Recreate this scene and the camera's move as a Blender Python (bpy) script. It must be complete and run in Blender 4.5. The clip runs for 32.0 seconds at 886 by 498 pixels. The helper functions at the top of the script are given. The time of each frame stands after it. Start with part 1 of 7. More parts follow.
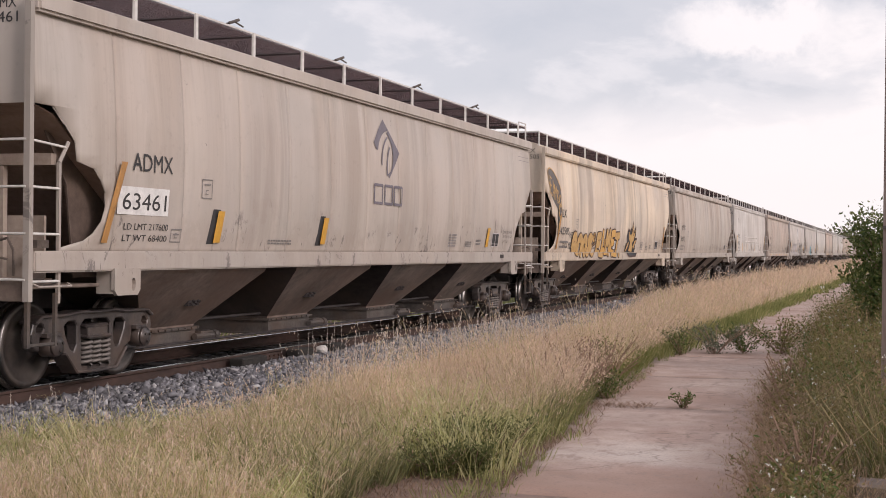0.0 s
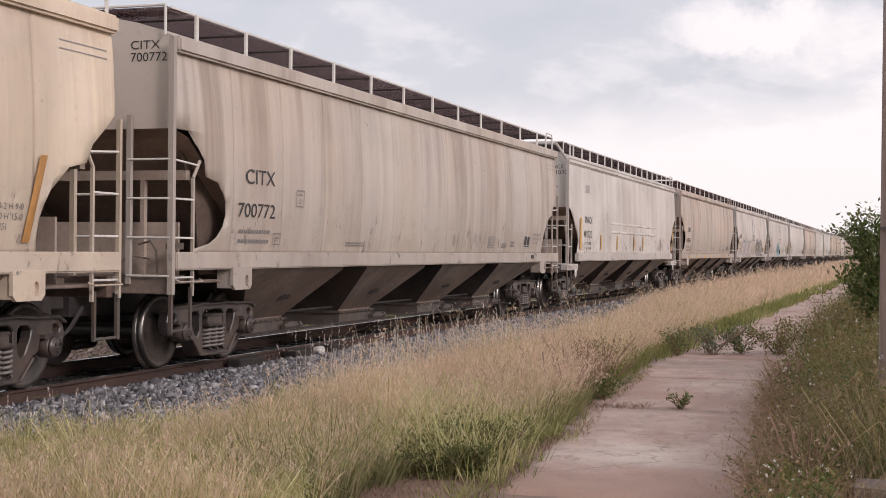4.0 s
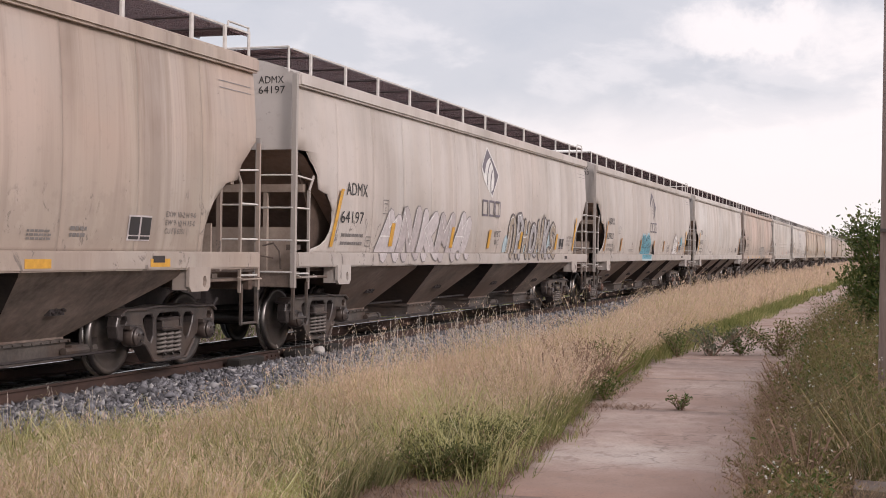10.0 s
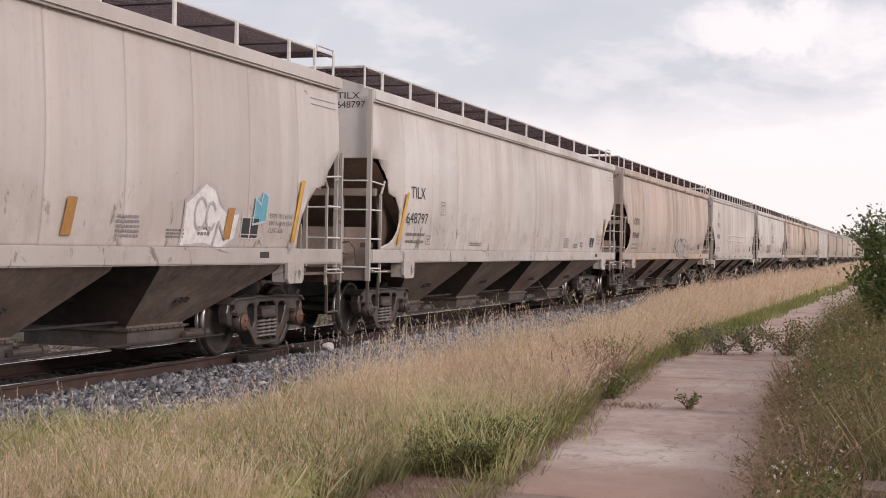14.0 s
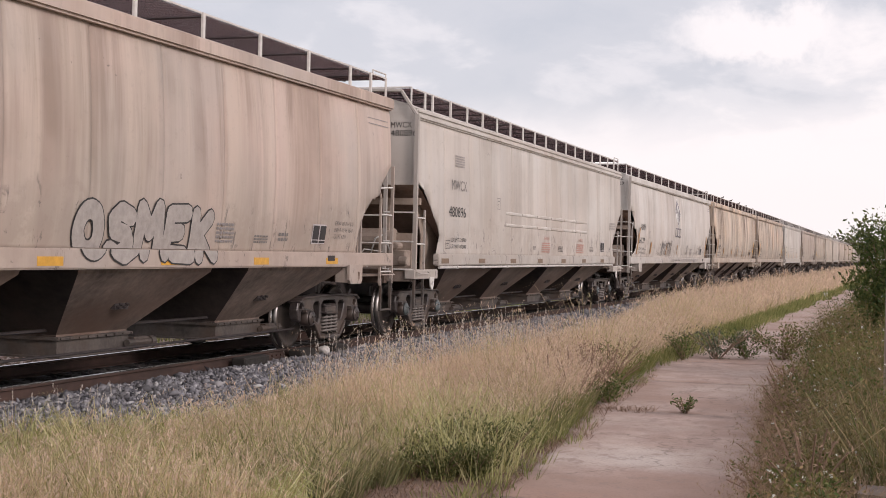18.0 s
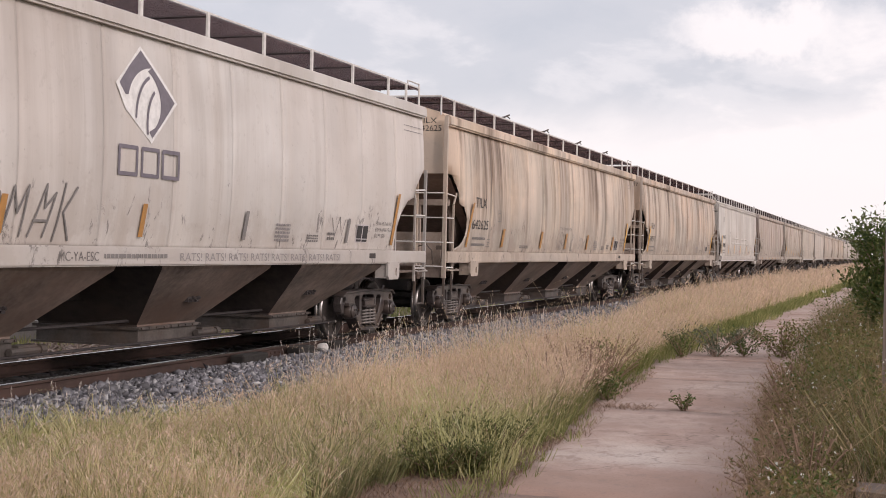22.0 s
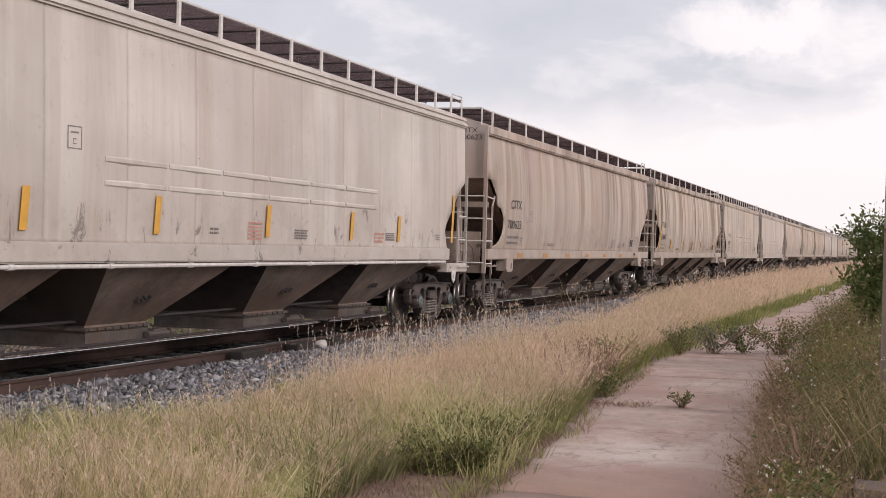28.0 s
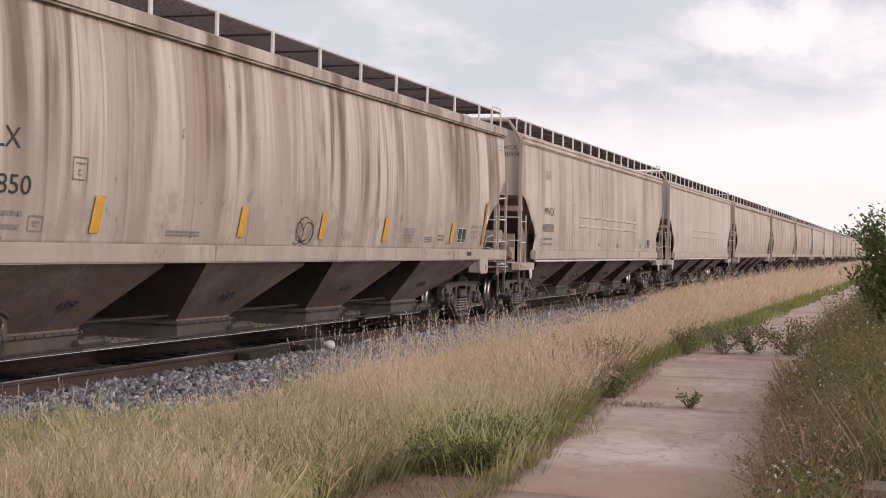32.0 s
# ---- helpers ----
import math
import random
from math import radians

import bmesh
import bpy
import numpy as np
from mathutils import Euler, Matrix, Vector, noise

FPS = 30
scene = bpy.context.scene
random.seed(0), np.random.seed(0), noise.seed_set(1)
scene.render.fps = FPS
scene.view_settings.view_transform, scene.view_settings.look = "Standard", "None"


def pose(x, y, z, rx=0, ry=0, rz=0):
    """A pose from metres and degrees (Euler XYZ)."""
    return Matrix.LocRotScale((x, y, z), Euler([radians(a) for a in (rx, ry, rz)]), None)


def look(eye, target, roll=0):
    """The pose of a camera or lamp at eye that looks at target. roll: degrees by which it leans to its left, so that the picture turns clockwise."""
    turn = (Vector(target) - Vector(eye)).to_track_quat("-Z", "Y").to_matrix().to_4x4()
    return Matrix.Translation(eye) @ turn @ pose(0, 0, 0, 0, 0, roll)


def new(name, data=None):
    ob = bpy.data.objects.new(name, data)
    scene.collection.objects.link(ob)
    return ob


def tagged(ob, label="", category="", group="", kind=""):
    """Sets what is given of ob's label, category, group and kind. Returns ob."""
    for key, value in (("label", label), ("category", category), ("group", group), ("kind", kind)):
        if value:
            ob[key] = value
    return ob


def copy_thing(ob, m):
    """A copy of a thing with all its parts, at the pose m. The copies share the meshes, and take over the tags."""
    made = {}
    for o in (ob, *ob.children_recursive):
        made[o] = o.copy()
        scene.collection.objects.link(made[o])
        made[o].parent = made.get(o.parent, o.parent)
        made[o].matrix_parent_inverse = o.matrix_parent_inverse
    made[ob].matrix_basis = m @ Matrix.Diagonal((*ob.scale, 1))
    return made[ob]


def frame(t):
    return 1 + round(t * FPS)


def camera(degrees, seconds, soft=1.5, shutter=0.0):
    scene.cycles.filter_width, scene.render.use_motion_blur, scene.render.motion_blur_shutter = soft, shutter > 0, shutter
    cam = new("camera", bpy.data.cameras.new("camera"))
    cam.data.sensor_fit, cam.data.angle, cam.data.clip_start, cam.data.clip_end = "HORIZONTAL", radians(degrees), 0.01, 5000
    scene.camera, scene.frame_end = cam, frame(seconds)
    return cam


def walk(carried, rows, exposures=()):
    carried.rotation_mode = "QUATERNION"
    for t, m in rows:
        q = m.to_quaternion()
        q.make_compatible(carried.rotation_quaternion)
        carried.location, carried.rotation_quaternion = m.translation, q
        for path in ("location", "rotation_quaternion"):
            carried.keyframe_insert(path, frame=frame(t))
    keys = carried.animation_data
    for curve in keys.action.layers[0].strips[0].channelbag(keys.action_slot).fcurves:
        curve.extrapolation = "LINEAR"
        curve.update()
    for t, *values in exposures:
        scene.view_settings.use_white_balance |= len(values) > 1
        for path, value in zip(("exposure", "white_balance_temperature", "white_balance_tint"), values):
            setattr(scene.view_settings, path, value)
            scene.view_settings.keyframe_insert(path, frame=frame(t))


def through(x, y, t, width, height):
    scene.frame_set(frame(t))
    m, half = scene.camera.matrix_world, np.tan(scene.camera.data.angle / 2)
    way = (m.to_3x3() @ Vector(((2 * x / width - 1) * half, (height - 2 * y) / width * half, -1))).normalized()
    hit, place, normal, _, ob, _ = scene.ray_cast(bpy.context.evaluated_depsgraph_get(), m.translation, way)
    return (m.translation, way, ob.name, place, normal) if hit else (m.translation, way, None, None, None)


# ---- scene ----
# World: the track runs along +Y, rail tops at z = 0, the path lies at the right of the track.
cam = camera(35.81, 32.0, soft=0.65)
EYE = (9.733, 0.0, 1.546)
walk(cam, [(t, pose(*EYE, rx, ry, rz)) for t, rx, ry, rz in [
    (0, 90.004, -0.542, 18.189), (0.5, 90.012, -0.507, 18.186), (1, 90.010, -0.550, 18.150), (1.5, 90.033, -0.554, 18.027),
    (2, 90.026, -0.526, 18.040), (2.5, 90.004, -0.541, 18.127), (3, 90.016, -0.548, 18.080), (3.5, 90.038, -0.550, 18.100),
    (5.5, 90.028, -0.522, 18.019), (6, 90.050, -0.537, 18.074), (6.5, 90.053, -0.568, 18.096), (7, 90.065, -0.602, 18.169),
    (7.5, 90.090, -0.593, 18.162), (8, 90.076, -0.649, 18.174), (8.5, 90.063, -0.628, 18.088), (9, 90.058, -0.678, 18.095),
    (9.5, 90.058, -0.696, 18.106), (10, 90.053, -0.742, 18.089), (10.5, 90.064, -0.779, 18.105), (11, 90.054, -0.867, 18.063),
    (11.5, 90.051, -0.904, 18.070), (12, 90.064, -0.968, 17.964), (12.5, 90.066, -0.992, 17.992), (13, 89.976, -1.097, 18.019),
    (13.5, 89.742, -1.118, 18.373), (14, 89.933, -1.090, 18.492), (14.5, 89.981, -1.126, 18.438), (16.5, 90.268, -1.156, 18.373),
    (17, 90.312, -1.177, 18.236), (17.5, 90.244, -1.180, 18.240), (18, 90.082, -1.241, 18.334), (18.5, 90.039, -1.286, 18.351),
    (19, 89.982, -1.351, 18.427), (19.5, 89.965, -1.332, 18.445), (20, 89.961, -1.346, 18.450), (20.5, 89.974, -1.339, 18.425),
    (21, 89.961, -1.351, 18.382), (21.5, 89.969, -1.266, 18.309), (22, 89.974, -1.258, 18.278), (22.5, 89.984, -1.136, 18.402),
    (23, 90.030, -1.141, 18.429), (23.5, 90.000, -1.199, 18.438), (24, 89.981, -1.275, 18.387), (24.5, 90.011, -1.277, 18.430),
    (25, 90.013, -1.343, 18.301), (25.5, 89.992, -1.372, 18.225), (27.5, 89.873, -1.330, 18.244), (28, 89.849, -1.342, 18.225),
    (28.5, 89.847, -1.333, 18.244), (29, 89.851, -1.332, 18.219), (29.5, 89.875, -1.342, 18.241), (30, 89.872, -1.322, 18.283),
    (30.5, 89.872, -1.321, 18.414), (31, 89.851, -1.312, 18.524), (31.5, 89.860, -1.267, 18.578), (32, 89.862, -1.272, 18.554),
]], exposures=[(0, 0.0, 6680, 19), (32, 0.0, 6680, 19)])

# ---- light ----
SUN = Vector((0.80, -0.43, 0.42)).normalized()
world = bpy.data.worlds.new("overcast_sky")
scene.world = world
world.use_nodes = True


def links(tree):
    """A short way to fill a node tree: add a node with settings, inputs by name or index; values or sockets."""
    def add(kind, inputs=None, **settings):
        node = tree.nodes.new("ShaderNode" + kind)
        if "operation" in settings:
            node.operation = settings["operation"]
        if "data_type" in settings:
            node.data_type, node.blend_type = settings["data_type"], settings["blend_type"]
        if "feature" in settings:
            node.feature = settings["feature"]
        if "sky_type" in settings:
            node.sky_type, node.sun_disc = settings["sky_type"], settings["sun_disc"]
        for key, value in (inputs or {}).items():
            if isinstance(value, bpy.types.NodeSocket):
                tree.links.new(value, node.inputs[key])
            else:
                node.inputs[key].default_value = value
        return node
    return add


def ramp(add, fac, stops, interpolation="LINEAR"):
    node = add("ValToRGB", {"Fac": fac})
    node.color_ramp.interpolation = interpolation
    elements = node.color_ramp.elements
    while len(elements) < len(stops):
        elements.new(0.5)
    for e, (place, value) in zip(elements, stops):
        e.position = place
        e.color = (value, value, value, 1) if isinstance(value, (int, float)) else (*value, 1)
    return node.outputs["Color"]


def mixed(add, fac, a, b, blend="MIX"):
    node = add("Mix", data_type="RGBA", blend_type=blend)
    for key, value in ((0, fac), (6, a), (7, b)):
        if isinstance(value, bpy.types.NodeSocket):
            node.id_data.links.new(value, node.inputs[key])
        else:
            node.inputs[key].default_value = value if key == 0 else (*value, 1)[:4]
    return node.outputs[2]


def math_node(add, op, a, b=0.0):
    return add("Math", {0: a, 1: b}, operation=op).outputs[0]


def build_world():
    tree = world.node_tree
    tree.nodes.clear()
    add = links(tree)
    sky = add("TexSky", sky_type="NISHITA", sun_disc=False)
    sky.sun_elevation = math.asin(SUN.z)
    sky.sun_rotation = math.atan2(SUN.x, SUN.y)
    sky.air_density, sky.dust_density = 1.0, 2.0
    place = add("TexCoord").outputs["Generated"]
    # a cloud deck: the direction is laid on a flat layer overhead
    sep = add("SeparateXYZ", {0: place})
    lift = math_node(add, "MAXIMUM", sep.outputs[2], 0.0)
    height = math_node(add, "ADD", lift, 0.12)
    deck = add("CombineXYZ", {0: math_node(add, "DIVIDE", sep.outputs[0], height), 1: math_node(add, "DIVIDE", sep.outputs[1], height), 2: 0.0})
    big = add("TexNoise", {"Vector": deck.outputs[0], "Scale": 0.34, "Detail": 4.0, "Roughness": 0.5}).outputs["Fac"]
    small = add("TexNoise", {"Vector": add("Mapping", {"Vector": place, "Scale": (1.0, 1.0, 2.2)}).outputs[0], "Scale": 9.0, "Detail": 8.0, "Roughness": 0.56, "Distortion": 0.2}).outputs["Fac"]
    both = math_node(add, "ADD", math_node(add, "MULTIPLY", big, 0.56), math_node(add, "MULTIPLY", small, 0.44))
    # the cloud is lit from the side of the hidden sun
    both = math_node(add, "ADD", both, math_node(add, "MULTIPLY", sep.outputs[0], 0.22))
    bright = ramp(add, both, [(0.32, (6.4, 6.95, 7.5)), (0.42, (7.0, 7.45, 7.9)), (0.48, (8.5, 8.75, 9.0)), (0.55, (10.6, 10.5, 10.4))], "EASE")
    # thinner, brighter cloud towards the horizon
    # a bright billow high up, over a grey band
    ragged = add("VectorMath", {0: place, 1: add("VectorMath", {0: add("TexNoise", {"Vector": place, "Scale": 22.0, "Detail": 7.0, "Roughness": 0.62}).outputs["Color"], "Scale": 0.07}, operation="SCALE").outputs[0]}, operation="ADD").outputs[0]
    span = add("VectorMath", {0: add("Mapping", {"Vector": ragged, "Location": (0.050 * 12.0, 0.0, -0.195 * 40.0), "Scale": (12.0, 0.0, 40.0)}).outputs[0]}, operation="LENGTH").outputs["Value"]
    bright = mixed(add, ramp(add, span, [(0.45, 0.9), (1.0, 0.0)], "EASE"), bright, (10.9, 10.75, 10.6))
    low = ramp(add, math_node(add, "ADD", lift, math_node(add, "MULTIPLY", math_node(add, "SUBTRACT", small, 0.5), 0.07)), [(0.0, 1.0), (0.072, 0.95), (0.115, 0.0)], "EASE")
    cloud = mixed(add, low, bright, (10.7, 10.55, 10.45))
    whole = mixed(add, 0.88, sky.outputs[0], cloud)
    back = add("Background", {"Color": whole, "Strength": 0.1})
    tree.links.new(back.outputs[0], add("OutputWorld").inputs[0])


build_world()
sun = new("sun", bpy.data.lights.new("sun", "SUN"))
sun.data.energy, sun.data.angle, sun.data.color = 1.55, radians(14), (1.0, 0.93, 0.885)
sun.matrix_world = look(SUN * 60, (0, 0, 0))

# ---- materials ----
def material(name):
    m = bpy.data.materials.new(name)
    m.use_nodes = True
    return m, links(m.node_tree), m.node_tree.nodes["Principled BSDF"]


def coords(add, scale=(1, 1, 1), shift=None):
    vector = add("TexCoord").outputs["Object"]
    if shift:
        vector = add("VectorMath", {0: vector, 1: shift}, operation="ADD").outputs[0]
    return add("Mapping", {"Vector": vector, "Scale": scale}).outputs[0]


def tie(m, a, b):
    m.node_tree.links.new(a, b)


def bump(m, add, bsdf, height, strength, distance=0.01):
    node = add("Bump", {"Height": height, "Strength": strength, "Distance": distance})
    tie(m, node.outputs[0], bsdf.inputs["Normal"])


def grain(add, vector, scale, detail=6.0, rough=0.6):
    return add("TexNoise", {"Vector": vector, "Scale": scale, "Detail": detail, "Roughness": rough}).outputs["Fac"]


def car_paint():
    """Weathered wagon paint: the base colour is the object's colour, its alpha the amount of run-down grime."""
    m, add, b = material("wagon_paint")
    info = add("ObjectInfo")
    seed = math_node(add, "MULTIPLY", info.outputs["Random"], 60.0)
    shift = add("CombineXYZ", {0: seed, 1: seed, 2: seed}).outputs[0]
    other = add("VectorMath", {0: shift, 1: (17.0, 31.0, 5.0)}, operation="ADD").outputs[0]
    amount = info.outputs["Alpha"]
    # faded and repainted areas
    fade = grain(add, coords(add, (0.4, 0.20, 0.34), shift), 1.0, 3.0, 0.5)
    dull = grain(add, coords(add, (0.4, 0.33, 0.42), other), 1.0, 4.0, 0.5)
    tired = math_node(add, "MINIMUM", math_node(add, "ADD", math_node(add, "MULTIPLY", amount, 2.4), 0.12), 1.0)
    colour = mixed(add, math_node(add, "MULTIPLY", ramp(add, fade, [(0.42, 0.0), (0.62, 0.55)]), tired), info.outputs["Color"], (0.56, 0.445, 0.385))
    colour = mixed(add, ramp(add, dull, [(0.46, 0.0), (0.60, 0.55)]), colour, (0.43, 0.395, 0.37))
    cloudy = grain(add, coords(add, (0.4, 0.26, 0.55), other), 1.0, 5.0, 0.55)
    colour = mixed(add, math_node(add, "MULTIPLY", ramp(add, cloudy, [(0.50, 0.0), (0.62, 0.8)]), amount), colour, (0.285, 0.265, 0.225))
    # soft bands, dark runs and pale washed runs down the sheet
    band = grain(add, coords(add, (0.4, 0.85, 0.09), shift), 1.0, 2.0, 0.45)
    where = ramp(add, grain(add, coords(add, (0.3, 0.42, 0.30), other), 1.0, 4.0), [(0.40, 0.25), (0.58, 1.0)])
    runs = add("TexNoise", {"Vector": coords(add, (0.4, 1.35, 0.11), shift), "Scale": 1.0, "Detail": 6.0, "Roughness": 0.62, "Distortion": 0.6}).outputs["Fac"]
    wash = add("TexNoise", {"Vector": coords(add, (0.4, 1.9, 0.10), other), "Scale": 1.0, "Detail": 4.0, "Roughness": 0.6, "Distortion": 0.5}).outputs["Fac"]
    fine = grain(add, coords(add, (0.4, 10.0, 0.40), other), 1.0, 4.0, 0.65)
    colour = mixed(add, math_node(add, "MULTIPLY", ramp(add, band, [(0.42, 0.0), (0.66, 0.85)]), amount), colour, (0.33, 0.228, 0.162))
    colour = mixed(add, math_node(add, "MULTIPLY", math_node(add, "MULTIPLY", ramp(add, runs, [(0.45, 0.0), (0.57, 1.5)]), where), amount), colour, (0.175, 0.122, 0.090))
    colour = mixed(add, math_node(add, "MULTIPLY", ramp(add, wash, [(0.48, 0.0), (0.60, 0.9)]), amount), colour, (0.62, 0.53, 0.45))
    colour = mixed(add, math_node(add, "MULTIPLY", ramp(add, fine, [(0.50, 0.0), (0.75, 0.24)]), amount), colour, (0.25, 0.21, 0.185))
    thread = add("TexNoise", {"Vector": coords(add, (0.4, 17.0, 0.33), shift), "Scale": 1.0, "Detail": 3.0, "Roughness": 0.6, "Distortion": 0.4}).outputs["Fac"]
    colour = mixed(add, math_node(add, "MULTIPLY", math_node(add, "MULTIPLY", ramp(add, thread, [(0.54, 0.0), (0.70, 0.6)]), where), amount), colour, (0.20, 0.135, 0.095))
    # greenish grey road dust on the lower half
    tide = grain(add, coords(add, (0.4, 0.9, 0.35), shift), 1.0, 5.0, 0.6)
    rise = math_node(add, "ADD", add("SeparateXYZ", {0: add("TexCoord").outputs["Object"]}).outputs[2], math_node(add, "MULTIPLY", tide, 2.2))
    dusty = ramp(add, math_node(add, "MULTIPLY", rise, 0.2), [(0.58, 0.8), (0.78, 0.0)])
    colour = mixed(add, math_node(add, "MULTIPLY", dusty, math_node(add, "MINIMUM", math_node(add, "MULTIPLY", amount, 1.5), 0.75)), colour, (0.39, 0.355, 0.31))
    # peeled and scraped paint along the lower sheets
    height = add("SeparateXYZ", {0: add("TexCoord").outputs["Object"]}).outputs[2]
    edge = grain(add, coords(add, (0.5, 0.7, 0.5), other), 1.0, 5.0, 0.6)
    level = math_node(add, "MULTIPLY", math_node(add, "ADD", height, math_node(add, "MULTIPLY", edge, 1.5)), 0.2)
    worn = ramp(add, level, [(0.545, 1.0), (0.575, 0.0)])
    peel = grain(add, coords(add, (1.0, 1.5, 1.7), shift), 1.0, 8.0, 0.68)
    scrape = add("TexNoise", {"Vector": coords(add, (1.0, 3.6, 2.0), other), "Scale": 1.0, "Detail": 7.0, "Roughness": 0.72, "Distortion": 0.8}).outputs["Fac"]
    share = math_node(add, "ADD", math_node(add, "MULTIPLY", amount, 0.75), 0.18)
    colour = mixed(add, math_node(add, "MULTIPLY", math_node(add, "MULTIPLY", ramp(add, peel, [(0.47, 0.0), (0.53, 0.8)]), worn), share), colour, (0.33, 0.265, 0.225))
    colour = mixed(add, math_node(add, "MULTIPLY", ramp(add, scrape, [(0.585, 0.0), (0.64, 0.75)]), worn), colour, (0.125, 0.11, 0.105))
    nick = grain(add, coords(add, (2.0, 2.4, 3.2), shift), 1.3, 5.0, 0.7)
    colour = mixed(add, ramp(add, nick, [(0.69, 0.0), (0.72, 0.7)]), colour, (0.13, 0.115, 0.11))
    speck = grain(add, coords(add, (7, 7, 7), shift), 1.0, 6.0, 0.75)
    colour = mixed(add, ramp(add, speck, [(0.56, 0.0), (0.80, 0.40)]), colour, (0.24, 0.20, 0.175))
    tie(m, colour, b.inputs["Base Color"])
    tie(m, ramp(add, runs, [(0.3, 0.48), (0.7, 0.72)]), b.inputs["Roughness"])
    bump(m, add, b, speck, 0.10, 0.004)
    return m


def noisy(name, dark, light, scale, rough=0.8, metal=0.0, relief=0.3, distance=0.01, stretch=(1, 1, 1), third=None, low=0.35, high=0.65):
    """A surface that varies between two colours at two scales, with a third in stains."""
    m, add, b = material(name)
    at = coords(add, stretch)
    a = grain(add, at, scale)
    c = grain(add, at, scale * 7.3, 5.0, 0.7)
    both = math_node(add, "ADD", math_node(add, "MULTIPLY", a, 0.6), math_node(add, "MULTIPLY", c, 0.4))
    colour = mixed(add, ramp(add, both, [(low, 0.0), (high, 1.0)]), dark, light)
    if third:
        colour = mixed(add, ramp(add, grain(add, at, scale * 0.37, 4.0), [(0.5, 0.0), (0.68, 0.8)]), colour, third)
    tie(m, colour, b.inputs["Base Color"])
    b.inputs["Roughness"].default_value, b.inputs["Metallic"].default_value = rough, metal
    bump(m, add, b, both, relief, distance)
    return m


def islands(name, colours, rough=0.7, through=0.0, also=None):
    """Leaves, blades and stones: each piece takes its own shade; in patches, shades of a second set."""
    m, add, b = material(name)
    luck = add("NewGeometry").outputs["Random Per Island"]
    stops = [(i / (len(colours) - 1), c) for i, c in enumerate(colours)]
    colour = ramp(add, luck, stops)
    if also:
        where = ramp(add, grain(add, coords(add, (1, 1, 0)), 0.75, 4.0), [(0.44, 0.0), (0.58, 0.85)])
        colour = mixed(add, where, colour, ramp(add, luck, [(i / (len(also) - 1), c) for i, c in enumerate(also)]))
    broad = grain(add, coords(add), 1.1, 4.0)
    colour = mixed(add, 0.40, colour, ramp(add, broad, [(0.3, (0.45, 0.45, 0.45)), (0.7, (1.5, 1.5, 1.5))]), "MULTIPLY")
    tie(m, colour, b.inputs["Base Color"])
    b.inputs["Roughness"].default_value = rough
    b.inputs["Specular IOR Level"].default_value = 0.25
    if through:
        lit = add("BsdfTranslucent", {"Color": colour})
        mix = add("MixShader", {0: through, 1: b.outputs[0], 2: lit.outputs[0]})
        tie(m, mix.outputs[0], m.node_tree.nodes["Material Output"].inputs[0])
    return m


def plain(name, colour, rough=0.6, metal=0.0):
    m, add, b = material(name)
    tone = grain(add, coords(add), 9.0, 6.0, 0.7)
    tie(m, mixed(add, 0.5, colour, ramp(add, tone, [(0.3, 0.6), (0.7, 1.3)]), "MULTIPLY"), b.inputs["Base Color"])
    b.inputs["Roughness"].default_value, b.inputs["Metallic"].default_value = rough, metal
    return m


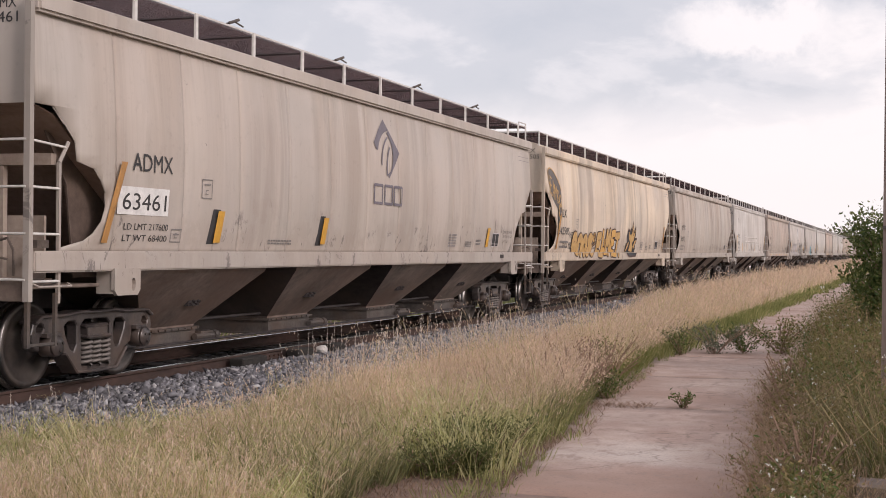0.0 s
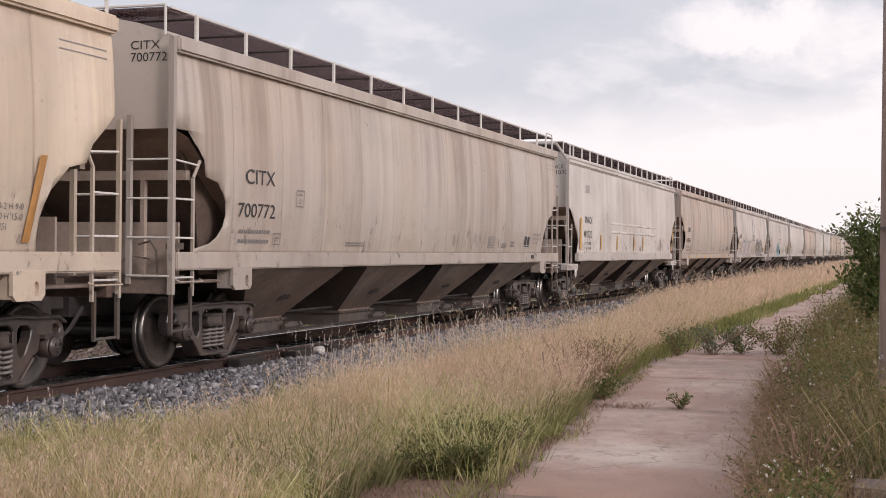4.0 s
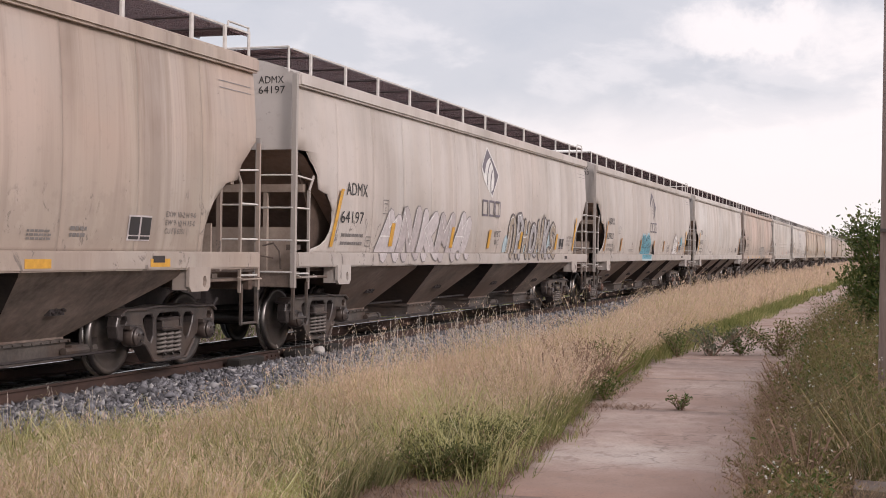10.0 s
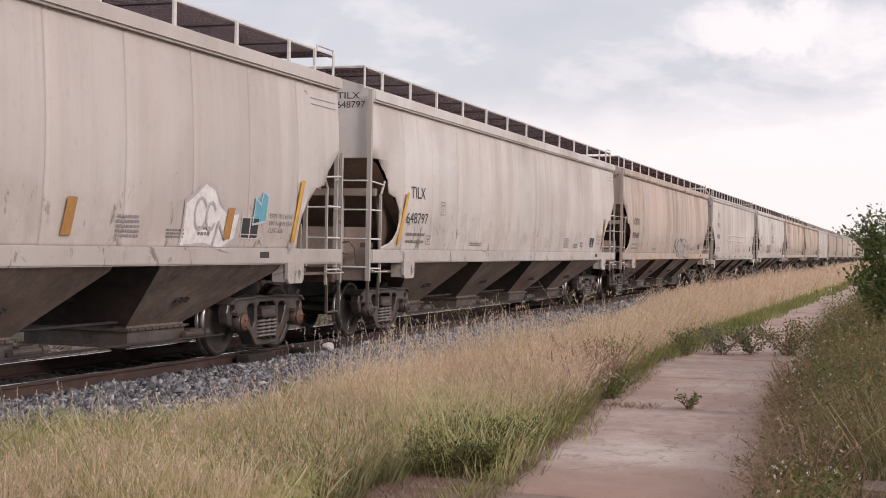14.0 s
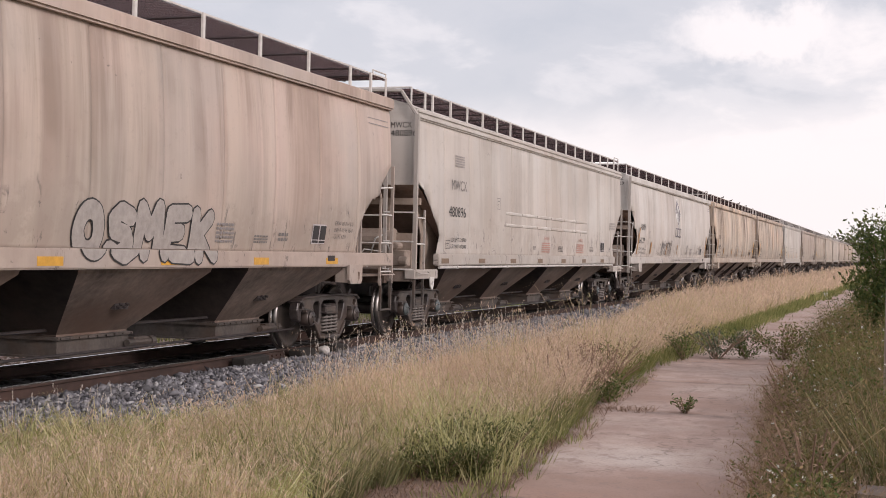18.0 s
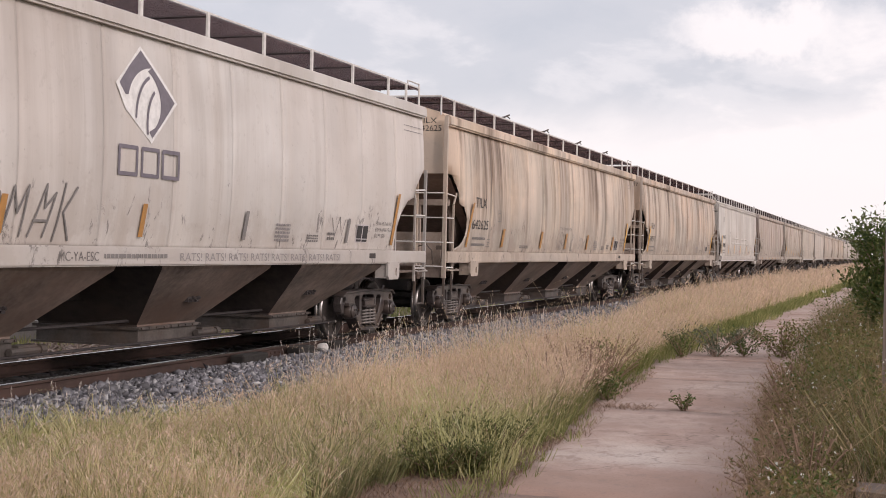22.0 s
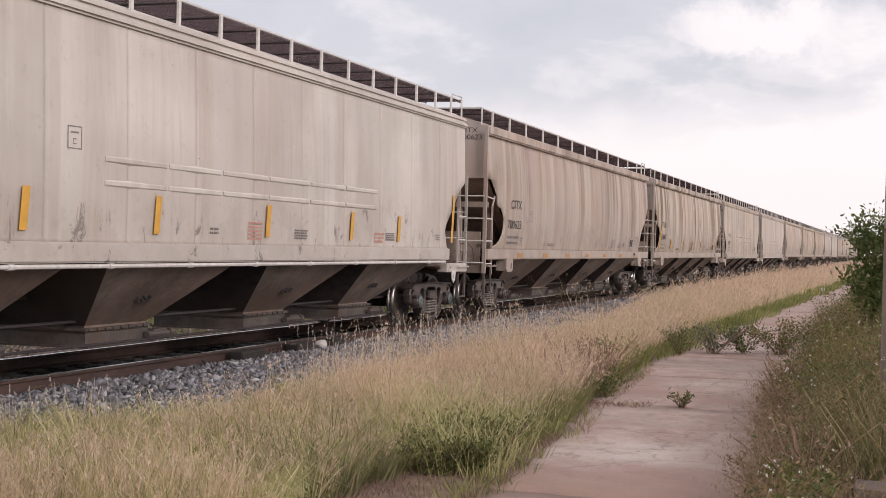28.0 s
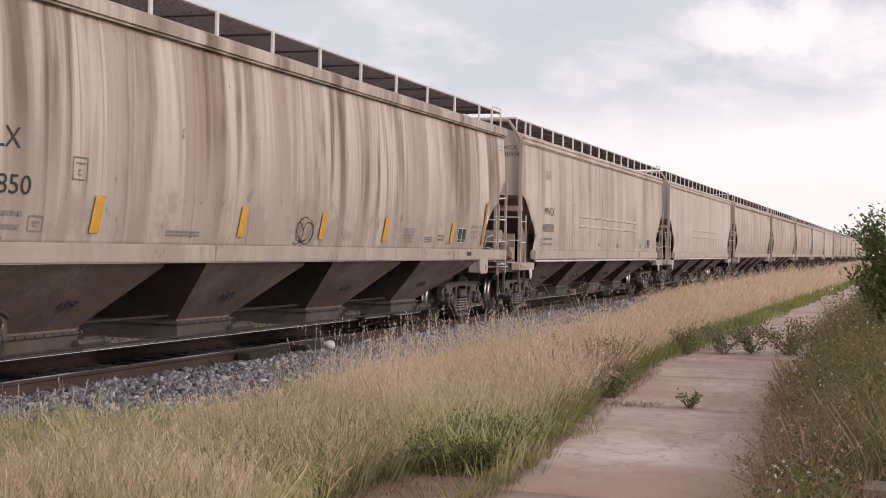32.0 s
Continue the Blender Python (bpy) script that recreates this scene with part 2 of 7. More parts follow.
def pink_concrete():
    """Old concrete: pinkish, with pale worn sheets, damp reddish stains and grit."""
    m, add, b = material("pink_concrete")
    at = add("NewGeometry").outputs["Position"]
    broad = grain(add, add("Mapping", {"Vector": at, "Location": (3.2, 1.9, 0), "Scale": (0.55, 0.40, 1.0)}).outputs[0], 0.55, 6.0, 0.58)
    other = grain(add, add("Mapping", {"Vector": at, "Location": (31, 7, 2), "Scale": (0.6, 0.45, 1.0)}).outputs[0], 0.60, 6.0, 0.6)
    small = grain(add, at, 2.2, 8.0, 0.66)
    flake = grain(add, add("Mapping", {"Vector": at, "Location": (5, 3, 0), "Scale": (1.0, 0.5, 1.0)}).outputs[0], 5.0, 8.0, 0.7)
    grit = grain(add, at, 34.0, 5.0, 0.75)
    colour = mixed(add, ramp(add, small, [(0.33, 0.0), (0.67, 1.0)]), (0.305, 0.212, 0.180), (0.475, 0.355, 0.308))
    colour = mixed(add, ramp(add, broad, [(0.48, 0.0), (0.62, 0.55)]), colour, (0.53, 0.445, 0.40))
    # a sheet of pale worn skin on one slab, and red clay trodden over its near end
    rough_at = add("VectorMath", {0: at, 1: add("VectorMath", {0: add("TexNoise", {"Vector": at, "Scale": 1.4, "Detail": 7.0, "Roughness": 0.65}).outputs["Color"], "Scale": 1.6}, operation="SCALE").outputs[0]}, operation="ADD").outputs[0]
    worn = add("VectorMath", {0: add("Mapping", {"Vector": rough_at, "Location": (-8.3 * 0.62, -13.9 * 0.75, 0), "Scale": (0.62, 0.75, 0.0)}).outputs[0]}, operation="LENGTH").outputs["Value"]
    clay = add("VectorMath", {0: add("Mapping", {"Vector": rough_at, "Location": (-8.3 * 0.45, -11.4 * 0.55, 0), "Scale": (0.45, 0.55, 0.0)}).outputs[0]}, operation="LENGTH").outputs["Value"]
    colour = mixed(add, ramp(add, clay, [(0.55, 0.65), (1.0, 0.0)]), colour, (0.30, 0.19, 0.150))
    colour = mixed(add, ramp(add, worn, [(0.25, 0.75), (0.85, 0.0)]), colour, (0.56, 0.495, 0.455))
    colour = mixed(add, ramp(add, other, [(0.46, 0.0), (0.60, 0.7)]), colour, (0.315, 0.205, 0.165))
    colour = mixed(add, ramp(add, flake, [(0.54, 0.0), (0.62, 0.6)]), colour, (0.27, 0.195, 0.17))
    colour = mixed(add, ramp(add, grit, [(0.52, 0.0), (0.68, 0.6)]), colour, (0.20, 0.145, 0.125))
    bent_at = add("VectorMath", {0: at, 1: add("TexNoise", {"Vector": at, "Scale": 1.7, "Detail": 4.0}).outputs["Color"]}, operation="ADD").outputs[0]
    crack = add("TexVoronoi", {"Vector": bent_at, "Scale": 0.24}, feature="DISTANCE_TO_EDGE").outputs["Distance"]
    colour = mixed(add, ramp(add, crack, [(0.0, 0.55), (0.005, 0.0)]), colour, (0.12, 0.09, 0.075))
    tie(m, colour, b.inputs["Base Color"])
    b.inputs["Roughness"].default_value = 0.92
    bump(m, add, b, math_node(add, "ADD", small, math_node(add, "MULTIPLY", grit, 0.5)), 0.4, 0.012)
    return m


def open_mesh():
    """Fine expanded-metal mesh: strands with daylight between them."""
    m, add, b = material("walkway_mesh")
    b.inputs["Base Color"].default_value = (0.15, 0.095, 0.10, 1)
    b.inputs["Roughness"].default_value = 0.7
    strand = grain(add, coords(add, (90, 60, 90)), 1.0, 1.0)
    mix = add("MixShader", {0: ramp(add, strand, [(0.40, 0.25), (0.60, 0.65)]), 1: b.outputs[0], 2: add("BsdfTransparent").outputs[0]})
    tie(m, mix.outputs[0], m.node_tree.nodes["Material Output"].inputs[0])
    return m


PAINT = car_paint()
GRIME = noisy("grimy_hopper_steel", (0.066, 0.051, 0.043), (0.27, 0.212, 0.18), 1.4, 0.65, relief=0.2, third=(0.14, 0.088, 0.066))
# darker copy of the hopper steel: shade on the end slopes, put into colour
GRIMESHADE = noisy("shaded_hopper_steel", (0.022, 0.017, 0.018), (0.075, 0.058, 0.052), 1.1, 0.85, relief=0.2, third=(0.10, 0.066, 0.050))
UNDER = noisy("dark_underframe", (0.022, 0.018, 0.019), (0.060, 0.050, 0.050), 3.0, 0.7)
CAST = noisy("cast_bogie_steel", (0.020, 0.017, 0.018), (0.085, 0.073, 0.070), 4.0, 0.33, relief=0.35, third=(0.11, 0.080, 0.065))
TREAD = plain("polished_steel", (0.50, 0.485, 0.47), 0.27, 1.0)
RUBBED = plain("rubbed_tread_steel", (0.20, 0.19, 0.185), 0.36, 1.0)
WHEEL = noisy("wheel_steel", (0.020, 0.017, 0.017), (0.062, 0.052, 0.047), 3.5, 0.45, third=(0.095, 0.078, 0.066))
MESHY = open_mesh()
DARKBAR = plain("dark_crossbar", (0.050, 0.036, 0.036), 0.7)
BRACKET = plain("white_bracket", (0.62, 0.60, 0.58), 0.6)
INK = plain("black_lettering", (0.035, 0.033, 0.035), 0.6)
FADED = plain("faded_lettering", (0.21, 0.195, 0.19), 0.7)
LOGO = plain("violet_grey_emblem", (0.155, 0.138, 0.165), 0.6)
YELLOW = plain("yellow_reflector", (0.62, 0.33, 0.045), 0.45)
ORANGE = plain("orange_reflector", (0.40, 0.20, 0.06), 0.5)
WHITE = plain("white_paint", (0.70, 0.69, 0.68), 0.55)
CYAN = plain("cyan_spray", (0.12, 0.36, 0.46), 0.55)
MUSTARD = plain("mustard_spray", (0.52, 0.32, 0.12), 0.6)
LILAC = plain("lilac_spray", (0.53, 0.49, 0.50), 0.6)
BLUECAP = plain("blue_bearing_cap", (0.115, 0.135, 0.14), 0.5)
PRINT = plain("small_black_print", (0.17, 0.155, 0.15), 0.7)
REDPRINT = plain("red_print", (0.50, 0.27, 0.225), 0.7)
# near-black stone colour that stands for the shade under the train
SHADESTONE = islands("oily_stone", [(0.014, 0.013, 0.014), (0.035, 0.032, 0.033), (0.055, 0.050, 0.050)], 0.7)
RUDDY = islands("ruddy_gravel", [(0.26, 0.185, 0.16), (0.38, 0.29, 0.25), (0.20, 0.145, 0.12), (0.48, 0.40, 0.36)], 0.9)
REDCAP = plain("rusty_bearing_cap", (0.14, 0.07, 0.05), 0.6)
RAIL = noisy("rusty_rail", (0.030, 0.018, 0.015), (0.082, 0.046, 0.036), 2.5, 0.8, relief=0.2, stretch=(1, 0.3, 1))
SLEEPER = noisy("creosoted_wood", (0.012, 0.011, 0.010), (0.040, 0.034, 0.030), 3.0, 0.9, relief=0.5, stretch=(0.4, 3, 3))
# bed far darker than the loose stones: shade of the gaps put into colour
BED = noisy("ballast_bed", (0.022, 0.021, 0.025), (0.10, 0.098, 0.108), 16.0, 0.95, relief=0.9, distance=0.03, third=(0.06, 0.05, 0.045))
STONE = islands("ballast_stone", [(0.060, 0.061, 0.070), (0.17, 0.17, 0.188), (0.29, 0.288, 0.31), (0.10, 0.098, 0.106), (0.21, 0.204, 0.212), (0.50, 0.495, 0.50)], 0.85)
GROUND = noisy("dry_soil_and_turf", (0.11, 0.092, 0.045), (0.25, 0.195, 0.115), 0.5, 1.0, relief=0.5, distance=0.03, third=(0.13, 0.15, 0.05))
SLAB = pink_concrete()
DRY = islands("dry_grass", [(0.551, 0.403, 0.249), (0.721, 0.560, 0.373), (0.806, 0.667, 0.476), (0.636, 0.473, 0.314), (0.488, 0.408, 0.228)], 0.8, 0.4, [(0.403, 0.382, 0.162), (0.583, 0.515, 0.270), (0.721, 0.614, 0.390), (0.307, 0.322, 0.124)])
SEED = islands("seed_heads", [(0.620, 0.446, 0.326), (0.760, 0.588, 0.459), (0.680, 0.507, 0.388), (0.820, 0.680, 0.561)], 0.85, 0.4)
GREEN = islands("green_grass", [(0.150, 0.182, 0.051), (0.280, 0.287, 0.104), (0.420, 0.392, 0.176), (0.200, 0.226, 0.073), (0.540, 0.459, 0.248)], 0.7, 0.4, [(0.100, 0.139, 0.041), (0.170, 0.201, 0.062), (0.260, 0.259, 0.093)])
WEED = islands("olive_weed", [(0.100, 0.105, 0.035), (0.200, 0.165, 0.065), (0.310, 0.215, 0.110), (0.130, 0.135, 0.045), (0.380, 0.260, 0.155)], 0.75, 0.35, [(0.080, 0.115, 0.028), (0.150, 0.170, 0.050), (0.260, 0.235, 0.095)])
BUSH = islands("bushy_weed_leaf", [(0.070, 0.090, 0.034), (0.125, 0.145, 0.052), (0.21, 0.21, 0.085), (0.095, 0.115, 0.042)], 0.65, 0.35)
LEAF = islands("shrub_leaf", [(0.048, 0.082, 0.026), (0.098, 0.136, 0.040), (0.175, 0.19, 0.064), (0.072, 0.112, 0.035)], 0.6, 0.3)
PALE = islands("pale_weed_leaf", [(0.12, 0.14, 0.09), (0.20, 0.21, 0.15), (0.10, 0.10, 0.06)], 0.8, 0.2)
PETAL = islands("white_petal", [(0.62, 0.62, 0.58), (0.75, 0.74, 0.70)], 0.7, 0.2)
STEM = islands("brown_stem", [(0.20, 0.135, 0.095), (0.33, 0.225, 0.165), (0.27, 0.175, 0.13)], 0.8, 0.25)
FARLEAF = islands("far_leaf", [(0.06, 0.075, 0.035), (0.11, 0.115, 0.06), (0.14, 0.12, 0.075)], 0.9)
CONCRETE = noisy("rough_concrete", (0.17, 0.155, 0.15), (0.34, 0.31, 0.30), 3.0, 0.9, relief=0.4, third=(0.10, 0.09, 0.085))
POLE = noisy("weathered_pole", (0.22, 0.16, 0.14), (0.38, 0.30, 0.27), 3.0, 0.9, relief=0.3, stretch=(3, 3, 0.4))
SOIL = noisy("reddish_soil", (0.13, 0.085, 0.066), (0.33, 0.235, 0.19), 5.0, 1.0, relief=0.7, distance=0.03, third=(0.22, 0.16, 0.09))
STRAW = islands("bleached_stalk", [(0.62, 0.55, 0.48), (0.74, 0.67, 0.60), (0.82, 0.76, 0.70)], 0.85, 0.4)

# ---- building helpers ----
def box(bm, x0, x1, y0, y1, z0, z1):
    m = Matrix.LocRotScale(((x0 + x1) / 2, (y0 + y1) / 2, (z0 + z1) / 2), None, (abs(x1 - x0), abs(y1 - y0), abs(z1 - z0)))
    return bmesh.ops.create_cube(bm, size=1.0, matrix=m)["verts"]


def rod(bm, a, b, r, sides=6):
    a, b = Vector(a), Vector(b)
    m = Matrix.Translation((a + b) / 2) @ (b - a).to_track_quat("Z", "Y").to_matrix().to_4x4()
    bmesh.ops.create_cone(bm, cap_ends=True, segments=sides, radius1=r, radius2=r, depth=(b - a).length, matrix=m)


def bent(bm, points, r, sides=6):
    for a, b in zip(points, points[1:]):
        rod(bm, a, b, r, sides)


def lathe_x(bm, profile, sides=28, slots=None):
    """Turn a list of (x, radius) round the X axis; slots: the material of each band."""
    rings = []
    for x, r in profile:
        rings.append([bm.verts.new((x, r * math.cos(2 * math.pi * i / sides), r * math.sin(2 * math.pi * i / sides))) for i in range(sides)])
    for k, (a, b) in enumerate(zip(rings, rings[1:])):
        for i in range(sides):
            f = bm.faces.new((a[i], b[i], b[(i + 1) % sides], a[(i + 1) % sides]))
            f.smooth = True
            if slots:
                f.material_index = slots[k]
    bm.faces.new(rings[0])
    bm.faces.new(rings[-1])


def plate_x(bm, x0, x1, outline, holes=()):
    """A plate that lies across X from x0 to x1, cut to an outline of (y, z), with holes."""
    edges = []
    for loop in (outline, *holes):
        vs = [bm.verts.new((x0, y, z)) for y, z in loop]
        edges += [bm.edges.new((vs[i], vs[(i + 1) % len(vs)])) for i in range(len(vs))]
    made = bmesh.ops.triangle_fill(bm, use_beauty=True, edges=edges)
    faces = [f for f in made["geom"] if isinstance(f, bmesh.types.BMFace)]
    up = bmesh.ops.extrude_face_region(bm, geom=faces)
    bmesh.ops.translate(bm, vec=(x1 - x0, 0, 0), verts=[v for v in up["geom"] if isinstance(v, bmesh.types.BMVert)])


def soften(bm, width, segments=1):
    bm.normal_update()
    sharp = [e for e in bm.edges if len(e.link_faces) == 2 and e.calc_face_angle(0) > 0.6]
    bmesh.ops.bevel(bm, geom=sharp, offset=width, segments=segments, affect="EDGES", clamp_overlap=True)


def finish(bm, name, mats, smooth=False):
    bmesh.ops.recalc_face_normals(bm, faces=bm.faces[:])
    data = bpy.data.meshes.new(name)
    bm.to_mesh(data)
    bm.free()
    for m in mats if isinstance(mats, (list, tuple)) else (mats,):
        data.materials.append(m)
    if smooth:
        data.polygons.foreach_set("use_smooth", [True] * len(data.polygons))
    return data


def part(name, bm, mats, parent, label="", at=None, smooth=False):
    """One mesh under a thing or under a part. bm: a bmesh, or a mesh to be shared."""
    ob = new(name, finish(bm, name, mats, smooth) if isinstance(bm, bmesh.types.BMesh) else bm)
    ob.parent = parent
    if at is not None:
        ob.location = at
    return tagged(ob, label)


def quad_cloud(name, verts, faces, mats, kind="stuff", label="", category="", slots=None):
    """One mesh from arrays of vertices (n, 3) and of faces (m, 3 or 4)."""
    data = bpy.data.meshes.new(name)
    n, k = faces.shape
    data.vertices.add(len(verts))
    data.vertices.foreach_set("co", np.ascontiguousarray(verts, np.float32).ravel())
    data.loops.add(n * k)
    data.loops.foreach_set("vertex_index", np.ascontiguousarray(faces, np.int32).ravel())
    data.polygons.add(n)
    data.polygons.foreach_set("loop_start", np.arange(0, n * k, k, dtype=np.int32))
    for m in mats if isinstance(mats, (list, tuple)) else (mats,):
        data.materials.append(m)
    if slots is not None:
        data.polygons.foreach_set("material_index", np.ascontiguousarray(slots, np.int32))
    data.update()
    data.validate()
    return tagged(new(name, data), label, category, kind=kind)


rng = np.random.default_rng(7)
LAND = -0.42


# ---- ground, ballast, track ----
def build_ground():
    xs = np.r_[-2600, -900, -300, -120, -60, -30, np.arange(-16, 30.1, 1.0), 45, 80, 160, 400, 1000, 2600]
    ys = np.r_[-1200, -300, -80, -30, np.arange(-10, 60, 1.0), np.arange(60, 200, 10), 240, 320, 500, 900, 1600, 4200]
    gx, gy = np.meshgrid(xs, ys, indexing="ij")
    gz = np.full(gx.shape, LAND)
    for i in range(len(xs)):
        for j in range(len(ys)):
            if abs(xs[i]) < 40 and -20 < ys[j] < 120:
                gz[i, j] += 0.05 * noise.noise((xs[i] * 0.5, ys[j] * 0.5, 3.0))
            if xs[i] > 9.0:
                gz[i, j] += 0.10 * min(1.0, (xs[i] - 9.0) / 4) * (1 if -20 < ys[j] < 200 else 0)
            if -3.5 < xs[i] < 3.5:
                gz[i, j] -= 0.12
            if 5.4 < xs[i] < 8.9:
                gz[i, j] = LAND - 0.035
    verts = np.stack([gx, gy, gz], -1).reshape(-1, 3)
    i, j = np.meshgrid(np.arange(len(xs) - 1), np.arange(len(ys) - 1), indexing="ij")
    a = (i * len(ys) + j).ravel()
    faces = np.stack([a, a + len(ys), a + len(ys) + 1, a + 1], -1)
    quad_cloud("ground", verts, faces, GROUND, "structure", "dry soil with patchy turf beside the railway", "ground")


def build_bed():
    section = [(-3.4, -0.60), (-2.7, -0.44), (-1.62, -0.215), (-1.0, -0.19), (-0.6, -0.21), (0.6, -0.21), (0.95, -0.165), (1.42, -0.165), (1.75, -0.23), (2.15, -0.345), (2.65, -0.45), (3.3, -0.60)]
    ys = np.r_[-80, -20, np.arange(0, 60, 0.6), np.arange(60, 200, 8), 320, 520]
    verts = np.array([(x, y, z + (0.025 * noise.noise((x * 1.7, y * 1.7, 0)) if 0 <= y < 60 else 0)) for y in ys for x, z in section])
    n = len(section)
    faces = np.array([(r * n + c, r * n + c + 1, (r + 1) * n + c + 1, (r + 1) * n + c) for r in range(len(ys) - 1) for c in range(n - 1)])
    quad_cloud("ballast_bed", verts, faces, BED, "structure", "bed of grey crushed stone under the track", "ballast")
    # loose crushed stone: jagged eight-sided lumps
    base = np.array([(1, 0, 0.2), (-1, 0, -0.2), (0.3, 1, 0), (-0.3, -1, 0), (0.2, 0.3, 1), (-0.2, -0.3, -1)], float) * 1.15
    tri = np.array([(0, 2, 4), (2, 1, 4), (1, 3, 4), (3, 0, 4), (2, 0, 5), (1, 2, 5), (3, 1, 5), (0, 3, 5)])

    def stones(count, x0, x1, y0, y1, lo, hi):
        pts = np.stack([rng.uniform(x0, x1, count), y0 + (y1 - y0) * rng.uniform(0, 1, count) ** 1.25], -1)
        size = rng.uniform(lo, hi, count) * np.where(rng.random(count) < 0.08, 1.5, 1.0)
        sx = np.array([s[0] for s in section])
        sz = np.array([s[1] for s in section])
        z = np.maximum(np.interp(pts[:, 0], sx, sz), LAND + 0.01) + size * rng.uniform(0.0, 0.75, count)
        lumps = (base[None] * rng.uniform(0.40, 1.35, (count, len(base), 1)) + rng.normal(0, 0.24, (count, len(base), 3))) * np.stack([rng.uniform(0.8, 1.35, count), rng.uniform(0.7, 1.2, count), rng.uniform(0.55, 0.95, count)], -1)[:, None]
        tip = rng.uniform(0, 6.28, count)
        c, s = np.cos(tip)[:, None], np.sin(tip)[:, None]
        lumps = np.stack([lumps[..., 0], lumps[..., 1] * c - lumps[..., 2] * s, lumps[..., 1] * s + lumps[..., 2] * c], -1)
        turn = rng.uniform(0, 6.28, count)
        c, s = np.cos(turn)[:, None], np.sin(turn)[:, None]
        lumps = np.stack([lumps[..., 0] * c - lumps[..., 1] * s, lumps[..., 0] * s + lumps[..., 1] * c, lumps[..., 2]], -1) * size[:, None, None]
        lumps += np.stack([pts[:, 0], pts[:, 1], z], -1)[:, None]
        return lumps.reshape(-1, 3), (tri[None] + (np.arange(count) * len(base))[:, None, None]).reshape(-1, 3)
    near_v, near_f = stones(34000, 0.90, 2.75, 9.0, 34.0, 0.016, 0.040)
    far_v, far_f = stones(12000, 0.90, 2.6, 34.0, 75.0, 0.025, 0.05)
    in_v, in_f = stones(3000, -2.3, -0.90, 9.0, 40.0, 0.018, 0.042)
    # stones between the rails are coloured dark in place of the train's shade
    shade_v, shade_f = stones(4500, -0.66, 0.66, 9.0, 40.0, 0.018, 0.040)
    quad_cloud("oily_stone", shade_v, shade_f, SHADESTONE, "stuff", "blackened stone between the rails, coloured as if in the train's shade", "gravel")
    spill_v, spill_f = stones(7500, 2.55, 3.95, 10.6, 17.5, 0.018, 0.042)
    verts = np.concatenate([near_v, far_v, in_v, spill_v])
    faces = np.concatenate([near_f, far_f + len(near_v), in_f + len(near_v) + len(far_v), spill_f + len(near_v) + len(far_v) + len(in_v)])
    # reddish gravel on the level ground beyond the track
    count = 6000
    base_v, base_f = stones(count, -2.0, -1.9, 12.0, 40.0, 0.02, 0.05)
    place = np.stack([rng.uniform(-5.4, -2.9, count), 14.0 + 22.0 * rng.random(count) - 0.0, np.zeros(count)], -1)
    lumps = base_v.reshape(count, -1, 3)
    lumps = lumps - lumps.mean(1, keepdims=True) + place[:, None] + np.array([0, 0, LAND + 0.02])
    quad_cloud("ruddy_gravel", lumps.reshape(-1, 3), base_f, RUDDY, "stuff", "reddish gravel strewn beyond the track", "gravel")
    quad_cloud("crushed_stone", verts, faces, STONE, "stuff", "loose grey crushed ballast stone along the track", "gravel")


RAIL_X = 0.775


def build_track():
    track = tagged(new("railway_track"), "rusty steel rails on dark wooden sleepers in ballast", "track", kind="structure")
    half = [(0.070, -0.172), (0.070, -0.158), (0.012, -0.140), (0.009, -0.045), (0.036, -0.036), (0.037, -0.008), (0.030, 0.0)]
    loop = half + [(-x, z) for x, z in reversed(half)]
    for side in (1, -1):
        bm = bmesh.new()
        ys = (-120.0, 60.0, 240.0, 520.0)
        rings = [[bm.verts.new((x, y, z)) for x, z in loop] for y in ys]
        for a, b in zip(rings, rings[1:]):
            for i in range(len(loop)):
                f = bm.faces.new((a[i], a[(i + 1) % len(loop)], b[(i + 1) % len(loop)], b[i]))
                if i in (5, 6, 7):
                    f.material_index = 1
        part("rail", bm, [RAIL, TREAD], track, "rusty rail with a polished running surface", (side * RAIL_X, 0, 0))
    bm = bmesh.new()
    box(bm, -1.32, 1.32, -0.115, 0.115, -0.34, -0.178)
    soften(bm, 0.012)
    wood = finish(bm, "sleeper", SLEEPER)
    bm = bmesh.new()
    box(bm, -0.17, 0.17, -0.09, 0.09, -0.178, -0.171)
    for x in (-0.11, 0.11):
        for y in (-0.05, 0.05):
            box(bm, x - 0.012, x + 0.012, y - 0.012, y + 0.012, -0.172, -0.145)
    plate = finish(bm, "tie_plate", RAIL)
    y = 1.0
    while y < 120:
        place = (random.uniform(-0.03, 0.05), y, random.uniform(-0.004, 0.004))
        piece = part("sleeper", wood, None, track, at=place)
        if 8 < y < 45:
            part("tie_plate", plate, None, piece, at=(RAIL_X, 0, 0))
        y += 0.56
    for y0, y1 in ((17.4, 18.2), (19.3, 19.9), (20.65, 21.2)):
        bm = bmesh.new()
        box(bm, 0.86, 1.08, y0, y1, -0.20, -0.02)
        soften(bm, 0.02)
        part("joint_cover", bm, SLEEPER, track, "black joint cover beside the rail")
    # bolted joints
    bm = bmesh.new()
    for y0 in (18.3, 39.2):
        box(bm, 0.012, 0.034, y0, y0 + 0.9, -0.135, -0.05)
        for k in range(6):
            rod(bm, (0.03, y0 + 0.08 + k * 0.15, -0.09), (0.055, y0 + 0.08 + k * 0.15, -0.09), 0.017)
    part("joint_bar", bm, RAIL, track, "bolted rusty joint bar", (RAIL_X, 0, 0))


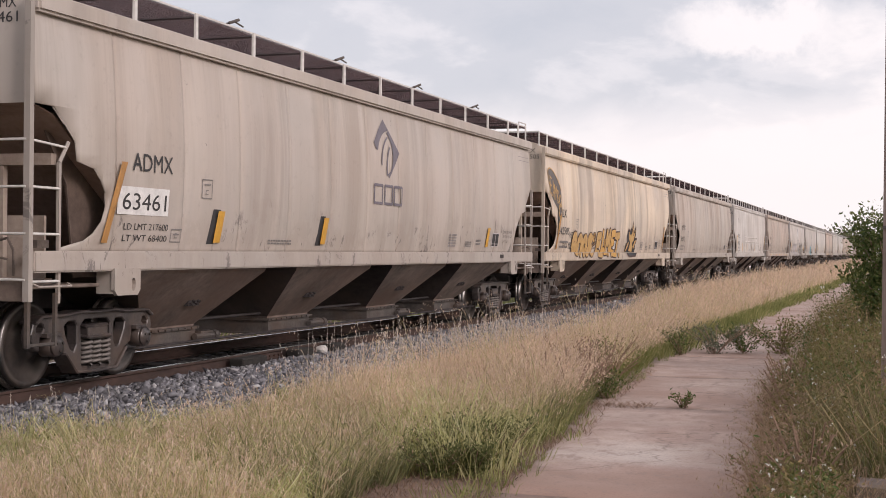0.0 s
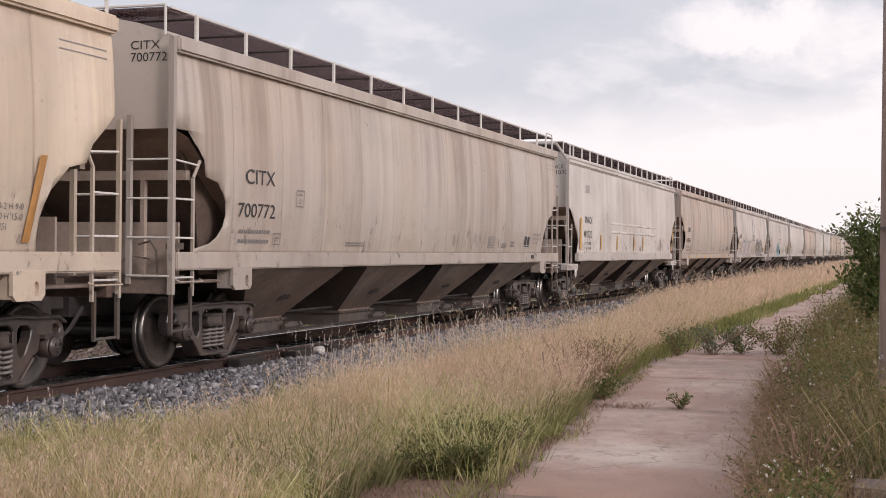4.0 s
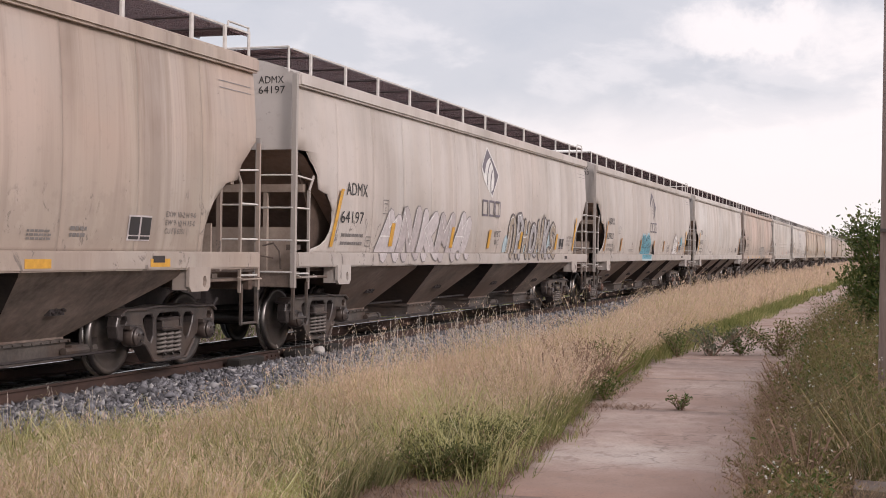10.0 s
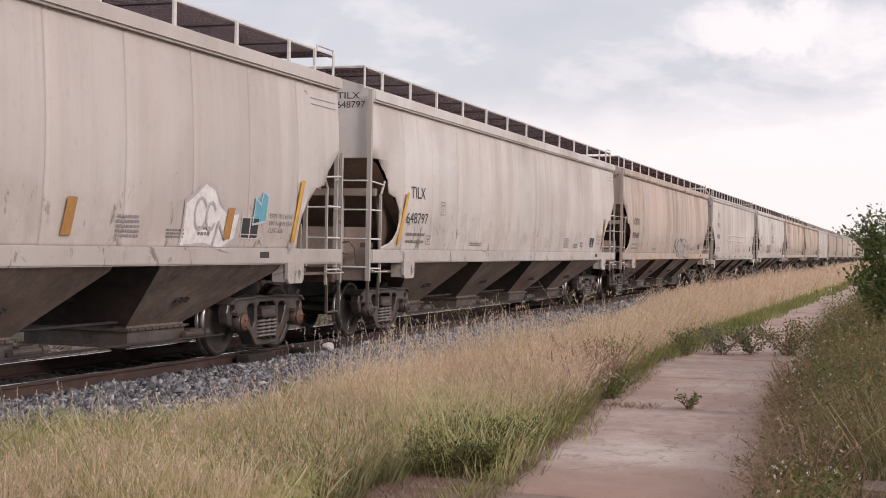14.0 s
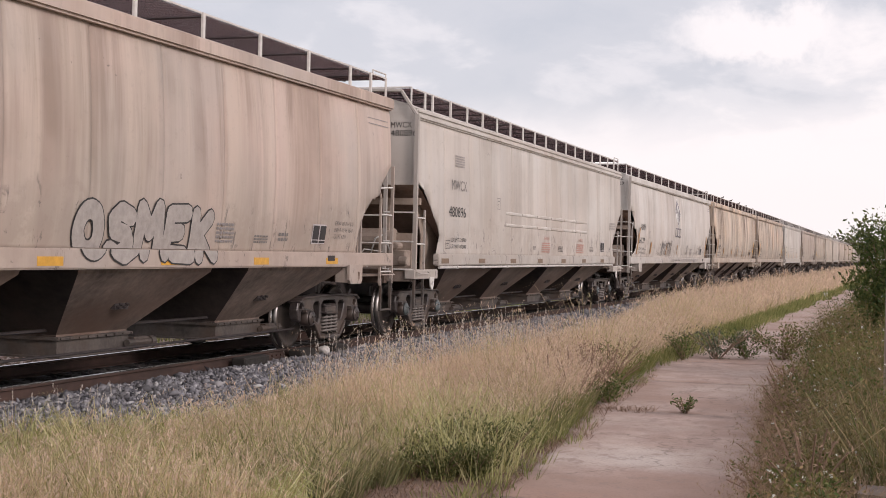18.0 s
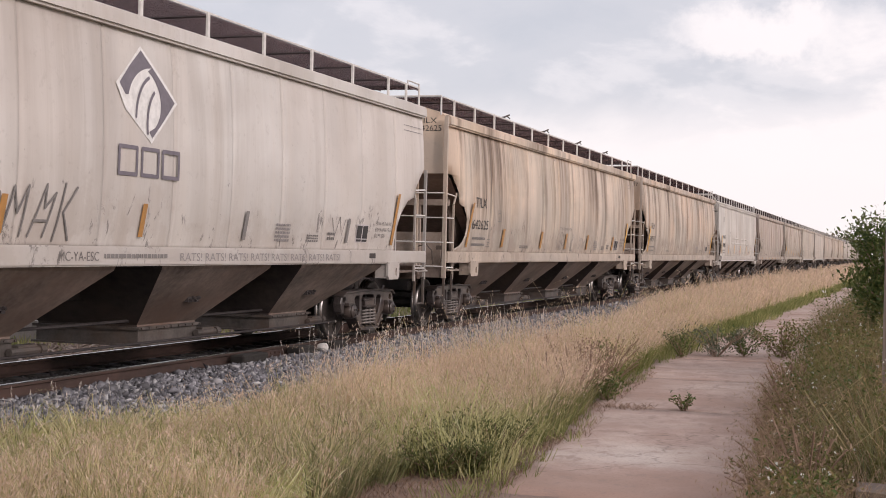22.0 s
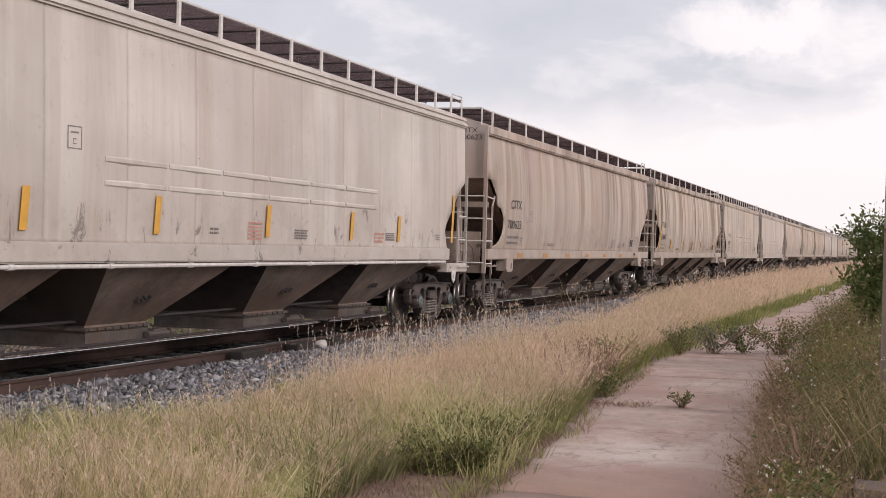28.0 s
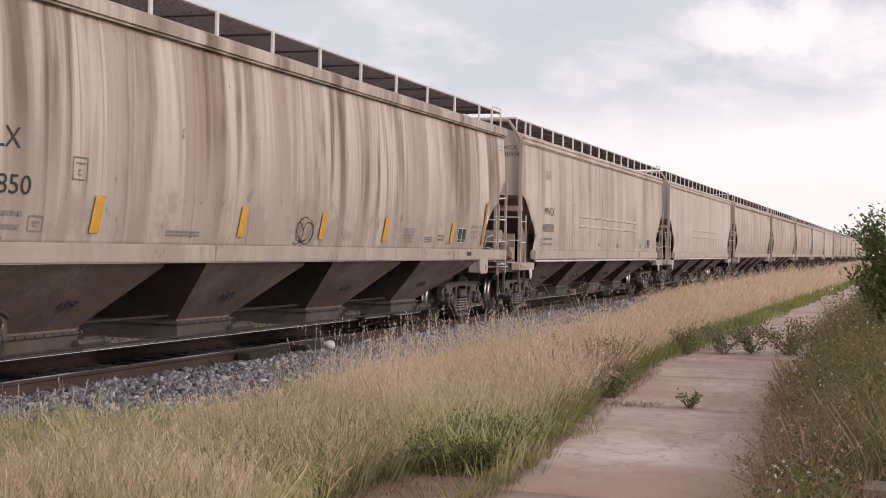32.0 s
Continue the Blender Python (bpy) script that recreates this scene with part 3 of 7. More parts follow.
def path_left(y):
    return float(np.interp(y, [-20, 5, 10.7, 14.2, 17, 24, 36, 60, 81, 140], [7.0, 6.85, 6.70, 6.42, 6.10, 5.75, 5.9, 6.2, 6.6, 7.2]))


def path_right(y):
    return float(np.interp(y, [-20, 10, 13, 17, 25, 40, 81, 140], [8.9, 8.85, 8.65, 8.35, 7.95, 7.95, 8.1, 8.4]))


def build_path():
    path = tagged(new("path"), "worn pink concrete path with cracked slabs and weeds", "path", kind="structure")
    marks = [-12, -8, -4, 0.2, 4.3, 10.5, 16.95, 21.2, 25.3, 29.6, 33.8, 38.1, 42.4, 46.6, 50.9, 55.2, 59.4, 64, 70, 76, 82, 90, 100, 112, 126, 140]
    for a, b in zip(marks, marks[1:]):
        bm = bmesh.new()
        n = 14
        drop = random.uniform(-0.003, 0.003)
        rows = []
        for k in range(n + 1):
            y = a + 0.011 + (b - a - 0.022) * k / n
            xl = path_left(y) + 0.10 * noise.noise((y * 1.3, 5, 0)) - 0.1
            xr = path_right(y) + 0.45
            rows.append([bm.verts.new((xl + (xr - xl) * c / 10, y + 0.02 * noise.noise((c * 1.1, k and k - n and 9 or y, 2)), LAND + 0.035 + drop + 0.008 * noise.noise((c * 0.6, y * 0.6, 1)))) for c in range(11)])
        for p, q in zip(rows, rows[1:]):
            for c in range(10):
                bm.faces.new((p[c], p[c + 1], q[c + 1], q[c])).smooth = True
        edge = [e for e in bm.edges if e.is_boundary]
        out = bmesh.ops.extrude_edge_only(bm, edges=edge)
        bmesh.ops.translate(bm, vec=(0, 0, -0.09), verts=[v for v in out["geom"] if isinstance(v, bmesh.types.BMVert)])
        part("slab", bm, SLAB, path)
    # bare reddish soil along the near edge of the concrete
    ys = np.arange(4.0, 30.0, 0.25)
    verts = np.array([(path_left(y) + (-0.06 if s else -1.5) + 0.10 * noise.noise((y * 2.1, s * 5.0, 0)), y, LAND + (0.043 if s else 0.01) + 0.012 * noise.noise((y * 3, s, 4))) for y in ys for s in (0, 1)])
    faces = np.array([(2 * i, 2 * i + 1, 2 * i + 3, 2 * i + 2) for i in range(len(ys) - 1)])
    quad_cloud("soil_edge", verts, faces, SOIL, "structure", "bare reddish soil along the edge of the concrete", "soil")


def build_low_wall():
    """A broken stretch of low concrete wall with a wire fence on posts, beyond the track."""
    wall = tagged(new("low_wall"), "low grey concrete wall with a wire fence beyond the track", "wall", kind="structure")
    wall.location = (-5.75, 22.9, LAND)
    turn = math.atan2(0.53, 0.71)
    wall.rotation_euler = (0, 0, turn)
    bm = bmesh.new()
    box(bm, -0.9, 0.92, 0.0, 0.22, -0.05, 0.40)
    bmesh.ops.subdivide_edges(bm, edges=bm.edges[:], cuts=3, use_grid_fill=True)
    for v in bm.verts:
        v.co += Vector((noise.noise(v.co * 4), noise.noise(v.co * 4 + Vector((9, 0, 0))), noise.noise(v.co * 4 + Vector((0, 9, 0))))) * 0.02
    part("concrete_base", bm, CONCRETE, wall)
    for x in (-0.8, 0.35):
        bm = bmesh.new()
        box(bm, x - 0.04, x + 0.04, 0.07, 0.15, 0.38, 1.25)
        part("fence_post", bm, UNDER, wall)
    bm = bmesh.new()
    for k in range(15):
        rod(bm, (-0.85 + 0.12 * k, 0.11, 0.38), (-0.85 + 0.12 * k, 0.11, 1.2), 0.006, 4)
    for z in (0.5, 0.75, 1.0, 1.2):
        rod(bm, (-0.9, 0.11, z), (0.9, 0.11, z), 0.006, 4)
    tagged(part("wire_mesh", bm, GATEGREY, wall), kind="stuff")


GATEGREY = plain("dull_wire", (0.28, 0.26, 0.25), 0.6)
build_ground()
build_bed()
build_low_wall()
build_track()
build_path()

# ---- covered hopper wagons ----
# Local frame of a wagon: y = 0 at its middle, front end (towards the camera's side of the line) at negative y, rail top z = 0.
LONG = {"round": 21.043, "flat": 20.509}
MID = {"round": 10.05, "flat": 9.66}
END = {"round": 19.78, "flat": 19.12}
WHEEL_R = 0.47


def side_x(kind, z):
    k = min(max((z - 1.45) / 2.5, 0.0), 1.0)
    if kind == "round":
        return 1.50 + 0.115 * math.sin(math.pi * k ** 0.85) ** 0.8
    return 1.565 + 0.03 * math.sin(math.pi * k) - 0.05 * k


def cut(kind, z):
    """Where the side sheet begins at its front end, at a height."""
    if kind == "round":
        return float(np.interp(z, [1.48, 1.56, 1.60, 1.68, 1.82, 1.97, 2.12, 2.25, 2.37, 2.43, 2.64, 2.80, 2.969, 2.971], [0.55, 0.70, 1.02, 1.18, 1.32, 1.37, 1.34, 1.24, 1.10, 0.78, 0.74, 0.56, 0.36, 0.07]))
    return float(np.interp(z, [1.48, 1.84, 1.95, 2.66, 2.74, 2.80, 3.90], [1.22, 1.40, 1.32, 0.44, 0.28, 0.10, 0.09]))


def rear_cut(kind, z):
    """How far the side sheet stops short of its rear end, at a height."""
    if kind == "round":
        return float(np.interp(z, [1.47, 1.62, 1.87, 2.12, 2.37, 2.43, 2.64, 2.969, 2.971], [1.48, 1.53, 1.51, 1.35, 1.04, 0.72, 0.60, 0.13, 0.07]))
    return cut(kind, z)


def side_sheet(kind, sign):
    bm = bmesh.new()
    zs = [1.47, 1.53, 1.60, 1.68, 1.75, 1.82, 1.97, 2.12, 2.25, 2.37, 2.43, 2.53, 2.64, 2.80, 2.969, 2.972, 3.2, 3.4, 3.6, 3.78, 3.92]
    end, bays = END[kind], (13 if kind == "round" else 12)
    step = (end - 0.10) / bays
    us = [0.07]
    for k in range(bays):
        us += [0.07 + step * (k + f) for f in (0.011, 0.05, 0.2, 0.5, 0.8, 0.95, 0.989, 1.0)]
    depth = 0.035 if kind == "round" else 0.016
    grid = []
    for z in zs:
        k = math.sin(math.pi * min(max((z - 1.5) / 2.4, 0), 1))
        row = []
        for u in us:
            f = ((u - 0.07) / step) % 1.0
            belly = 4 * f * (1 - f) if 0.001 < f < 0.999 else 0.0
            groove = 0.030 if (f < 0.001 or f > 0.999) and 0.1 < u < end - 0.1 else 0.0
            dent = 0.009 * noise.noise((u * 0.8, z * 0.7, 4.0 + sign))
            a, b = cut(kind, z), end - rear_cut(kind, z) + 0.07
            row.append((min(max(u, a), b), sign * (side_x(kind, z) - depth * k * (1 - belly ** 0.5) + dent * k - groove), z))
        grid.append(row)
    vs = [[bm.verts.new((x, u, z)) for u, x, z in row] for row in grid]
    for p, q in zip(vs, vs[1:]):
        for i in range(len(us) - 1):
            quad = (p[i], p[i + 1], q[i + 1], q[i])
            if abs(p[i].co.y - p[i + 1].co.y) + abs(q[i].co.y - q[i + 1].co.y) > 1e-4:
                bm.faces.new(quad).smooth = True
    bmesh.ops.remove_doubles(bm, verts=bm.verts[:], dist=0.0005)
    edge = [e for e in bm.edges if e.is_boundary]
    out = bmesh.ops.extrude_edge_only(bm, edges=edge)
    bmesh.ops.translate(bm, vec=(-sign * 0.02, 0, 0), verts=[v for v in out["geom"] if isinstance(v, bmesh.types.BMVert)])
    return bm


def coil(r, wire, height, turns, sides=5, per=12):
    bm = bmesh.new()
    rings = []
    for k in range(int(turns * per) + 1):
        a = 2 * math.pi * k / per
        out = Vector((math.cos(a), math.sin(a), 0))
        mid = out * r + Vector((0, 0, height * k / (turns * per)))
        rings.append([bm.verts.new(mid + out * wire * math.cos(2 * math.pi * s / sides) + Vector((0, 0, wire * math.sin(2 * math.pi * s / sides)))) for s in range(sides)])
    for a, b in zip(rings, rings[1:]):
        for s in range(sides):
            bm.faces.new((a[s], a[(s + 1) % sides], b[(s + 1) % sides], b[s])).smooth = True
    return bm


def bogie_meshes():
    made = {}
    bm = bmesh.new()
    R = WHEEL_R
    wheel = [(0.70, 0.10), (0.715, 0.13), (0.745, 0.145), (0.755, 0.30), (0.735, 0.385), (0.715, 0.40), (0.710, R - 0.005), (0.716, R + 0.026), (0.735, R + 0.026), (0.748, R + 0.002), (0.776, R - 0.001), (0.845, R - 0.006), (0.848, 0.405), (0.815, 0.385), (0.800, 0.30), (0.835, 0.16), (0.905, 0.135), (0.91, 0.075)]
    slots = [0] * (len(wheel) - 1)
    slots[9], slots[10] = 1, 2
    lathe_x(bm, wheel, 30, slots)
    lathe_x(bm, [(-x, r) for x, r in wheel], 30, slots)
    rod(bm, (-0.72, 0, 0), (0.72, 0, 0), 0.085, 14)
    rod(bm, (-1.08, 0, 0), (-0.9, 0, 0), 0.07, 12)
    rod(bm, (1.08, 0, 0), (0.9, 0, 0), 0.07, 12)
    # balance marks on the web, so that the turning shows
    for s in (-1, 1):
        box(bm, s * 0.803, s * 0.822, -0.035, 0.035, 0.24, 0.36)
    made["wheelset"] = finish(bm, "wheelset", [WHEEL, TREAD, RUBBED])
    bm = bmesh.new()
    half = [(0.0, 0.80), (0.34, 0.81), (0.62, 0.785), (0.90, 0.785), (1.08, 0.78), (1.19, 0.72), (1.23, 0.60), (1.19, 0.45), (1.08, 0.41), (1.07, 0.57), (0.78, 0.57), (0.75, 0.42), (0.62, 0.36), (0.49, 0.23), (0.40, 0.14), (0.0, 0.13)]
    outline = half + [(-y, z) for y, z in reversed(half[1:-1])]
    nest = [(-0.28, 0.20), (0.28, 0.20), (0.29, 0.45), (0.30, 0.66), (0.22, 0.72), (-0.22, 0.72), (-0.30, 0.66), (-0.29, 0.45)]
    boss = [(1.00, 0.65), (1.02, 0.70), (1.09, 0.71), (1.14, 0.66), (1.13, 0.61), (1.03, 0.61)]
    eye = [(0.38, 0.45), (0.43, 0.37), (0.50, 0.40), (0.60, 0.57), (0.62, 0.66), (0.55, 0.71), (0.42, 0.71), (0.38, 0.66)]
    plate_x(bm, -0.07, 0.07, outline, [nest, eye, boss, [(-y, z) for y, z in reversed(eye)], [(-y, z) for y, z in reversed(boss)]])
    # flanges that give the casting its depth
    for s in (-1, 1):
        for (a, b) in zip(half[:5], half[1:6]):
            box_between(bm, s, a, b, 0.035, 0.12)
        for (a, b) in zip(half[12:15], half[13:16]):
            box_between(bm, s, a, b, 0.03, 0.11)
    soften(bm, 0.012)
    made["side_frame"] = finish(bm, "side_frame", CAST)
    made["spring"] = finish(coil(0.078, 0.021, 0.285, 5.5, 4, 9), "spring", SPRING)
    bm = bmesh.new()
    box(bm, -1.16, 1.16, -0.20, 0.20, 0.50, 0.64)
    box(bm, -1.19, 1.19, -0.25, 0.25, 0.50, 0.545)
    box(bm, -1.15, 1.15, -0.24, 0.24, 0.62, 0.665)
    rod(bm, (0, 0, 0.62), (0, 0, 0.86), 0.2, 16)
    soften(bm, 0.02)
    made["bolster"] = finish(bm, "bogie", CAST)
    bm = bmesh.new()
    lathe_x(bm, [(-0.10, 0.10), (-0.08, 0.125), (0.06, 0.125), (0.075, 0.115), (0.085, 0.08), (0.10, 0.075), (0.105, 0.02)], 16)
    for k in range(3):
        a = 2.1 * k + 0.5
        rod(bm, (0.07, 0.075 * math.cos(a), 0.075 * math.sin(a)), (0.115, 0.075 * math.cos(a), 0.075 * math.sin(a)), 0.016)
    box(bm, -0.09, 0.06, -0.14, 0.14, 0.09, 0.135)
    made["bearing"] = finish(bm, "bearing", CAST)
    bm = bmesh.new()
    lathe_x(bm, [(0.080, 0.118), (0.105, 0.112), (0.110, 0.085), (0.122, 0.080), (0.126, 0.02)], 16)
    for k in range(3):
        a = 2.1 * k + 0.5
        rod(bm, (0.11, 0.055 * math.cos(a), 0.055 * math.sin(a)), (0.142, 0.055 * math.cos(a), 0.055 * math.sin(a)), 0.016)
    made["cap"] = finish(bm, "bearing_cap", CAST)
    bm = bmesh.new()
    for s in (-1, 1):
        box(bm, -0.95, 0.95, s * 0.34 - 0.03, s * 0.34 + 0.03, 0.33, 0.43)
        for x in (-0.78, 0.78):
            box(bm, x - 0.06, x + 0.06, s * 0.38 - 0.02, s * 0.40 + 0.03, 0.28, 0.5)
    made["brake_beam"] = finish(bm, "brake_beam", UNDER)
    return made


def box_between(bm, s, a, b, thick, half):
    """A flange along the edge of a casting from (y, z) to (y, z)."""
    mid = ((a[0] + b[0]) / 2 * s, (a[1] + b[1]) / 2)
    length = math.hypot(b[0] - a[0], b[1] - a[1]) + 0.02
    turn = math.atan2(b[1] - a[1], (b[0] - a[0]) * s)
    m = Matrix.Translation((0, mid[0], mid[1])) @ Matrix.Rotation(turn, 4, "X") @ Matrix.Diagonal((2 * half, length, thick, 1))
    bmesh.ops.create_cube(bm, size=1.0, matrix=m)


# lighter than the castings: the light on the springs is put into the colour
SPRING = noisy("lit_spring_steel", (0.10, 0.088, 0.080), (0.24, 0.215, 0.20), 5.0, 0.42)
BOGIE = bogie_meshes()
AXLE = 0.905


def bogie(car, y):
    frame_ob = part("bogie", BOGIE["bolster"], None, car, "cast steel two-axle bogie", (0, y, 0))
    for s in (-1, 1):
        part("side_frame", BOGIE["side_frame"], None, frame_ob, at=(s * 1.05, 0, 0))
        for k in (-1, 1):
            part("spring", BOGIE["spring"], None, frame_ob, at=(s * 1.09, k * 0.185, 0.20))
        part("spring", BOGIE["spring"], None, frame_ob, at=(s * 1.09, 0, 0.20))
        for k in (-1, 1):
            part("bearing", BOGIE["bearing"], None, frame_ob, at=(s * 1.13, k * AXLE, WHEEL_R)).rotation_euler = (0, 0, 0 if s > 0 else math.pi)
            part("bearing_cap", BOGIE["cap"], None, frame_ob, at=(s * 1.13, k * AXLE, WHEEL_R)).rotation_euler = (0, 0, 0 if s > 0 else math.pi)
    for k in (-1, 1):
        part("wheelset", BOGIE["wheelset"], None, frame_ob, "dark steel wheelset with bright treads", (0, k * AXLE, WHEEL_R))
    part("brake_beam", BOGIE["brake_beam"], None, frame_ob)
    return frame_ob


def hopper_car(kind):
    """A covered hopper wagon with all its parts, front end to the camera."""
    car = new("hopper_wagon")
    mid, end = MID[kind], END[kind]

    def put(name, bm, mats, label="", smooth=False, parent=car):
        bmesh.ops.translate(bm, vec=(0, -mid, 0), verts=bm.verts[:])
        return part(name, bm, mats, parent, label, smooth=smooth)

    flat = kind == "flat"
    for s in (1, -1):
        put("side_sheet", side_sheet(kind, s), PAINT)
        # sill along the foot of the side
        bm = bmesh.new()
        u0, u1 = (1.20, end - 1.15) if flat else (0.02, end + 0.03)
        box(bm, s * 1.50, s * 1.625, u0, u1, 1.27, 1.49)
        soften(bm, 0.018, 2)
        put("side_sill", bm, PAINT, "pale painted side sill")
        # rolled plate over the side
        bm = bmesh.new()
        if flat:
            box(bm, s * 1.45, s * 1.575, 0.08, end, 3.90, 4.00)
            box(bm, s * 1.42, s * 1.555, 0.08, end, 4.005, 4.10)
        else:
            box(bm, s * 1.44, s * 1.60, 0.10, end, 3.90, 4.10)
        soften(bm, 0.03, 2)
        put("top_chord", bm, PAINT)
        # grated walkway on brackets
        bm = bmesh.new()
        y0, y1 = (0.30, end - 0.25) if flat else (0.14, end - 0.05)
        for k in range(19):
            x = s * (0.44 + 0.0545 * k)
            box(bm, x - 0.004, x + 0.004, y0, y1, 4.42, 4.445)
        y = y0
        while y < y1:
            box(bm, s * 0.44, s * 1.43, y - 0.010, y + 0.010, 4.41, 4.425)
            y += 0.10
        tagged(put("walkway", bm, MESHY, "dark steel grating walkway"), kind="stuff")
        bm = bmesh.new()
        box(bm, s * 1.425, s * 1.445, y0, y1, 4.436, 4.460)
        put("walkway_edge", bm, BRACKET)
        places = [0.72, 1.15] + [2.23 + 1.085 * k for k in range(15)] + [end - 0.75] if flat else [0.77, 2.15] + [3.60 + 1.615 * k for k in range(10)] + [end - 0.75]
        bm = bmesh.new()
        box(bm, s * 1.435, s * 1.465, -0.030, 0.030, 4.09, 4.455)
        white = len(bm.faces)
        rod(bm, (s * 1.44, 0, 4.40), (s * 0.42, 0, 4.40), 0.016, 5)
        rod(bm, (s * 0.62, 0, 4.33), (s * 0.62, 0, 4.41), 0.016, 5)
        bm.faces.ensure_lookup_table()
        for f in bm.faces[white:]:
            f.material_index = 1
        shared = finish(bm, "bracket", [BRACKET, DARKBAR])
        for y in places:
            part("bracket", shared, None, car, at=(0, y - mid, 0))
        # corner posts, ladders and steps at both ends
        for e in (0, 1):
            def at_end(u):
                return u if e == 0 else end - u + (0.0 if flat else 0.03)
            y_post = at_end(0.0 if flat else -0.02)
            inner = at_end(0.50)
            bm = bmesh.new()
            box(bm, s * (1.53 if e == 0 else 1.55), s * 1.60, y_post - (0.035 if e == 0 else 0.022), y_post + (0.035 if e == 0 else 0.022), 0.98 if not flat else 1.06, (3.98 if flat else 4.06) if e == 0 else 2.96)
            if flat and e == 0:
                rod(bm, (s * 1.565, y_post, 3.95), (s * 1.25, y_post, 4.40), 0.035)
                rod(bm, (s * 1.25, y_post, 4.40), (s * 0.45, y_post, 4.43), 0.035)
            put("corner_post", bm, PAINT, "pale corner post")
            bm = bmesh.new()
            box(bm, s * 1.545, s * 1.585, y_post - 0.025, y_post + 0.025, 0.52, 1.02)
            box(bm, s * 1.55, s * 1.585, at_end(0.45) - 0.02, at_end(0.45) + 0.02, 0.52, 1.06)
            bent(bm, [(s * 1.565, y_post, 0.54), (s * 1.565, at_end(0.45), 0.54)], 0.018)
            put("sill_step", bm, GATE, "grimy sill step")
            bm = bmesh.new()
            box(bm, s * 0.96, s * 1.02, y_post - 0.03, y_post + 0.03, 1.10, 4.15 if flat else 3.14)
            put("end_post", bm, PAINT)
            bm = bmesh.new()
            top = 2.28 if flat else 2.40
            box(bm, s * 1.55, s * 1.585, inner - 0.019, inner + 0.019, 1.06 if flat else 0.95, top)
            if not flat:
                rod(bm, (s * 1.57, inner, top), (s * 1.57, at_end(0.66), 2.62), 0.022)
            put("ladder_post", bm, PAINT)
            for z in ((1.66, 2.13) if flat else (1.18, 1.66, 2.13, 2.60)):
                bm = bmesh.new()
                far = at_end(0.62) if (z > 2.5 and not flat) else inner
                rod(bm, (s * 1.575, y_post, z), (s * 1.575, far, z - (0.04 if z > 2.5 else 0.0)), 0.014)
                put("rung", bm, BRACKET)
            for z in ((1.20, 1.70, 2.22) if flat else (1.20, 1.66, 2.13, 2.60)):
                bm = bmesh.new()
                rod(bm, (s * 0.98, y_post - (0.03 if e == 0 else -0.03), z), (s * 1.56, y_post - (0.03 if e == 0 else -0.03), z), 0.014)
                put("rung", bm, BRACKET)
            bm = bmesh.new()
            bent(bm, [(s * 1.60, at_end(0.02), 1.16), (s * 1.665, at_end(0.04), 1.13), (s * 1.665, at_end(0.60), 1.13), (s * 1.60, at_end(0.62), 1.16)], 0.010)
            put("grab_iron", bm, PAINT)
            if flat:
                bm = bmesh.new()
                box(bm, s * 1.40, s * 1.60, min(at_end(-0.06), at_end(1.22)), max(at_end(-0.06), at_end(1.22)), 1.03, 1.20)
                soften(bm, 0.012)
                put("platform_sill", bm, PAINT)
                bm = bmesh.new()
                ring = [(at_end(0.72), 1.06), (at_end(0.98), 1.06), (at_end(0.93), 0.88), (at_end(0.85), 0.82), (at_end(0.77), 0.88)]
                hole = [(at_end(0.85) + 0.035 * math.cos(k), 0.94 + 0.05 * math.sin(k)) for k in np.linspace(0, 5.5, 8)]
                plate_x(bm, s * 1.60, s * 1.62, ring, [hole])
                put("lifting_lug", bm, BRACKET)
            else:
                bm = bmesh.new()
                a0, a1 = sorted((at_end(1.46), at_end(2.0)))
                mid_y = (a0 + a1) / 2
                outline = [(a0, 1.30), (a1, 1.30), (a1, 1.06), (a1 - 0.06, 1.0), (a0 + 0.06, 1.0), (a0, 1.06)]
                hole = [(mid_y + 0.12 + 0.05 * math.cos(k), 1.12 + 0.075 * math.sin(k)) for k in np.linspace(0, 5.6, 10)]
                plate_x(bm, s * 1.60, s * 1.645, outline, [hole])
                box(bm, s * 1.40, s * 1.60, a0 + 0.02, a1 - 0.02, 1.02, 1.28)
                put("jacking_pad", bm, PAINT, "pale jacking pad with an oval hole")
    # roof with its long hatch
    bm = bmesh.new()
    prof = [(-1.50, 4.09), (-1.3, 4.19), (-1.0, 4.28), (-0.6, 4.36), (0.0, 4.395), (0.6, 4.36), (1.0, 4.28), (1.3, 4.19), (1.50, 4.09)]
    rows = [[bm.verts.new((x, y, z)) for x, z in prof] for y in (0.09, end)]
    for i in range(len(prof) - 1):
        bm.faces.new((rows[0][i], rows[0][i + 1], rows[1][i + 1], rows[1][i]))
    put("roof", bm, PAINT, "pale roof sheet", smooth=True)
    bm = bmesh.new()
    box(bm, -0.33, 0.33, 0.7, end - 0.6, 4.36, 4.45)
    soften(bm, 0.02)
    put("hatch", bm, PAINT, "long trough hatch cover")
    # platform over each end of the roof
    for e in (0, 1):
        y0 = 0.05 if e == 0 else end - 0.55
        bm = bmesh.new()
        for k in range(14):
            box(bm, -1.42, 1.42, y0 + 0.01 + k * 0.036, y0 + 0.016 + k * 0.036, 4.425, 4.445)
        for x in (-1.42, -0.7, 0.0, 0.7, 1.42):
            box(bm, x - 0.008, x + 0.008, y0, y0 + 0.5, 4.40, 4.45)
        tagged(put("end_walkway", bm, MESHY, "dark steel grating"), kind="stuff")
        bm = bmesh.new()
        yo = 0.03 if e == 0 else end + 0.0
        bent(bm, [(-1.43, yo, 4.10), (-1.43, yo, 4.462), (1.43, yo, 4.462), (1.43, yo, 4.10)], 0.018)
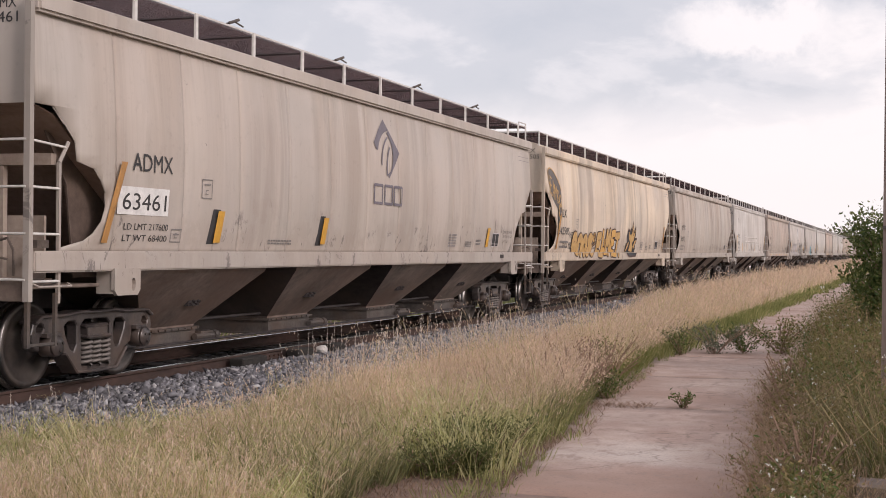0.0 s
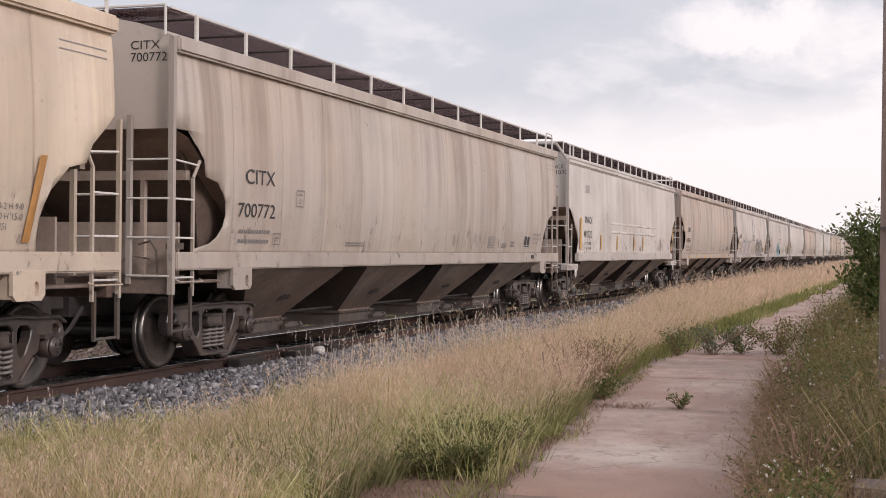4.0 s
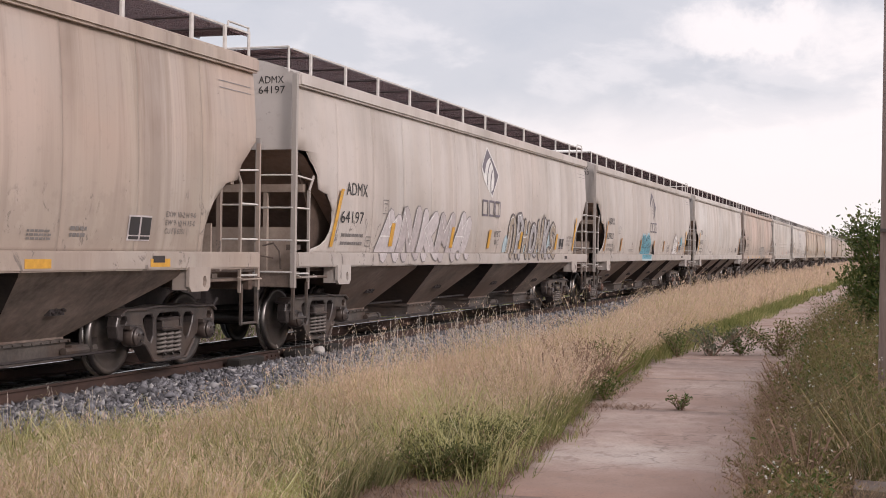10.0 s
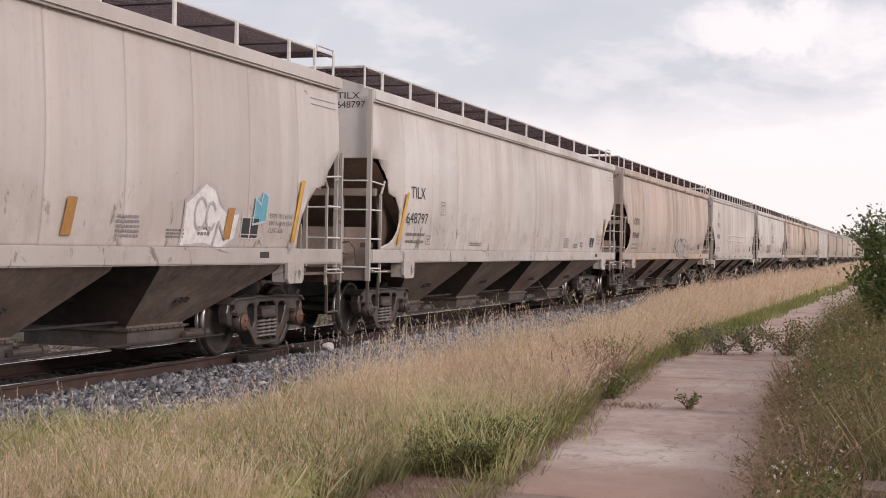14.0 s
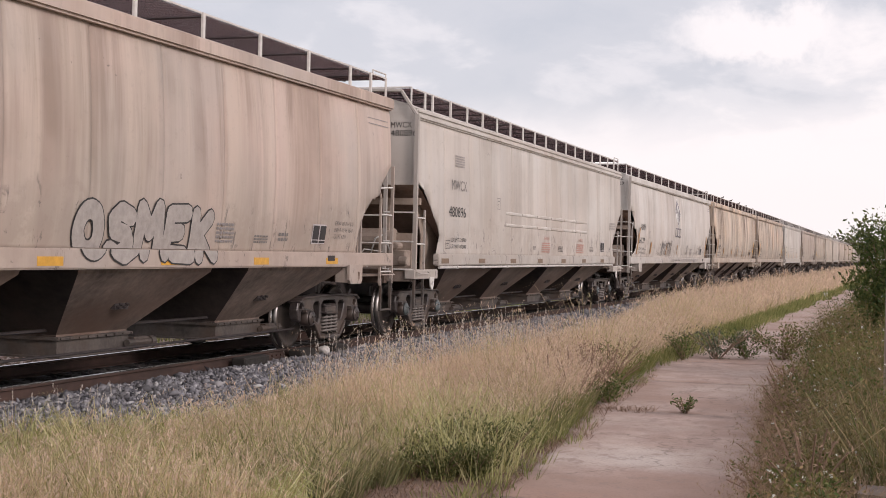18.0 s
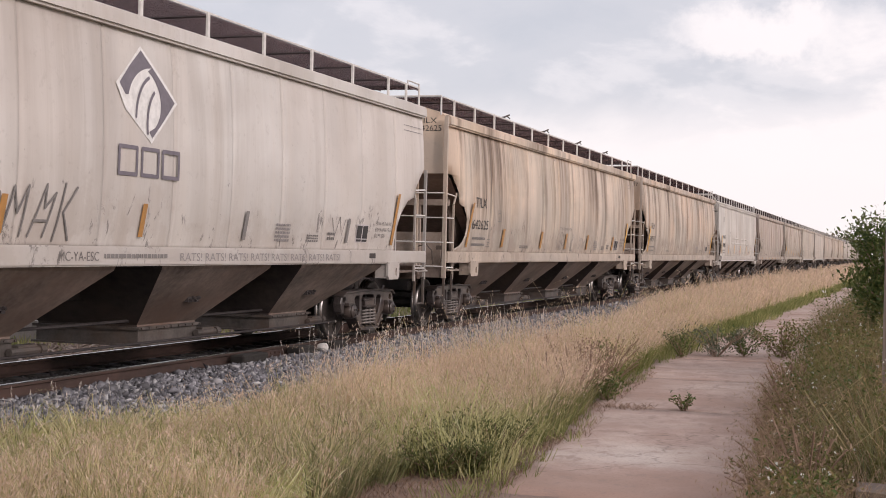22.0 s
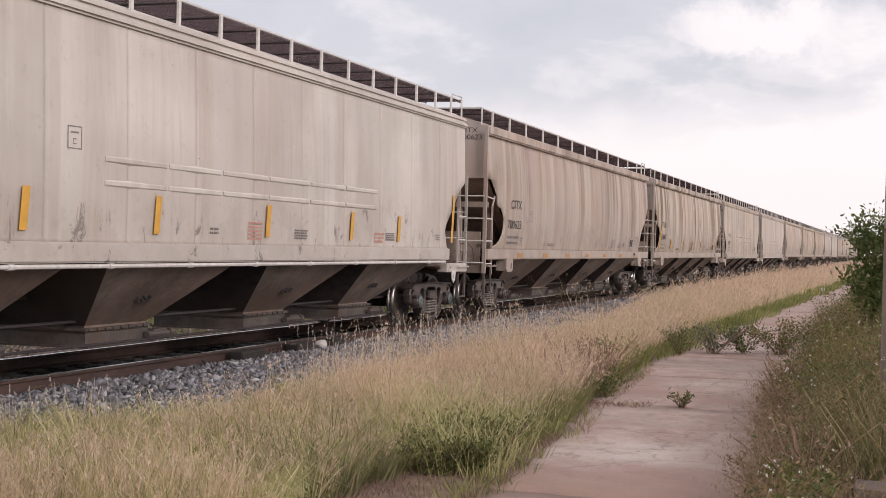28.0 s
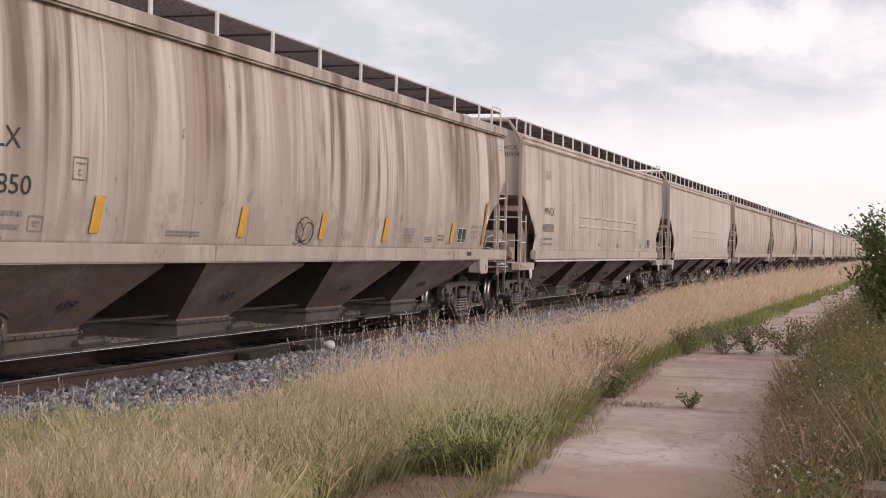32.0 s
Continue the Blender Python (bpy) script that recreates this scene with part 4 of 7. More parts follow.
        if e == 1:
            bent(bm, [(1.43, end - 0.62, 4.46), (1.43, end - 0.62, 4.52), (1.43, end - 0.02, 4.52), (1.43, end - 0.02, 4.15)], 0.014)
        put("end_rail", bm, BRACKET)
        # end wall, slope sheet and what shows under it
        y_end = 0.09 if e == 0 else end - 0.03
        d = 1 if e == 0 else -1
        bm = bmesh.new()
        low = 2.98 if not flat else 2.72
        outline = [(-1.50, low), (1.50, low), (1.50, 3.95), (1.49, 4.085), (1.3, 4.185), (1.0, 4.275), (0.6, 4.355), (0.0, 4.39), (-0.6, 4.355), (-1.0, 4.275), (-1.3, 4.185), (-1.49, 4.085), (-1.50, 3.95)]
        front = [bm.verts.new((x, y_end, z)) for x, z in outline]
        back = [bm.verts.new((x, y_end + d * 0.04, z)) for x, z in outline]
        bm.faces.new(front), bm.faces.new(back)
        for i in range(len(outline)):
            bm.faces.new((front[i], front[(i + 1) % len(outline)], back[(i + 1) % len(outline)], back[i]))
        put("end_sheet", bm, PAINT, "painted end sheet")
        bm = bmesh.new()
        fall = [(0.0, low), (0.38, low - 0.08), (2.75, 1.32)]
        vs = [[[bm.verts.new((x, y_end + d * (y + o), z)) for x in (-1.495, 1.495)] for y, z in fall] for o in (0.0, 0.05)]
        for f, g in zip(*vs):
            bm.faces.new((f[0], f[1], g[1], g[0])) if f is vs[0][0] or f is vs[0][-1] else None
        for k in (0, 1):
            for side in vs:
                bm.faces.new((side[k][0], side[k][1], side[k + 1][1], side[k + 1][0]))
            for x in (0, 1):
                bm.faces.new((vs[0][k][x], vs[0][k + 1][x], vs[1][k + 1][x], vs[1][k][x]))
        put("slope_sheet", bm, SLOPE, "rusty brown slope sheet under the end")
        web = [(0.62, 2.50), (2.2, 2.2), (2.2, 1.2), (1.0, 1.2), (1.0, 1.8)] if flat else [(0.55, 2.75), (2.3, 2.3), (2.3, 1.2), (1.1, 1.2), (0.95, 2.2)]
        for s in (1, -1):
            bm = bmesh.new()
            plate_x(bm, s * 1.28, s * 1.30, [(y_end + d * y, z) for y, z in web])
            put("gusset", bm, BULK if flat else RUSTSHADE)
        bm = bmesh.new()
        box(bm, -1.46, 1.46, y_end + d * 0.42, y_end + d * 0.52, 2.38, 2.50)
        for x in (-0.85, 0.85):
            box(bm, x - 0.03, x + 0.03, y_end + d * 0.43, y_end + d * 0.5, 1.2, 2.40)
        put("end_brace", bm, BULK)
        bm = bmesh.new()
        box(bm, -1.25, 1.25, y_end + d * 0.62, y_end + d * 0.66, 1.15, 1.86)
        box(bm, -1.3, 1.3, y_end + d * 0.55, y_end + d * 0.70, 1.12, 1.2)
        put("bulkhead", bm, BULK, "grimy tan bulkhead plate")
        bm = bmesh.new()
        box(bm, -1.5, 1.5, y_end - d * 0.10, y_end + d * 0.02, 0.98, 1.22)
        box(bm, -1.5, 1.5, y_end - d * 0.02, y_end + d * 1.3, 1.10, 1.14)
        soften(bm, 0.01)
        put("end_sill", bm, GRIME, "grimy end sill")
        # draft gear, coupler, hose
        bm = bmesh.new()
        reach = (LONG[kind] - (end + 0.03) + 0.07) / 2
        box(bm, -0.17, 0.17, y_end - d * 0.12, y_end + d * 2.2, 0.68, 1.02)
        put("draft_sill", bm, UNDER)
        bm = bmesh.new()
        box(bm, -0.09, 0.09, y_end - d * (reach - 0.22), y_end, 0.76, 0.94)
        box(bm, -0.16, 0.13, y_end - d * (reach + 0.12), y_end - d * (reach - 0.25), 0.68, 1.02)
        box(bm, 0.06, 0.17, y_end - d * (reach + 0.20), y_end - d * (reach - 0.02), 0.72, 0.98)
        soften(bm, 0.03)
        put("coupler", bm, CAST, "rusty knuckle coupler")
        bm = bmesh.new()
        bent(bm, [(0.35, y_end - d * 0.1, 0.80), (0.33, y_end - d * 0.35, 0.55), (0.25, y_end - d * 0.6, 0.36), (0.15, y_end - d * (reach + 0.1), 0.38)], 0.026)
        put("air_hose", bm, UNDER, "black rubber brake hose")
    # four hoppers with their outlet gates
    k = mid
    bays = [(2.15, 5.55, 3.55, 4.95), (6.55, 9.55, 7.25, 8.75), (k * 2 - 9.55, k * 2 - 6.55, k * 2 - 8.75, k * 2 - 7.25), (k * 2 - 5.55, k * 2 - 2.15, k * 2 - 4.95, k * 2 - 3.55)]
    if flat:
        bays = [(2.0, 5.3, 3.35, 4.7), (6.1, 9.15, 6.9, 8.3), (k * 2 - 9.15, k * 2 - 6.1, k * 2 - 8.3, k * 2 - 6.9), (k * 2 - 5.3, k * 2 - 2.0, k * 2 - 4.7, k * 2 - 3.35)]
    for t0, t1, b0, b1 in bays:
        bm = bmesh.new()
        rings = []
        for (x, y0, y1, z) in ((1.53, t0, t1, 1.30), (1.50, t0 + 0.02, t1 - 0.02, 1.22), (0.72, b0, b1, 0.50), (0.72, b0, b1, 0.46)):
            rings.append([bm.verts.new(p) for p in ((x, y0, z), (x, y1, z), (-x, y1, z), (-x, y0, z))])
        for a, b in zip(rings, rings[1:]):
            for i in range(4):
                # the end slopes take the darker steel, so their shade is painted on
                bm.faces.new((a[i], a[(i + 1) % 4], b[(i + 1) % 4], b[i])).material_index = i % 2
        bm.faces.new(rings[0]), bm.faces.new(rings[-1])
        bay = put("hopper", bm, [GRIME, GRIMESHADE], "brown discharge hopper with shade painted on its end slopes")
        bm = bmesh.new()
        box(bm, -0.78, 0.78, b0 - 0.05, b1 + 0.05, 0.44, 0.475)
        box(bm, -0.74, 0.74, b0 - 0.01, b1 + 0.01, 0.25, 0.44)
        box(bm, -0.80, 0.80, b0 - 0.04, b1 + 0.04, 0.235, 0.26)
        for n in range(9):
            y = b0 + (b1 - b0) * n / 8
            rod(bm, (0.785, y, 0.458), (0.80, y, 0.458), 0.014)
        for s in (-1, 1):
            box(bm, s * 0.45 - 0.03, s * 0.45 + 0.03, b1, b1 + 0.45, 0.33, 0.37)
            box(bm, s * 0.70 - 0.03, s * 0.70 + 0.03, b1, b1 + 0.45, 0.36, 0.40)
        put("outlet_gate", bm, GATE, "grey sliding outlet gate", parent=bay)
        for s in (-1, 1):
            bm = bmesh.new()
            box(bm, s * 0.72, s * 0.82, b1 + 0.02, b1 + 0.36, 0.27, 0.40)
            rod(bm, (s * 0.80, b1 - 0.12, 0.335), (s * 0.80, b1 + 0.46, 0.335), 0.045, 8)
            rod(bm, (s * 0.80, b1 + 0.40, 0.335), (s * 0.80, b1 + 0.50, 0.335), 0.065, 8)
            put("gate_capstan", bm, GATE, parent=bay)
            bm = bmesh.new()
            box(bm, s * 1.03, s * 1.10, (b0 + b1) / 2 - 0.14, (b0 + b1) / 2 + 0.14, 0.78, 0.94)
            for n in range(4):
                rod(bm, (s * 1.09, (b0 + b1) / 2 - 0.10 + 0.065 * n, 0.82 + 0.03 * (n % 2)), (s * 1.145, (b0 + b1) / 2 - 0.10 + 0.065 * n, 0.80 + 0.03 * (n % 2)), 0.018)
            put("vibrator_bracket", bm, UNDER, parent=bay)
    bm = bmesh.new()
    box(bm, -0.16, 0.16, 1.5, end - 1.5, 0.80, 1.12)
    put("centre_sill", bm, UNDER)
    bm = bmesh.new()
    rod(bm, (0.95, 2.5, 0.30), (0.95, end - 2.5, 0.30), 0.016)
    rod(bm, (0.62, 1.9, 0.55), (0.62, end - 1.9, 0.55), 0.02)
    put("brake_rod", bm, UNDER)
    if flat:
        bm = bmesh.new()
        rod(bm, (1.58, 1.35, 1.235), (1.58, end - 1.3, 1.235), 0.026, 8)
        for n in range(9):
            rod(bm, (1.58, 2.4 + n * 1.8, 1.235), (1.58, 2.5 + n * 1.8, 1.235), 0.036, 8)
        put("train_pipe", bm, BRACKET, "pale conduit under the sill")
        # raised ribs pressed into the side
        for s in (1, -1):
            for z in (2.14, 2.40):
                for n in range(6):
                    bm = bmesh.new()
                    a = 5.87 + n * 1.38
                    vs = [bm.verts.new((s * (side_x(kind, zz) + o), y, zz)) for y in (a + 0.03, a + 1.35) for zz, o in ((z - 0.045, -0.01), (z - 0.02, 0.013), (z + 0.02, 0.013), (z + 0.045, -0.01))]
                    for i in range(3):
                        bm.faces.new((vs[i], vs[i + 1], vs[i + 5], vs[i + 4]))
                    bm.faces.new(vs[:4]), bm.faces.new(vs[4:])
                    put("side_rib", bm, PAINT)
        # brake gear on the front platform
        bm = bmesh.new()
        rod(bm, (0.15, 0.62, 1.75), (0.95, 0.62, 1.75), 0.19, 14)
        put("air_reservoir", bm, BULK, "grimy air reservoir")
        bm = bmesh.new()
        box(bm, 1.0, 1.3, 0.25, 0.55, 1.25, 1.55)
        rod(bm, (1.1, 0.2, 1.62), (1.1, 0.5, 1.62), 0.07, 10)
        rod(bm, (1.2, 0.2, 1.35), (1.36, 0.2, 1.35), 0.09, 10)
        soften(bm, 0.02)
        put("brake_valve", bm, BULK, "tan brake valve casting")
        bm = bmesh.new()
        bent(bm, [(0.6, 0.15, 1.22), (0.75, 0.15, 1.75), (0.85, 0.3, 1.82), (1.05, 0.3, 1.4)], 0.015)
        bent(bm, [(0.3, 0.12, 1.22), (0.55, 0.12, 1.55), (0.9, 0.3, 1.5)], 0.012)
        put("brake_pipe", bm, BRACKET)
    else:
        bm = bmesh.new()
        bent(bm, [(1.3, 0.12, 1.24), (1.25, 0.18, 1.5), (1.1, 0.30, 1.62), (0.9, 0.35, 1.58)], 0.014)
        bent(bm, [(0.7, 0.12, 1.22), (0.85, 0.2, 1.45), (1.1, 0.3, 1.40)], 0.012)
        box(bm, 1.28, 1.42, 0.35, 0.55, 1.52, 1.60)
        put("brake_pipe", bm, GRIME)
        bm = bmesh.new()
        lathe_wheel(bm, 0.25, 0.016)
        bmesh.ops.rotate(bm, verts=bm.verts[:], cent=(0, 0, 0), matrix=Matrix.Rotation(math.pi / 2, 3, "Z"))
        bmesh.ops.translate(bm, vec=(0.55, end - 0.30, 2.25), verts=bm.verts[:])
        put("handbrake_wheel", bm, GRIME, "round handbrake wheel")
    for y in ((1.47, 18.38) if flat else (1.92, 18.26)):
        bogie(car, y - mid)
    return car


def lathe_wheel(bm, r, wire):
    """A handwheel with spokes that faces along X."""
    n = 16
    ring = [(0, r * math.cos(2 * math.pi * i / n), r * math.sin(2 * math.pi * i / n)) for i in range(n)]
    for i in range(n):
        rod(bm, ring[i], ring[(i + 1) % n], wire, 5)
    for i in range(0, n, 4):
        rod(bm, (0, 0, 0), ring[i], wire * 0.8, 5)
    rod(bm, (-0.03, 0, 0), (0.05, 0, 0), 0.04, 8)


# darkened copy of the slope sheet brown: the recess's shade is in the colour
RUSTSHADE = noisy("shaded_rusty_plate", (0.085, 0.060, 0.050), (0.18, 0.13, 0.105), 1.5, 0.85, relief=0.15)
SMOKE = plain("smoke_spray", (0.13, 0.115, 0.115), 0.7)
TARNISHED = plain("tarnished_reflector", (0.20, 0.135, 0.09), 0.6)
DUST = plain("worn_print", (0.36, 0.33, 0.32), 0.7)
SCUFFED = plain("washed_out_spray", (0.27, 0.25, 0.25), 0.7)
SLOPE = noisy("rusty_slope_sheet", (0.22, 0.15, 0.12), (0.40, 0.285, 0.235), 1.5, 0.85, relief=0.15)
BULK = noisy("grimy_tan_steel", (0.27, 0.21, 0.175), (0.44, 0.365, 0.31), 1.6, 0.8, relief=0.1)
GATE = noisy("grey_gate_steel", (0.045, 0.038, 0.035), (0.125, 0.108, 0.098), 3.0, 0.65, relief=0.15, third=(0.09, 0.06, 0.045))


OUTLINE = plain("dark_red_brown_outline", (0.060, 0.026, 0.020), 0.6)
NIGHT = plain("blue_black_spray", (0.028, 0.030, 0.038), 0.6)
AMBER = plain("amber_spray", (0.60, 0.34, 0.09), 0.6)
MAUVE = plain("washed_mauve_spray", (0.45, 0.405, 0.41), 0.65)
DRAB = plain("drab_tan_spray", (0.33, 0.275, 0.22), 0.65)
STEEL = plain("steel_grey_spray", (0.36, 0.345, 0.36), 0.65)
PALEBLUE = plain("pale_blue_spray", (0.40, 0.51, 0.56), 0.6)
HAZE = plain("grey_haze_spray", (0.37, 0.34, 0.32), 0.7)


# ---- lettering and spray on the sides ----
GLYPHS = {}


def letters(text):
    """The mesh of a line of text in the built-in font: vertices in a unit box, faces, width over height."""
    if text not in GLYPHS:
        curve = bpy.data.curves.new("text", "FONT")
        curve.body, curve.resolution_u = text, 3
        ob = bpy.data.objects.new("text", curve)
        scene.collection.objects.link(ob)
        bpy.context.view_layer.update()
        data = bpy.data.meshes.new_from_object(ob.evaluated_get(bpy.context.evaluated_depsgraph_get()))
        v = np.array([p.co[:] for p in data.vertices])
        lo, hi = v.min(0), v.max(0)
        GLYPHS[text] = ((v[:, :2] - lo[:2]) / (hi - lo)[:2], [tuple(p.vertices) for p in data.polygons])
        bpy.data.objects.remove(ob)
        bpy.data.curves.remove(curve)
        bpy.data.meshes.remove(data)
    return GLYPHS[text]


def on_side(kind, u, z, lift=0.006):
    return ((1.625 if z < 1.49 else side_x(kind, z)) + lift, u - MID[kind], z)


def lettering(car, kind, text, u0, u1, z0, z1, mat, name="lettering"):
    v, f = letters(text)
    data = bpy.data.meshes.new(name)
    data.from_pydata([on_side(kind, u0 + (u1 - u0) * a, z0 + (z1 - z0) * b) for a, b in v], [], f)
    data.materials.append(mat)
    ob = part(name, data, None, car)
    if name == "small_lettering":
        tagged(ob, kind="stuff")


def end_lettering(car, kind, text, x0, x1, z0, z1, mat=None):
    v, f = letters(text)
    data = bpy.data.meshes.new("lettering")
    data.from_pydata([(x0 + (x1 - x0) * a, 0.084 - MID[kind], z0 + (z1 - z0) * b) for a, b in v], [], f)
    data.materials.append(mat or INK)
    part("lettering", data, None, car)


def patch(bm, kind, outline, lift=0.006):
    """A flat painted shape on the side from (u, z) points, in fan order round their middle."""
    n = len(outline)
    mu, mz = sum(p[0] for p in outline) / n, sum(p[1] for p in outline) / n
    hub = bm.verts.new(on_side(kind, mu, mz, lift))
    ring = [bm.verts.new(on_side(kind, u, z, lift)) for u, z in outline]
    for i in range(n):
        bm.faces.new((hub, ring[i], ring[(i + 1) % n]))


def stroke(bm, kind, points, width, lift=0.009):
    """A painted line along (u, z) points."""
    left, right = [], []
    for i, (u, z) in enumerate(points):
        a, b = points[max(i - 1, 0)], points[min(i + 1, len(points) - 1)]
        du, dz = b[0] - a[0], b[1] - a[1]
        n = math.hypot(du, dz) or 1.0
        w = width * (0.6 + 0.4 * math.sin(math.pi * (i + 0.5) / len(points))) / 2
        left.append(bm.verts.new(on_side(kind, u - dz / n * w, z + du / n * w, lift)))
        right.append(bm.verts.new(on_side(kind, u + dz / n * w, z - du / n * w, lift)))
    for i in range(len(points) - 1):
        bm.faces.new((left[i], left[i + 1], right[i + 1], right[i]))


def bars(car, kind, u0, u1, z0, z1, rows, mat, name="small_print"):
    """Lines of small print too small to read."""
    bm = bmesh.new()
    step = (z1 - z0) / rows
    for r in range(rows):
        u = u0
        while u < u1 - 0.02:
            w = random.uniform(0.03, 0.09)
            patch(bm, kind, [(u, z0 + step * (r + 0.25)), (min(u + w, u1), z0 + step * (r + 0.25)), (min(u + w, u1), z0 + step * (r + 0.85)), (u, z0 + step * (r + 0.85))])
            u += w + 0.014
    tagged(part(name, bm, mat, car), kind="stuff")


def oblong(car, kind, u0, u1, z0, z1, mat, name, label="", lean=0.0, lift=0.006):
    bm = bmesh.new()
    patch(bm, kind, [(u0, z0), (u1, z0), (u1 + lean, z1), (u0 + lean, z1)], 0.026 if name == "reflector" else lift)
    return part(name, bm, mat, car, label)


def frame_mark(car, kind, u0, u1, z0, z1, mat):
    bm = bmesh.new()
    stroke(bm, kind, [(u0, z0), (u1, z0), (u1, z1), (u0, z1), (u0, z0)], 0.018, 0.006)
    stroke(bm, kind, [((u0 + u1) / 2 + 0.03, z0 + 0.05), ((u0 + u1) / 2 - 0.03, z0 + 0.05), ((u0 + u1) / 2 - 0.03, z0 + 0.10), ((u0 + u1) / 2 + 0.03, z0 + 0.10)], 0.014, 0.006)
    stroke(bm, kind, [(u0 + 0.05, z1 - 0.06), (u1 - 0.05, z1 - 0.06)], 0.02, 0.006)
    part("stencil_mark", bm, mat, car)


def grid_mark(car, kind, u0, u1, z0, z1):
    bm = bmesh.new()
    patch(bm, kind, [(u0, z0), (u1, z0), (u1, z1), (u0, z1)], 0.005)
    part("data_plate", bm, LILAC, car, "small white-framed data plate")
    bm = bmesh.new()
    half = (u1 - u0) / 2
    for k in range(2):
        patch(bm, kind, [(u0 + 0.025 + half * k, z0 + 0.065), (u0 + half * (k + 1) - 0.012, z0 + 0.065), (u0 + half * (k + 1) - 0.012, z1 - 0.02), (u0 + 0.025 + half * k, z1 - 0.02)], 0.009)
        patch(bm, kind, [(u0 + 0.025 + half * k, z0 + 0.015), (u0 + half * (k + 1) - 0.012, z0 + 0.015), (u0 + half * (k + 1) - 0.012, z0 + 0.05), (u0 + 0.025 + half * k, z0 + 0.05)], 0.009)
    part("data_plate_mark", bm, INK, car)


def arc(x, y, rx, ry, a0, a1, n=10):
    return [(x + rx * math.cos(radians(a0 + (a1 - a0) * k / n)), y + ry * math.sin(radians(a0 + (a1 - a0) * k / n))) for k in range(n + 1)]


def emblem(car, kind, edged):
    """A plain kite emblem: two dark shoulders round a pale leaf with a rib, and three blocks under it."""
    u, z = 10.02, 3.24
    bm = bmesh.new()
    left = [(-0.10, 0.48), (-0.36, 0.28), (-0.60, 0.06), (-0.49, -0.06)] + arc(0.16, -0.18, 0.60, 0.48, 165, 95, 9)
    right = [(-0.10, 0.48), (0.11, 0.30)] + arc(-0.26, -0.10, 0.54, 0.42, 58, -42, 10) + [(0.0, -0.44), (0.07, -0.51), (0.33, -0.29), (0.60, -0.05), (0.26, 0.21)]
    if edged:
        back = bmesh.new()
        lay(back, kind, [(u + a, z + b) for a, b in ((-0.10, 0.53), (-0.67, 0.05), (-0.50, -0.22), (0.06, -0.57), (0.67, -0.05), (0.28, 0.26))], 0.004)
        part("emblem_edge", back, WHITE, car, "white edge and leaf of the emblem")
    for n, outline in enumerate((left, right)):
        lay(bm, kind, [(u + a, z + b) for a, b in outline], 0.006 + 0.001 * n)
    lift = 0.009
    for line in (arc(0.22, -0.34, 0.50, 0.56, 175, 112, 8), arc(0.30, -0.38, 0.34, 0.46, 190, 120, 8)):
        lift = sweep(bm, kind, [(u + a, z + b) for a, b in line], 0.040, lift)
    part("emblem", bm, LOGO, car, "violet-grey kite-shaped emblem")
    bm = bmesh.new()
    lift = 0.006
    for a, b in ((9.40, 9.77), (9.88, 10.24), (10.34, 10.71)):
        lift = sweep(bm, kind, [(a, 2.30), (a, 2.60), (b, 2.60), (b, 2.30), (a, 2.30)], 0.045, lift)
    part("emblem_block", bm, LOGO, car)


def clipped(outline, z, above):
    """The part of an outline of (u, z) points above or below a height."""
    kept = []
    for p, q in zip(outline, outline[1:] + outline[:1]):
        inside = (p[1] >= z) == above
        if inside:
            kept.append(p)
        if inside != ((q[1] >= z) == above):
            k = (z - p[1]) / (q[1] - p[1])
            kept.append((p[0] + (q[0] - p[0]) * k, z))
    return kept


BANDS = [(1.28, 1.487)] + [(1.50 + 0.12 * k, 1.62 + 0.12 * k) for k in range(20)]


def lay(bm, kind, outline, lift):
    """A painted shape that follows the curve of the side; what hangs below the sheet lies on the sill."""
    for lo, hi in BANDS:
        piece = clipped(outline, lo, True)
        piece = clipped(piece, hi, False) if len(piece) > 2 else []
        if len(piece) > 2:
            bm.faces.new([bm.verts.new(on_side(kind, u, z, lift)) for u, z in piece])


def sweep(bm, kind, points, width, lift):
    """A painted line with round ends and corners."""
    for p, q in zip(points, points[1:]):
        du, dz = q[0] - p[0], q[1] - p[1]
        n = math.hypot(du, dz) or 1.0
        turn = math.atan2(dz, du)
        ring = [(q[0] + width / 2 * math.cos(turn + t), q[1] + width / 2 * math.sin(turn + t)) for t in (-1.57, -0.78, 0.0, 0.78, 1.57)]
        ring += [(p[0] + width / 2 * math.cos(turn + t), p[1] + width / 2 * math.sin(turn + t)) for t in (1.57, 2.36, 3.14, 3.93, 4.71)]
        lay(bm, kind, ring, lift)
        lift += 0.0003
    return lift


